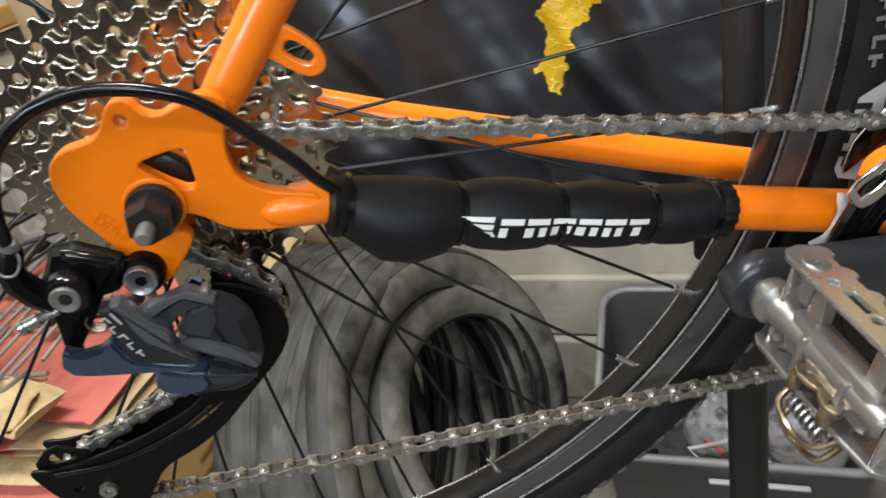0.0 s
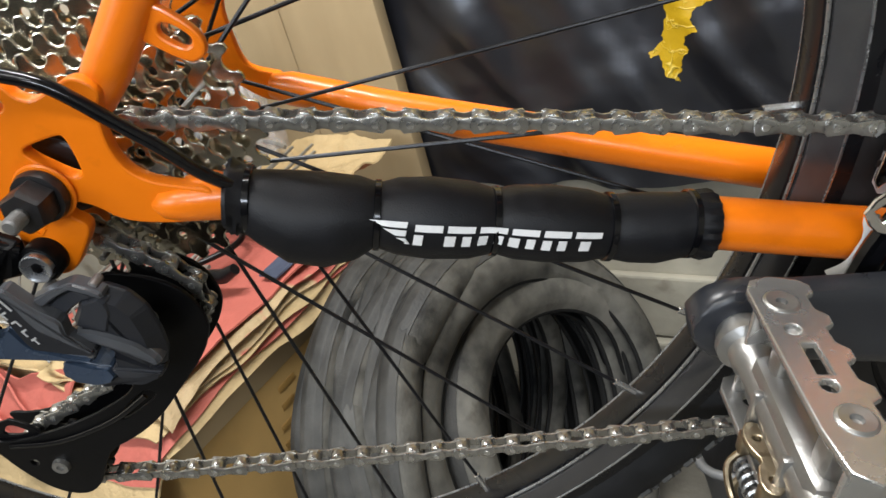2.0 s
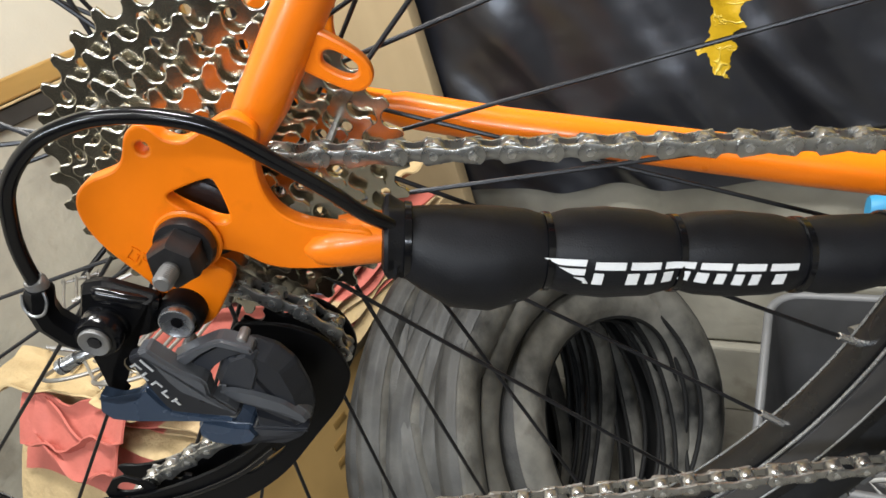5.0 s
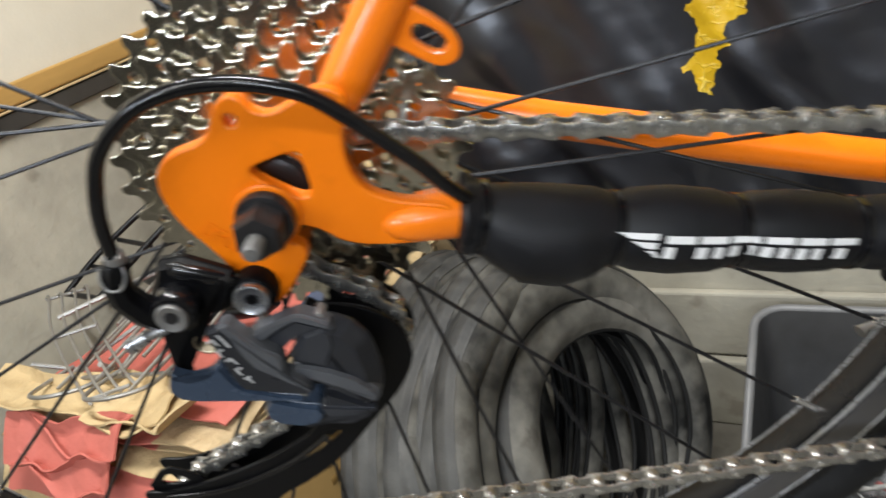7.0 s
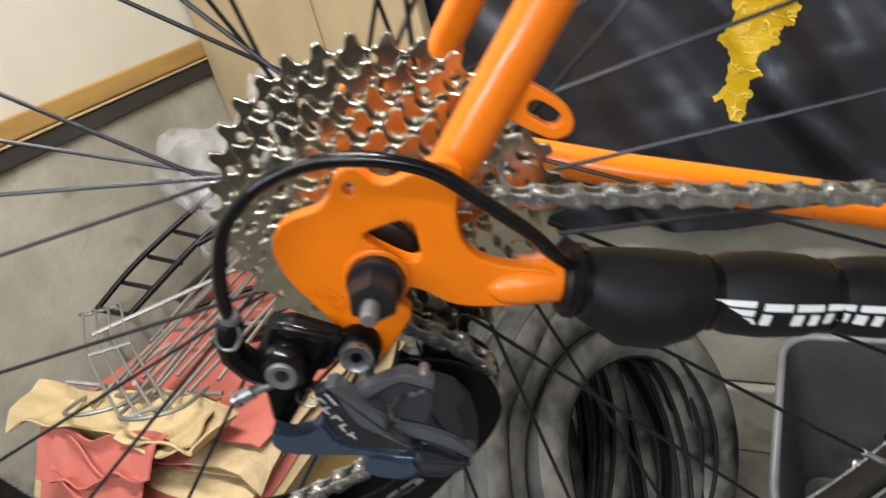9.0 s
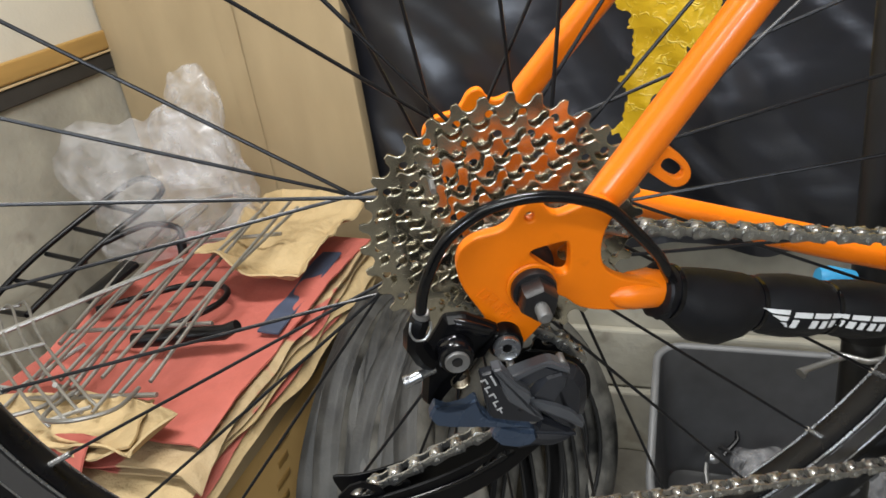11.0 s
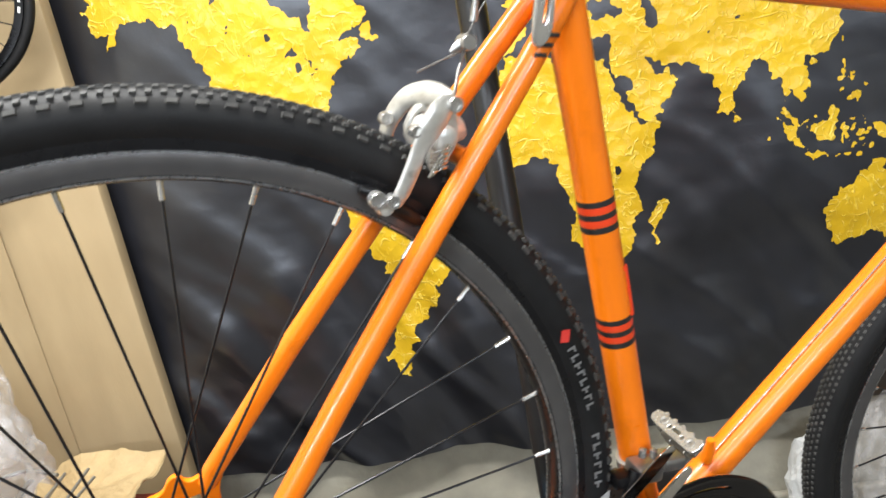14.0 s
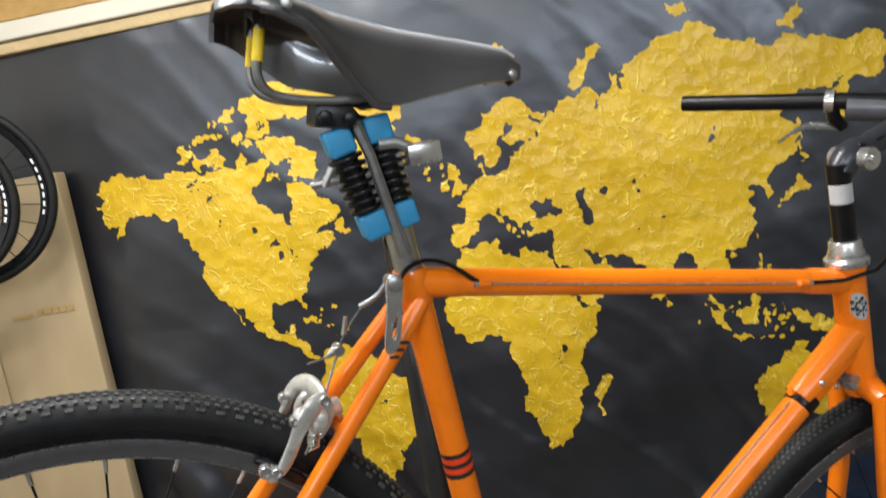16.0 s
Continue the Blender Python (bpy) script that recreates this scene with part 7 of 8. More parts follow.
def on_map(lon, lat):
    mil = math.degrees(1.25 * math.log(math.tan(radians(45 + 0.4 * lat))))
    x = 0.310 + 0.0048 * lon
    east = min(1.0, max(0.0, (x + 0.05) / 0.3))
    south = min(1.0, max(0.0, -lat / 25)) * (1 if lon < -30 else 0)
    x += 0.012 * south - 0.012 * min(1.0, max(0.0, (-100 - lon) / 60))
    return x, 1.137 + 0.003 * east - 0.012 * south + (0.0062 + 0.0002 * east) * (mil - 0.14 * max(0.0, mil - 66)) + 0.012 * min(1.0, max(0.0, (x - 0.55) / 0.2))


rng = random.Random(11)


def coast(pts, rounds, amp):
    """Frays a coarse outline into a ragged coast."""
    pts = [on_map(*p) for p in pts]
    for k in range(rounds):
        out = []
        for i, p in enumerate(pts):
            q = pts[(i + 1) % len(pts)]
            dx, dz = q[0] - p[0], q[1] - p[1]
            d = rng.gauss(0, amp)
            out += [p, ((p[0] + q[0]) / 2 - dz * d, (p[1] + q[1]) / 2 + dx * d)]
        pts = out
    return pts


def inside(px, pz, poly):
    hit = np.zeros(px.shape, bool)
    n = len(poly)
    for i in range(n):
        (x0, z0), (x1, z1) = poly[i], poly[(i + 1) % n]
        if z0 == z1:
            continue
        c = (z0 > pz) != (z1 > pz)
        hit ^= c & (px < (x1 - x0) * (pz - z0) / (z1 - z0) + x0)
    return hit


CELL = 0.0029
lakes = [coast(p, 2, 0.16) for p in LAKES]
for k in range(18):
    lon, lat = rng.choice([(-105, 50), (-95, 42), (-112, 60), (-85, 38), (30, 55), (60, 58), (90, 62), (100, 45), (75, 40), (20, 15), (25, -5), (-60, -8), (130, 62), (10, 48), (45, 62), (-120, 64)])
    lon, lat = lon + rng.gauss(0, 8), lat + rng.gauss(0, 5)
    a, ln = rng.uniform(-0.4, 1.2), rng.uniform(0.8, 3.2)
    dx, dz = math.cos(a) * ln, math.sin(a) * ln * 0.8
    lakes.append(coast([(lon - dx, lat - dz), (lon + 0.22, lat - 0.12), (lon + dx, lat + dz), (lon - 0.22, lat + 0.12)], 2, 0.22))


def land_mesh(name, outlines):
    """Cells of the cloth that lie inside the outlines, with the coast smoothed, just proud of the cloth."""
    xs = [p[0] for o in outlines for p in o]
    zs = [p[1] for o in outlines for p in o]
    x0, z0 = min(xs) - CELL, min(zs) - CELL
    nx, nz = int((max(xs) - x0) / CELL) + 2, int((max(zs) - z0) / CELL) + 2
    gx, gz = np.meshgrid(x0 + (np.arange(nx) + 0.5) * CELL, z0 + (np.arange(nz) + 0.5) * CELL, indexing="ij")
    mask = np.zeros(gx.shape, bool)
    for o in outlines:
        mask |= inside(gx, gz, o)
    for o in lakes:
        mask &= ~inside(gx, gz, o)
    ids, verts, faces = {}, [], []

    def vid(i, j):
        if (i, j) not in ids:
            ids[(i, j)] = len(verts)
            verts.append([x0 + i * CELL, z0 + j * CELL])
        return ids[(i, j)]

    for i, j in zip(*np.nonzero(mask)):
        faces.append((vid(i, j), vid(i + 1, j), vid(i + 1, j + 1), vid(i, j + 1)))
    count = {}
    for f in faces:
        for a, b in zip(f, f[1:] + f[:1]):
            k = (min(a, b), max(a, b))
            count[k] = count.get(k, 0) + 1
    near = {}
    for (a, b), c in count.items():
        if c == 1:
            near.setdefault(a, []).append(b)
            near.setdefault(b, []).append(a)
    for _ in range(1):
        moved = {v: [sum(verts[w][k] for w in ws) / len(ws) * 0.55 + verts[v][k] * 0.45 for k in (0, 1)] for v, ws in near.items()}
        for v, p in moved.items():
            verts[v] = p
    me = bpy.data.meshes.new(name)
    me.from_pydata([(x, cloth_y(x, z) - 0.0012, z) for x, z in verts], [], [f[::-1] for f in faces])
    me.materials.append(M["gold"])
    for p in me.polygons:
        p.use_smooth = True
    return me


for key in LAND:
    part("landmass", land_mesh("landmass", [coast(LAND[key], 4, 0.19)]), "gold", map_cloth, "crumpled yellow continent print")
for o in ISLES:
    part("island", land_mesh("island", [coast(o, 4, 0.21)]), "gold", map_cloth, "yellow island print")
bits = []
for k in range(125):
    lon, lat = rng.choice([(-95, 75), (-110, 77), (-100, 70), (-85, 76), (-88, 72), (-78, 68), (-70, 66), (-105, 73), (-90, 79), (-118, 72), (20, 38), (-10, 56), (120, 12), (125, -3), (105, 2), (-76, 22), (-62, 16), (128, -6), (-132, 55), (150, -5)])
    lon, lat, s = lon + rng.gauss(0, 5), lat + rng.gauss(0, 1.6), rng.uniform(0.5, 1.5)
    bits.append(coast([(lon - s, lat - s * 0.4), (lon + s * 0.3, lat - s * 0.6), (lon + s, lat + s * 0.2), (lon, lat + s * 0.7)], 2, 0.2))
tagged(part("islet", land_mesh("islet", bits), "gold", map_cloth, "scattered yellow islets"), kind="stuff")

# ---- repair stand behind the bicycle ----
POLE = lambda z: Vector((0.258 - 0.015 * (z - 0.96), 0.370 + 0.13 * (z - 0.96), z))
stand = thing("repair_stand", "black tubular bicycle repair stand holding the seatpost", "repair stand")
part("pole", tube(bmesh.new(), [POLE(0.78), POLE(1.505), POLE(1.52)], [0.0165, 0.0165, 0.014], 24), "pole", stand)
part("lower_pole", tube(bmesh.new(), [POLE(0.10), POLE(0.86)], 0.0195, 24), "pole", stand)
bm = bmesh.new()
lathe(bm, [(0.020, -0.030), (0.026, -0.028), (0.027, 0.0), (0.025, 0.028), (0.018, 0.032)], POLE(0.845), POLE(1) - POLE(0), 24)
box(bm, POLE(0.845) + Vector((-0.030, -0.01, 0.0)), (0.030, 0.026, 0.040), bevel=0.005)
part("collar", bm, "black", stand, "black plastic collar")
bm = tube(bmesh.new(), [POLE(0.885) + Vector((-0.018, -0.02, 0)), POLE(0.887) + Vector((-0.040, -0.028, 0.003)), POLE(0.888) + Vector((-0.050, -0.030, 0.004))], [0.010, 0.0135, 0.010], 16)
part("knob", bm, "cyan", stand, "cyan blue clamp knob")
bm = bmesh.new()
tube(bm, [POLE(0.805) + Vector((-0.020, -0.022, 0)), POLE(0.800) + Vector((-0.055, -0.040, 0.0)), POLE(0.800) + Vector((-0.06, -0.045, -0.002))], [0.0032, 0.0032, 0.006], 10)
tube(bm, [POLE(0.806) + Vector((0.02, -0.02, 0)), POLE(0.806) + Vector((0.0, -0.029, 0)), POLE(0.806) + Vector((-0.03, -0.018, 0))], 0.003, 10)
part("collar_bolt", bm, "alu_dull", stand, "silver collar bolt")
bm = bmesh.new()
box(bm, POLE(0.840) + Vector((-0.085, -0.005, 0.012)), (0.085, 0.022, 0.018), bevel=0.004)
part("handle", bm, "black", stand, "black plastic clamp handle")
for ang in (200, 320, 80):
    a = radians(ang)
    d = Vector((math.cos(a), math.sin(a), 0))
    part("leg", tube(bmesh.new(), [POLE(0.30), POLE(0.16) + d * 0.20 - Vector((0, 0, 0.06)), POLE(0.0).xyz * 0 + Vector((POLE(0).x, POLE(0).y, 0.012)) + d * 0.42], [0.012, 0.012, 0.012], 14), "pole", stand)
    part("leg_foot", lathe(bmesh.new(), [(0.013, 0), (0.016, 0.001), (0.016, 0.022), (0.013, 0.026)], Vector((POLE(0).x, POLE(0).y, 0)) + d * 0.42, (0, 0, 1), 16), "black", stand, "black rubber foot")
clamp_at = BIKE @ SP(0.028)
bm = bmesh.new()
tube(bm, [POLE(1.50), POLE(1.50).lerp(clamp_at, 0.45), POLE(1.50).lerp(clamp_at, 0.86)], [0.017, 0.0150, 0.0150], 18)
part("clamp_arm", bm, "pole", stand)
bm = bmesh.new()
box(bm, (0, 0, 0), (0.022, 0.036, 0.030), Matrix.Translation(POLE(1.50).lerp(clamp_at, 0.90)) @ pose(0, 0, 0, 0, -5, 12), 0.005)
part("clamp_jaw", bm, "black", stand, "black clamp jaw gripping the seatpost")

# ---- tall cardboard carton against the wall ----
carton = thing("tall_carton", "tall brown cardboard bicycle carton leaning on the wall", "carton")
CM = Matrix.Translation((-0.836, 0.955, 0)) @ pose(0, 0, 0, -0.3, 0, 0)
bm = bmesh.new()
box(bm, (0, 0.0175, 0.845), (0.575, 0.035, 1.69), None, 0.004)
bmesh.ops.subdivide_edges(bm, edges=[e for e in bm.edges if e.calc_length() > 0.3], cuts=16, use_grid_fill=True)
for v in bm.verts:
    v.co.y += 0.0035 * wave(v.co.x, 0, v.co.z, 4, 5) - 0.003 * math.exp(-((v.co.x + 0.02) / 0.010) ** 2)
body = part("carton_body", bm, "card", carton)
body.matrix_world = CM
bm = bmesh.new()
box(bm, (0.03, -0.0035, 0.90), (0.045, 0.0010, 1.45))
tape = part("packing_tape", bm, "card", carton, "pale brown packing tape")
tape.matrix_world = CM
bm = bmesh.new()
for i, (x, w) in enumerate(((0.175, 0.012), (0.195, 0.018), (0.215, 0.012), (0.232, 0.014), (0.25, 0.012))):
    box(bm, (x, -0.0040, 1.395), (w, 0.0008, 0.012))
box(bm, (0.13, -0.0040, 1.39), (0.05, 0.0008, 0.007))
pr_ = part("carton_print", bm, "card_dark", carton, "faint brown printed bars")
pr_.matrix_world = CM

# ---- big carton with crumpled red and brown cardboard on top ----
bm = bmesh.new()
box(bm, (-0.7275, 0.4875, 0.300), (0.435, 0.635, 0.60), None, 0.006)
carton_ = thing("carton", "large brown cardboard carton standing on the floor", "carton")
part("box_body", bm, "card_dark", carton_)
part("tape_strip", box(bmesh.new(), (-0.5085, 0.49, 0.575), (0.0016, 0.632, 0.046), None, 0.0004), "card", carton_, "pale paper tape along the top edge")
for k in range(4):
    part("faded_print", box(bmesh.new(), (-0.5090, 0.36 + 0.012 * k, 0.43 + 0.030 * k), (0.0012, 0.030 + 0.010 * (k % 2), 0.012), None, 0.0003), "wood", carton_, "faded brown print bar")


def sheet(name, x0, x1, y0, y1, z, mat, seed, label, lift=0.02, turn=0.0, nx=34, ny=34, ragged=0.02, curl=0.0):
    cx, cy = (x0 + x1) / 2, (y0 + y1) / 2

    def place(u, v):
        x, y = x0 + (x1 - x0) * u, y0 + (y1 - y0) * v
        ed = max(abs(u - 0.5), abs(v - 0.5)) * 2
        x += ragged * wave(x, y, 0, 9, seed) * ed
        y += ragged * wave(y, x, 0, 9, seed + 3) * ed
        h = lift * (wave(x, y, 0, 3.2, seed) + 0.45 * wave(x, y, 0, 8.5, seed + 5) + 0.6) + curl * max(0, ed - 0.72) * (1 + wave(x, y, 0, 4, seed + 8))
        h += lift * (0.55 * abs(wave(x, y, 0, 13, seed + 11)) + 0.25 * abs(wave(x, y, 0, 27, seed + 13)))
        c, s = math.cos(radians(turn)), math.sin(radians(turn))
        gx, gy = cx + (x - cx) * c - (y - cy) * s, cy + (x - cx) * s + (y - cy) * c
        out = max(0.0, 0.165 - gy, gx + 0.495)
        return Vector((gx, gy, z + max(h, 0.0) - 1.1 * out - 4.0 * out * out))

    bm = grid_sheet(bmesh.new(), nx, ny, place)
    thicken(bm, 0.003)
    return whole(name, bm, mat, label, "cardboard sheet", group="cardboard on the carton")


for k, (x0, x1, y0, y1, mat, turn, lab) in enumerate(((-0.945, -0.482, 0.040, 0.84, "kraft", 0, "creased pale brown cardboard sheet lying on a carton"), (-0.925, -0.488, 0.125, 0.82, "red_card", 0.6, "flattened red printed cardboard sheet in a stack"), (-0.935, -0.483, 0.156, 0.81, "kraft", -0.8, "creased pale brown cardboard sheet in a stack"), (-0.925, -0.490, 0.185, 0.82, "printed", 1.0, "red printed cardboard sheet with worn brown folds"), (-0.905, -0.488, 0.172, 0.80, "printed", 2.0, "red printed cardboard sheet with worn brown folds"), (-0.905, -0.497, 0.215, 0.80, "red_card", 1.2, "crumpled red printed cardboard sheet under wire racks"))):
    sheet("cardboard_sheet", x0, x1, y0, y1, 0.603 + 0.0105 * k + (0.005 if k == 5 else 0), mat, 1 + 4 * k, lab, 0.009 if k < 4 else 0.012, turn, ragged=0.010, curl=0.02)
sheet("cardboard_sheet", -0.69, -0.53, 0.160, 0.250, 0.682, "kraft", 14, "torn pale brown cardboard strip", 0.012, -6, 24, 16, curl=0.05)
sheet("cardboard_sheet", -0.556, -0.518, 0.46, 0.72, 0.671, "blue_card", 23, "narrow faded blue printed cardboard strip", 0.006, 4, 8, 24, 0.008, 0.01)
sheet("cardboard_sheet", -0.70, -0.520, 0.55, 0.86, 0.676, "kraft", 27, "crumpled pale brown paper corner standing up", 0.045, 0, 22, 30, curl=0.09)

for k, (x0, x1, y0, y1, z, mat, lab) in enumerate(((-0.940, -0.57, 0.160, 0.245, 0.684, "kraft", "wavy torn strip of pale brown cardboard"), (-0.87, -0.60, 0.128, 0.175, 0.668, "red_card", "crumpled strip of red printed cardboard"), (-0.83, -0.64, 0.118, 0.150, 0.658, "red_card", "crumpled strip of red printed cardboard"))):
    sheet("cardboard_strip", x0, x1, y0, y1, z, mat, 60 + 7 * k, lab, 0.018, (5, 3, -4)[k], 44, 12, 0.030, 0.05)

# ---- luggage rack of galvanised wire on the carton, black rack behind ----
rack = thing("luggage_rack", "galvanised wire luggage rack lying on red cardboard", "luggage rack")
RM = Matrix.Translation((-0.715, 0.51, 0.726)) @ pose(0, 0, 0, 5, -3, 3)
for i in range(9):
    x = -0.10 + i * 0.026
    sk = (0.010, -0.022, 0.030, 0.004, -0.030, 0.018, -0.008, 0.040, -0.012)[i]
    b = part("wire", tube(bmesh.new(), [(x, -0.30 + 0.030 * (i % 3), 0.010 + 0.006 * (i % 2)), (x + sk * 0.4, 0.0, 0.012 + 0.004 * (i % 3)), (x + 0.02 + sk, 0.23 - 0.03 * (i % 2), 0.024)], 0.0030, 8), "galv", rack)
    b.matrix_world = RM
for y in (-0.27, -0.12, 0.13):
    b = part("cross_wire", tube(bmesh.new(), [(-0.13, y, 0.0), (0.13, y + 0.01, 0.006)], 0.0036, 8), "galv", rack)
    b.matrix_world = RM
b = part("rack_loop", tube(bmesh.new(), smooth_path([(-0.13, -0.15, 0), (-0.14, 0.05, 0.01), (-0.11, 0.20, 0.03), (-0.02, 0.24, 0.04), (0.06, 0.22, 0.03)]), 0.0040, 8), "galv", rack)
b.matrix_world = RM
for s in (-1, 1):
    b = part("rack_strut", tube(bmesh.new(), [(0.02 * s - 0.06, -0.15, 0.0), (0.05 * s - 0.09, -0.24, -0.01), (0.08 * s - 0.10, -0.27, 0.03)], 0.0038, 8), "galv", rack)
    b.matrix_world = RM
for x in (-0.07, 0.05):
    bend = smooth_path([(x - 0.055, -0.25, 0.006), (x - 0.060, -0.30, 0.016), (x - 0.030, -0.335, 0.032), (x + 0.020, -0.335, 0.034), (x + 0.050, -0.30, 0.020), (x + 0.045, -0.25, 0.008)])
    b = part("rack_bend", tube(bmesh.new(), bend, 0.0032, 8), "galv", rack)
    b.matrix_world = RM
for k in range(4):
    off = 0.019 * k
    wire = smooth_path([(-0.990 + off, 0.352 + 0.6 * off, 0.752), (-0.945 + off, 0.335 + 0.6 * off, 0.768), (-0.860 + off * 0.9, 0.270 + 0.7 * off, 0.752), (-0.720 + off * 0.7, 0.196 + 0.8 * off, 0.722), (-0.690 + off * 0.7, 0.185 + 0.8 * off, 0.708)], 4)
    part("side_wire", tube(bmesh.new(), wire, 0.0023, 8), "galv", rack)
for p, q in (((-0.985, 0.350, 0.753), (-0.925, 0.385, 0.753)), ((-0.845, 0.262, 0.750), (-0.790, 0.300, 0.750)), ((-0.700, 0.188, 0.712), (-0.655, 0.225, 0.712))):
    part("cross_wire", tube(bmesh.new(), [p, q], 0.0032, 8), "galv", rack)
part("rack_strut", tube(bmesh.new(), [(-0.880, 0.300, 0.758), (-0.790, 0.405, 0.765), (-0.700, 0.520, 0.770)], 0.0042, 8), "galv", rack)
black_rack = thing("black_rack", "black tubular carrier rack leaning beside a plastic bag", "luggage rack")
pts = [(-1.095, 0.440, 0.700), (-1.050, 0.540, 0.752), (-0.970, 0.700, 0.812), (-0.930, 0.735, 0.824), (-0.880, 0.720, 0.812), (-0.872, 0.680, 0.800), (-0.918, 0.570, 0.765), (-0.985, 0.430, 0.700)]
part("rack_frame", tube(bmesh.new(), smooth_path(pts), 0.0058, 10), "black", black_rack)
part("rack_end", tube(bmesh.new(), [pts[0], pts[7]], 0.0055, 10), "black", black_rack)
for i in range(4):
    a, b_ = Vector(pts[0]).lerp(Vector(pts[2]), 0.22 + i * 0.22), Vector(pts[7]).lerp(Vector(pts[5]), 0.22 + i * 0.22)
    part("rack_bar", tube(bmesh.new(), [a, b_], 0.0048, 8), "black", black_rack)
part("rack_leg", tube(bmesh.new(), smooth_path([(-0.915, 0.575, 0.765), (-0.860, 0.630, 0.775), (-0.800, 0.640, 0.765), (-0.790, 0.625, 0.735)]), 0.0058, 10), "black", black_rack)
part("rack_foot", tube(bmesh.new(), [(-0.792, 0.628, 0.748), (-0.789, 0.622, 0.722)], [0.0085, 0.0095], 12), "black", black_rack, "black rubber foot")
part("rack_leg", tube(bmesh.new(), smooth_path([(-0.86, 0.46, 0.70), (-0.74, 0.55, 0.70), (-0.66, 0.55, 0.70), (-0.64, 0.50, 0.70), (-0.69, 0.42, 0.70)]), 0.0055, 10), "black", black_rack)
part("rack_plate", box(bmesh.new(), (0, 0, 0), (0.050, 0.105, 0.010), Matrix.Translation((-0.870, 0.515, 0.722)) @ pose(0, 0, 0, 14, -6, -22), 0.003), "black", black_rack, "black mounting plate")
lock = tube(bmesh.new(), [(-0.72, 0.385, 0.70), (-0.64, 0.41, 0.70), (-0.58, 0.425, 0.70), (-0.555, 0.43, 0.712)], [0.012, 0.013, 0.012, 0.009], 12)
whole("bicycle_lock", lock, "black", "black cable lock lying on the red cardboard", "lock")

# ---- crumpled clear bag behind ----
def crumpled(name, centre, size, mat, seed, label, cat, amp=0.35, sub=4, scale=7.0):
    bm = bmesh.new()
    bmesh.ops.create_icosphere(bm, subdivisions=sub, radius=1.0)
    for v in bm.verts:
        d = v.co.normalized()
        if mat == "film":
            k = 1 + amp * (1.1 * wave(d.x, d.y, d.z, 1.2, seed) + 0.5 * abs(wave(d.x, d.y, d.z * 0.6, 2.6, seed + 2)) + 0.16 * abs(wave(d.x, d.y, d.z * 0.5, 6.0, seed + 4)))
        else:
            k = 1 + amp * (wave(d.x, d.y, d.z, 1.6, seed) * 1.2 + abs(wave(d.x, d.y, d.z, 3.8, seed + 2)) * 0.8 + 0.35 * wave(d.x, d.y, d.z, scale, seed + 4))
        v.co = Vector((d.x * size[0], d.y * size[1], d.z * size[2])) * k
        v.co.z = max(v.co.z, -size[2] * 0.75)
    return whole(name, bm, mat, label, cat, m=Matrix.Translation(centre), smooth=mat in ("film", "black", "old_rubber", "rag"))


crumpled("plastic_bag", (-0.86, 0.70, 0.80), (0.165, 0.10, 0.13), "film", 3, "crumpled clear plastic bag on the carton", "plastic bag", 0.5, 5, 5.0)
crumpled("plastic_bag", (-0.80, 0.76, 0.895), (0.075, 0.05, 0.115), "film", 8, "pointed top of a crumpled clear plastic bag", "plastic bag", 0.45, 5, 5.0)

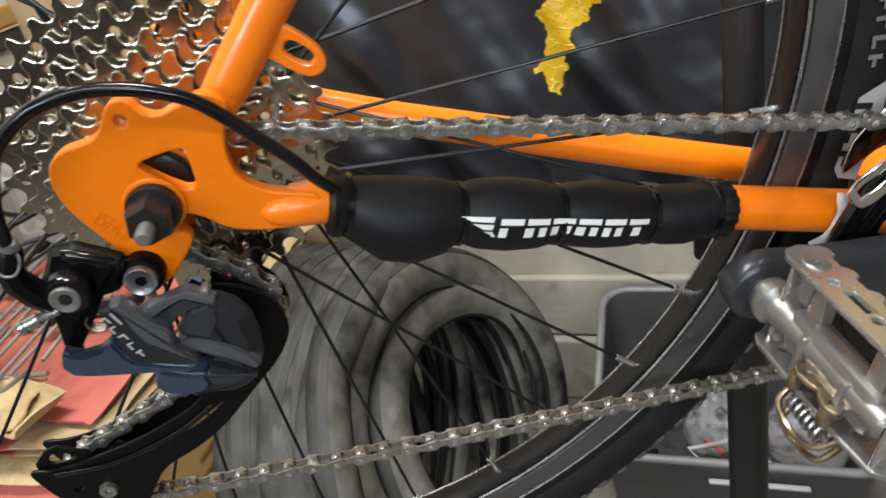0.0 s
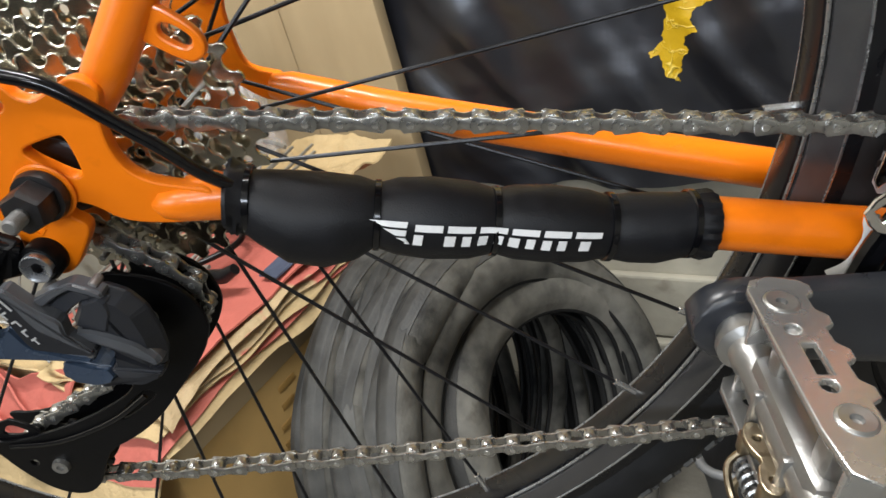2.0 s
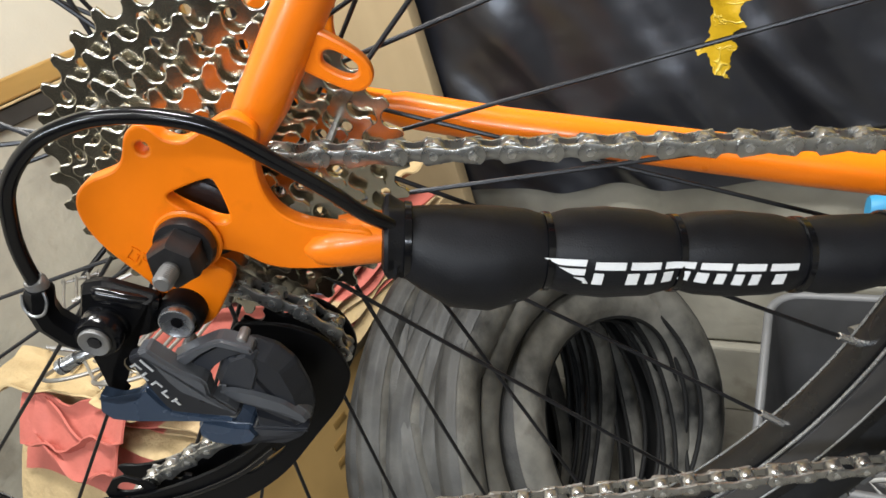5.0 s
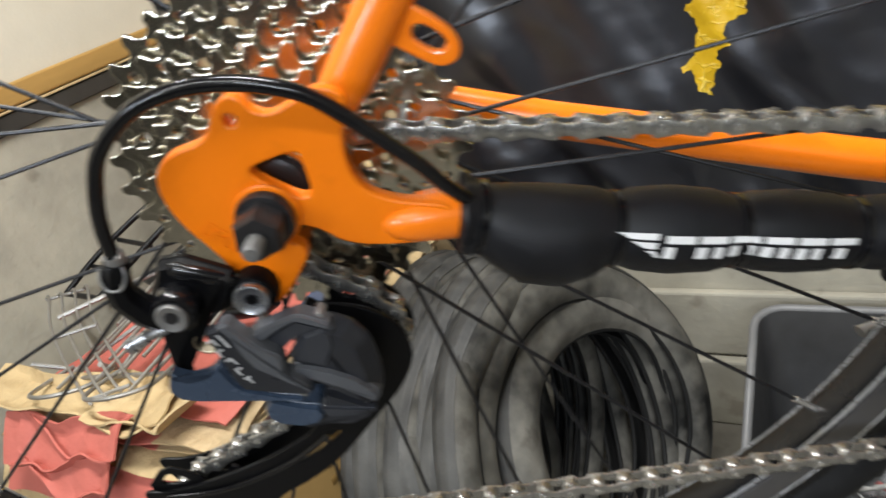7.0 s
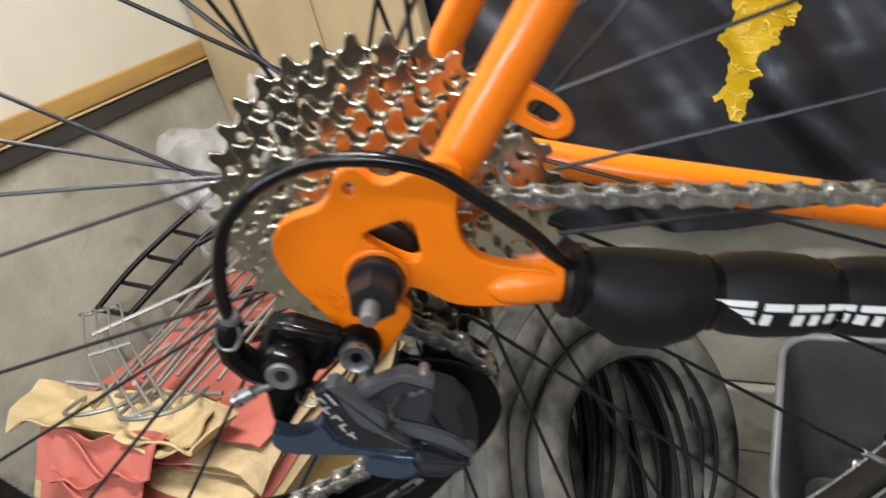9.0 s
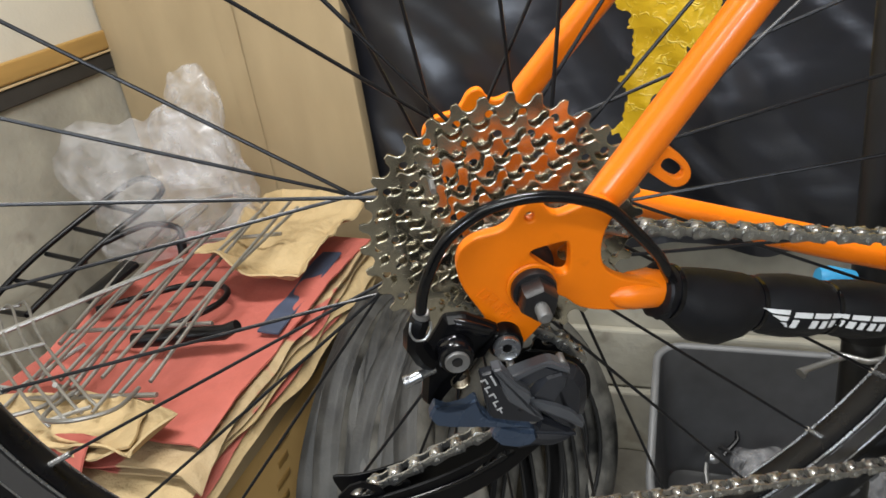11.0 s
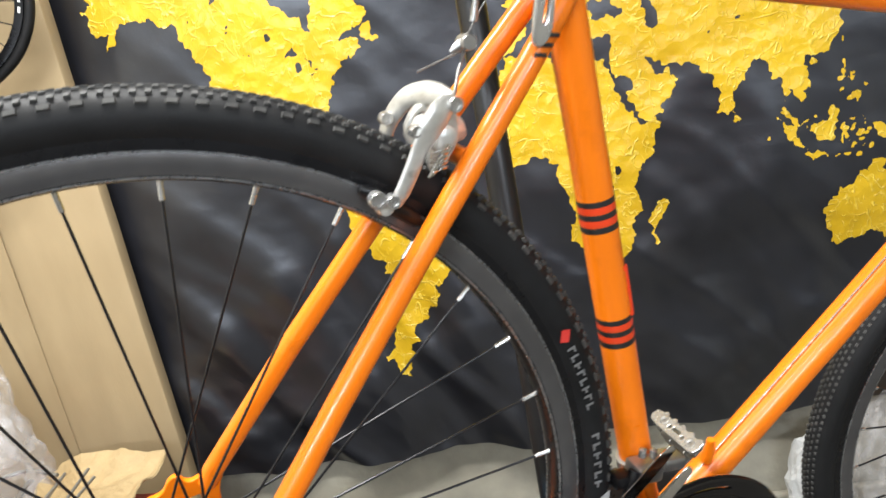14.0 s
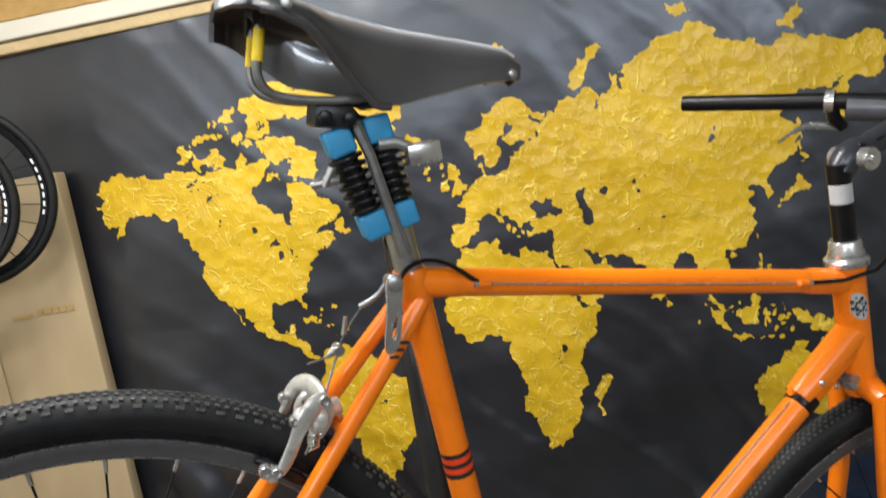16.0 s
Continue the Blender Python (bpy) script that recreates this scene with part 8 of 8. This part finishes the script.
# ---- row of old tyres standing on the floor ----
def old_tyre(centre, radius, width, turn, tilt, seed):
    """A worn tyre: hollow casing, a ribbed tread strip round it and a bead wire at each lip."""
    k, hw = width * 0.62, width * 0.5
    arc = [radians(-150 + 300 * i / 12) for i in range(13)]
    prof = [(radius - k + k * math.cos(a), hw * math.sin(a)) for a in arc]
    prof += [(radius - k + (k - 0.003) * math.cos(a), (hw - 0.003) * math.sin(a)) for a in reversed(arc)]
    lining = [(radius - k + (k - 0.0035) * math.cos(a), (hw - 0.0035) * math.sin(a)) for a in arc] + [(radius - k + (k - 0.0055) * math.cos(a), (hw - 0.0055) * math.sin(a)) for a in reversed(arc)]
    strip = []
    for i in range(11):
        a = radians(-46 + 92 * i / 10)
        g = 0.0016 if i % 3 else 0.0003
        strip.append((radius - k + (k + g) * math.cos(a), (hw + g) * math.sin(a)))
    strip += [(radius - k + (k - 0.001) * math.cos(a), (hw - 0.001) * math.sin(a)) for a in (radians(46), 0.0, radians(-46))]
    lip = [(radius - k + (k - 0.0025) * math.cos(radians(150)) + 0.0045 * math.cos(radians(b)), (hw - 0.0025) * math.sin(radians(150)) + 0.0045 * math.sin(radians(b))) for b in range(0, 360, 45)]

    def warp(b):
        for v in b.verts:
            a = math.atan2(v.co.z, v.co.y)
            v.co.x += 0.016 * math.sin(2 * a + seed) + 0.008 * math.sin(3 * a + seed * 2.3)
            v.co.y *= 0.92
            v.co.z *= 0.985 + 0.012 * math.sin(2 * a + seed)
        return b

    ob = thing("old_tyre", "dusty grey bicycle tyre standing in a row", "tyre", Matrix.Translation(centre) @ pose(0, 0, 0, 0, tilt, turn), group="row of old tyres")
    part("casing", warp(lathe(bmesh.new(), prof, (0, 0, 0), (1, 0, 0), 72, closed=True)), "old_rubber", ob)
    part("lining", warp(lathe(bmesh.new(), lining, (0, 0, 0), (1, 0, 0), 72, closed=True)), "shaded_lining", ob, "inner lining, blackened for the shade inside the tyre")
    part("tread_strip", warp(lathe(bmesh.new(), strip, (0, 0, 0), (1, 0, 0), 72, closed=True)), "old_tread", ob, "darker ribbed tread strip")
    for s in (-1, 1):
        part("bead", warp(lathe(bmesh.new(), [(r_, h * s) for r_, h in lip], (0, 0, 0), (1, 0, 0), 72, closed=True)), "shaded_lining", ob)
    return ob


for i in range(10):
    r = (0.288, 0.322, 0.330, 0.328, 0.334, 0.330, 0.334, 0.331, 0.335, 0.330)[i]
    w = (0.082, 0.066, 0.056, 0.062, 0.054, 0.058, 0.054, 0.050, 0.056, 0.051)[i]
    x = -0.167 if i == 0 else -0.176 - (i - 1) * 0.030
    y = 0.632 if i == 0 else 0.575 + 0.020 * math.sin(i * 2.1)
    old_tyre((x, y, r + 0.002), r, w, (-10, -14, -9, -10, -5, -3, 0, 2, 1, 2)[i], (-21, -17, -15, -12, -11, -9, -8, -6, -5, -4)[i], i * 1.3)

# ---- grey storage bin with parts in it ----
bin_ = thing("storage_bin", "dark grey plastic open-front storage bin with scrap parts", "storage bin")


X0, X1, Y0, Y1 = 0.022, 0.507, 0.660, 0.985


def bin_ring(inset, z, corner):
    """A rounded rectangle round the bin; z is a height, or a rule that gives it from y."""
    ring = []
    for cx, cy, a0 in ((X1 - inset - corner, Y1 - inset - corner, 0), (X0 + inset + corner, Y1 - inset - corner, 90), (X0 + inset + corner, Y0 + inset + corner, 180), (X1 - inset - corner, Y0 + inset + corner, 270)):
        for k in range(7):
            a = radians(a0 + 15 * k)
            y = cy + corner * math.sin(a)
            ring.append((cx + corner * math.cos(a), y, z(y) if callable(z) else z))
    return ring


def bin_top(y):
    u = min(1.0, max(0.0, (y - Y0 - 0.02) / 0.13))
    return 0.190 + 0.118 * u * u * (3 - 2 * u) + 0.028 * max(0.0, (y - Y0 - 0.10) / 0.22)


bm = bmesh.new()
rings = [[bm.verts.new(p) for p in r_] for r_ in (bin_ring(0.045, 0.004, 0.03), bin_ring(0.030, 0.010, 0.04), bin_ring(0.022, 0.10, 0.045), bin_ring(0.010, bin_top, 0.05))]
bm.faces.new(rings[0][::-1])
for p, q in zip(rings, rings[1:]):
    bridge(bm, p, q)
bmesh.ops.recalc_face_normals(bm, faces=bm.faces)
thicken(bm, 0.006)
part("bin_body", bm, "bin", bin_)
part("bin_rim", tube(bmesh.new(), [Vector(p) for p in bin_ring(0.008, bin_top, 0.05)], 0.008, 10, closed=True), "bin_rim", bin_, "rounded paler grey rim")
bm = bmesh.new()
box(bm, ((X0 + X1) / 2 + 0.04, Y0 + 0.002, 0.150), (0.16, 0.010, 0.006), None, 0.002)
part("label_slot", bm, "grey_patch", bin_, "pale label slot")
crumpled("parts_bag", (0.235, 0.84, 0.120), (0.060, 0.06, 0.070), "film", 12, "crumpled clear plastic bag in the bin", "bag", 0.3)
crumpled("parts_bag", (0.40, 0.83, 0.120), (0.08, 0.06, 0.070), "film", 17, "clear plastic bag of small parts in the bin", "bag", 0.3)
for i in range(16):
    x, y = rng.uniform(0.10, 0.34), rng.uniform(0.74, 0.92)
    bm = bmesh.new()
    kind = i % 3
    z = 0.045
    if kind == 0:
        lathe(bm, [(0.006, 0), (0.012, 0.002), (0.012, 0.022), (0.006, 0.026)], (0, 0, 0), (rng.uniform(-1, 1), rng.uniform(-1, 1), 0.4), 14)
    elif kind == 1:
        box(bm, (0, 0, 0), (rng.uniform(0.02, 0.05), 0.015, 0.02), pose(0, 0, 0, rng.uniform(0, 90), rng.uniform(0, 90), rng.uniform(0, 180)), 0.003)
    else:
        tube(bm, [(0, 0, 0), (rng.uniform(-0.04, 0.04), 0.03, 0.02), (rng.uniform(-0.05, 0.05), 0.05, 0.03)], 0.005, 8)
    whole("scrap_part", bm, ("alu_dull", "black", "white_bag", "red_print", "steel_dark")[i % 5], "small loose bicycle part in a bin", "scrap part", group="scrap in the bin", m=Matrix.Translation((x, y, z + 0.02 * (i % 4))))

# ---- clutter on the right: open box of rags, bags, small box ----
boxr = thing("open_box", "open white cardboard box with dark scraps", "box", Matrix.Translation((0.665, 0.655, 0)) @ pose(0, 0, 0, 0, 0, 4))
for nm, c, s in (("box_side", (0.005, 0.155, 0.14), (0.009, 0.31, 0.28)), ("box_side", (0.325, 0.155, 0.14), (0.009, 0.31, 0.28)), ("box_end", (0.165, 0.005, 0.14), (0.311, 0.009, 0.28)), ("box_end", (0.165, 0.305, 0.14), (0.311, 0.009, 0.28)), ("box_floor", (0.165, 0.155, 0.008), (0.31, 0.29, 0.012))):
    part(nm, box(bmesh.new(), c, s, None, 0.002), "white_card" if nm != "box_floor" else "card", boxr)
part("box_flap", thicken(grid_sheet(bmesh.new(), 6, 6, lambda u, v: Vector((0.02 + 0.29 * u, 0.004 - 0.075 * v, 0.279 - 0.05 * v * v))), 0.003), "white_card", boxr, "bent open flap")
crumpled("rag", (0.765, 0.80, 0.22), (0.080, 0.09, 0.07), "rag", 41, "dark oily rag in the open box", "rag", 0.3)
crumpled("rag", (0.87, 0.74, 0.19), (0.085, 0.07, 0.06), "rag", 43, "dark grimy rag in the open box", "rag", 0.35)
crumpled("plastic_bag", (0.885, 0.83, 0.255), (0.090, 0.085, 0.075), "white_bag", 45, "white plastic bag with green print", "plastic bag", 0.3)
crumpled("plastic_bag", (0.835, 0.765, 0.290), (0.026, 0.020, 0.035), "green", 46, "bright green printed plastic wrapper", "plastic bag", 0.3)
crumpled("plastic_bag", (0.765, 0.90, 0.30), (0.055, 0.035, 0.06), "white_bag", 47, "crumpled white plastic bag at the wall", "plastic bag", 0.35)
roll = lathe(bmesh.new(), [(0.030, -0.02), (0.055, -0.02), (0.055, 0.02), (0.030, 0.02)], (0, 0, 0), (0, 0, 1), 30, closed=True)
whole("tape_roll", roll, "film", "roll of clear packing tape on a box edge", "tape roll", m=Matrix.Translation((0.90, 0.66, 0.32)) @ pose(0, 0, 0, 78, 0, 20))
crumpled("plastic_bag", (0.815, 0.975, 0.40), (0.055, 0.030, 0.12), "white_bag", 51, "white plastic carrier bag against the wall", "plastic bag", 0.3)
crumpled("plastic_bag", (0.905, 0.91, 0.44), (0.070, 0.06, 0.15), "film", 55, "clear plastic bag with small parts", "plastic bag", 0.4)
crumpled("plastic_bag", (1.00, 0.76, 0.24), (0.09, 0.07, 0.13), "film", 58, "crumpled clear plastic bag beside a box", "plastic bag", 0.4)
crumpled("rag", (1.08, 0.86, 0.10), (0.12, 0.10, 0.11), "old_rubber", 59, "heap of grey dusty rags on the floor", "rag", 0.35)
stack = thing("cardboard_box", "small brown cardboard box on a heap of clutter", "box", Matrix.Translation((1.125, 0.885, 0.0)))
part("box_body", box(bmesh.new(), (0, 0.05, 0.31), (0.26, 0.18, 0.62), None, 0.004), "card_dark", stack)
part("box_label", box(bmesh.new(), (-0.05, -0.0415, 0.57), (0.07, 0.003, 0.06), None, 0.001), "white", stack, "white paper label")
part("box_band", box(bmesh.new(), (0.0, -0.0415, 0.475), (0.262, 0.003, 0.070), None, 0.001), "white_card", stack, "dirty white printed band round the box")
crumpled("blue_bag", (1.085, 0.930, 0.665), (0.115, 0.065, 0.055), "blue_bag", 61, "bright blue plastic bag on a cardboard box", "plastic bag", 0.25)

# ---- bicycle wheels hanging at the left ----
for k, (cx, cy, cz, r) in enumerate(((-0.690, 0.835, 1.668, 0.192), (-0.712, 0.765, 1.660, 0.176))):
    hw = thing("spare_wheel", "spare black bicycle wheel hanging on the wall", "wheel", Matrix.Translation((cx, cy, cz)) @ pose(0, 0, 0, 4, 0, 18 + 6 * k), group="hanging wheels")
    part("tyre", lathe(bmesh.new(), [(r - 0.009 + 0.0090 * math.cos(radians(i * 30)), 0.0100 * math.sin(radians(i * 30))) for i in range(12)], (0, 0, 0), (0, 1, 0), 96, closed=True), "rubber", hw)
    part("rim", lathe(bmesh.new(), [(r - 0.032, -0.005), (r - 0.018, -0.008), (r - 0.015, 0.0), (r - 0.018, 0.008), (r - 0.032, 0.005)], (0, 0, 0), (0, 1, 0), 96, closed=True), "rim", hw)
    part("hub", lathe(bmesh.new(), [(0.006, -0.05), (0.018, -0.032), (0.012, -0.028), (0.012, 0.028), (0.018, 0.032), (0.006, 0.05)], (0, 0, 0), (0, 1, 0), 20), "steel_dark", hw)
    for i in range(24):
        t = 2 * math.pi * i / 24
        h = t + (1 if i % 4 < 2 else -1) * 1.1
        part("spoke", tube(bmesh.new(), [(0.017 * math.cos(h), 0.03 * (1 if i % 2 else -1), 0.017 * math.sin(h)), ((r - 0.030) * math.cos(t), 0, (r - 0.030) * math.sin(t))], 0.0010, 6), "spoke", hw)
    bm = bmesh.new()
    for i in range(7):
        t = radians(-20 + i * 6)
        box(bm, (0, 0, 0), (0.004, 0.0006, 0.010), Matrix.Translation(((r - 0.024) * math.cos(t), -0.0082, (r - 0.024) * math.sin(t))) @ Matrix.Rotation(-t, 4, "Y"))
    part("rim_decal", bm, "white", hw, "white rim lettering bars")

peg = tube(bmesh.new(), [(-0.704, 0.730, 1.667), (-0.686, 0.800, 1.668), (-0.668, 0.850, 1.668), (-0.660, WALL_Y + 0.01, 1.668)], 0.0075, 12)
whole("wall_peg", peg, "steel_dark", "bent dark steel peg in the wall holding wheels", "wall peg")
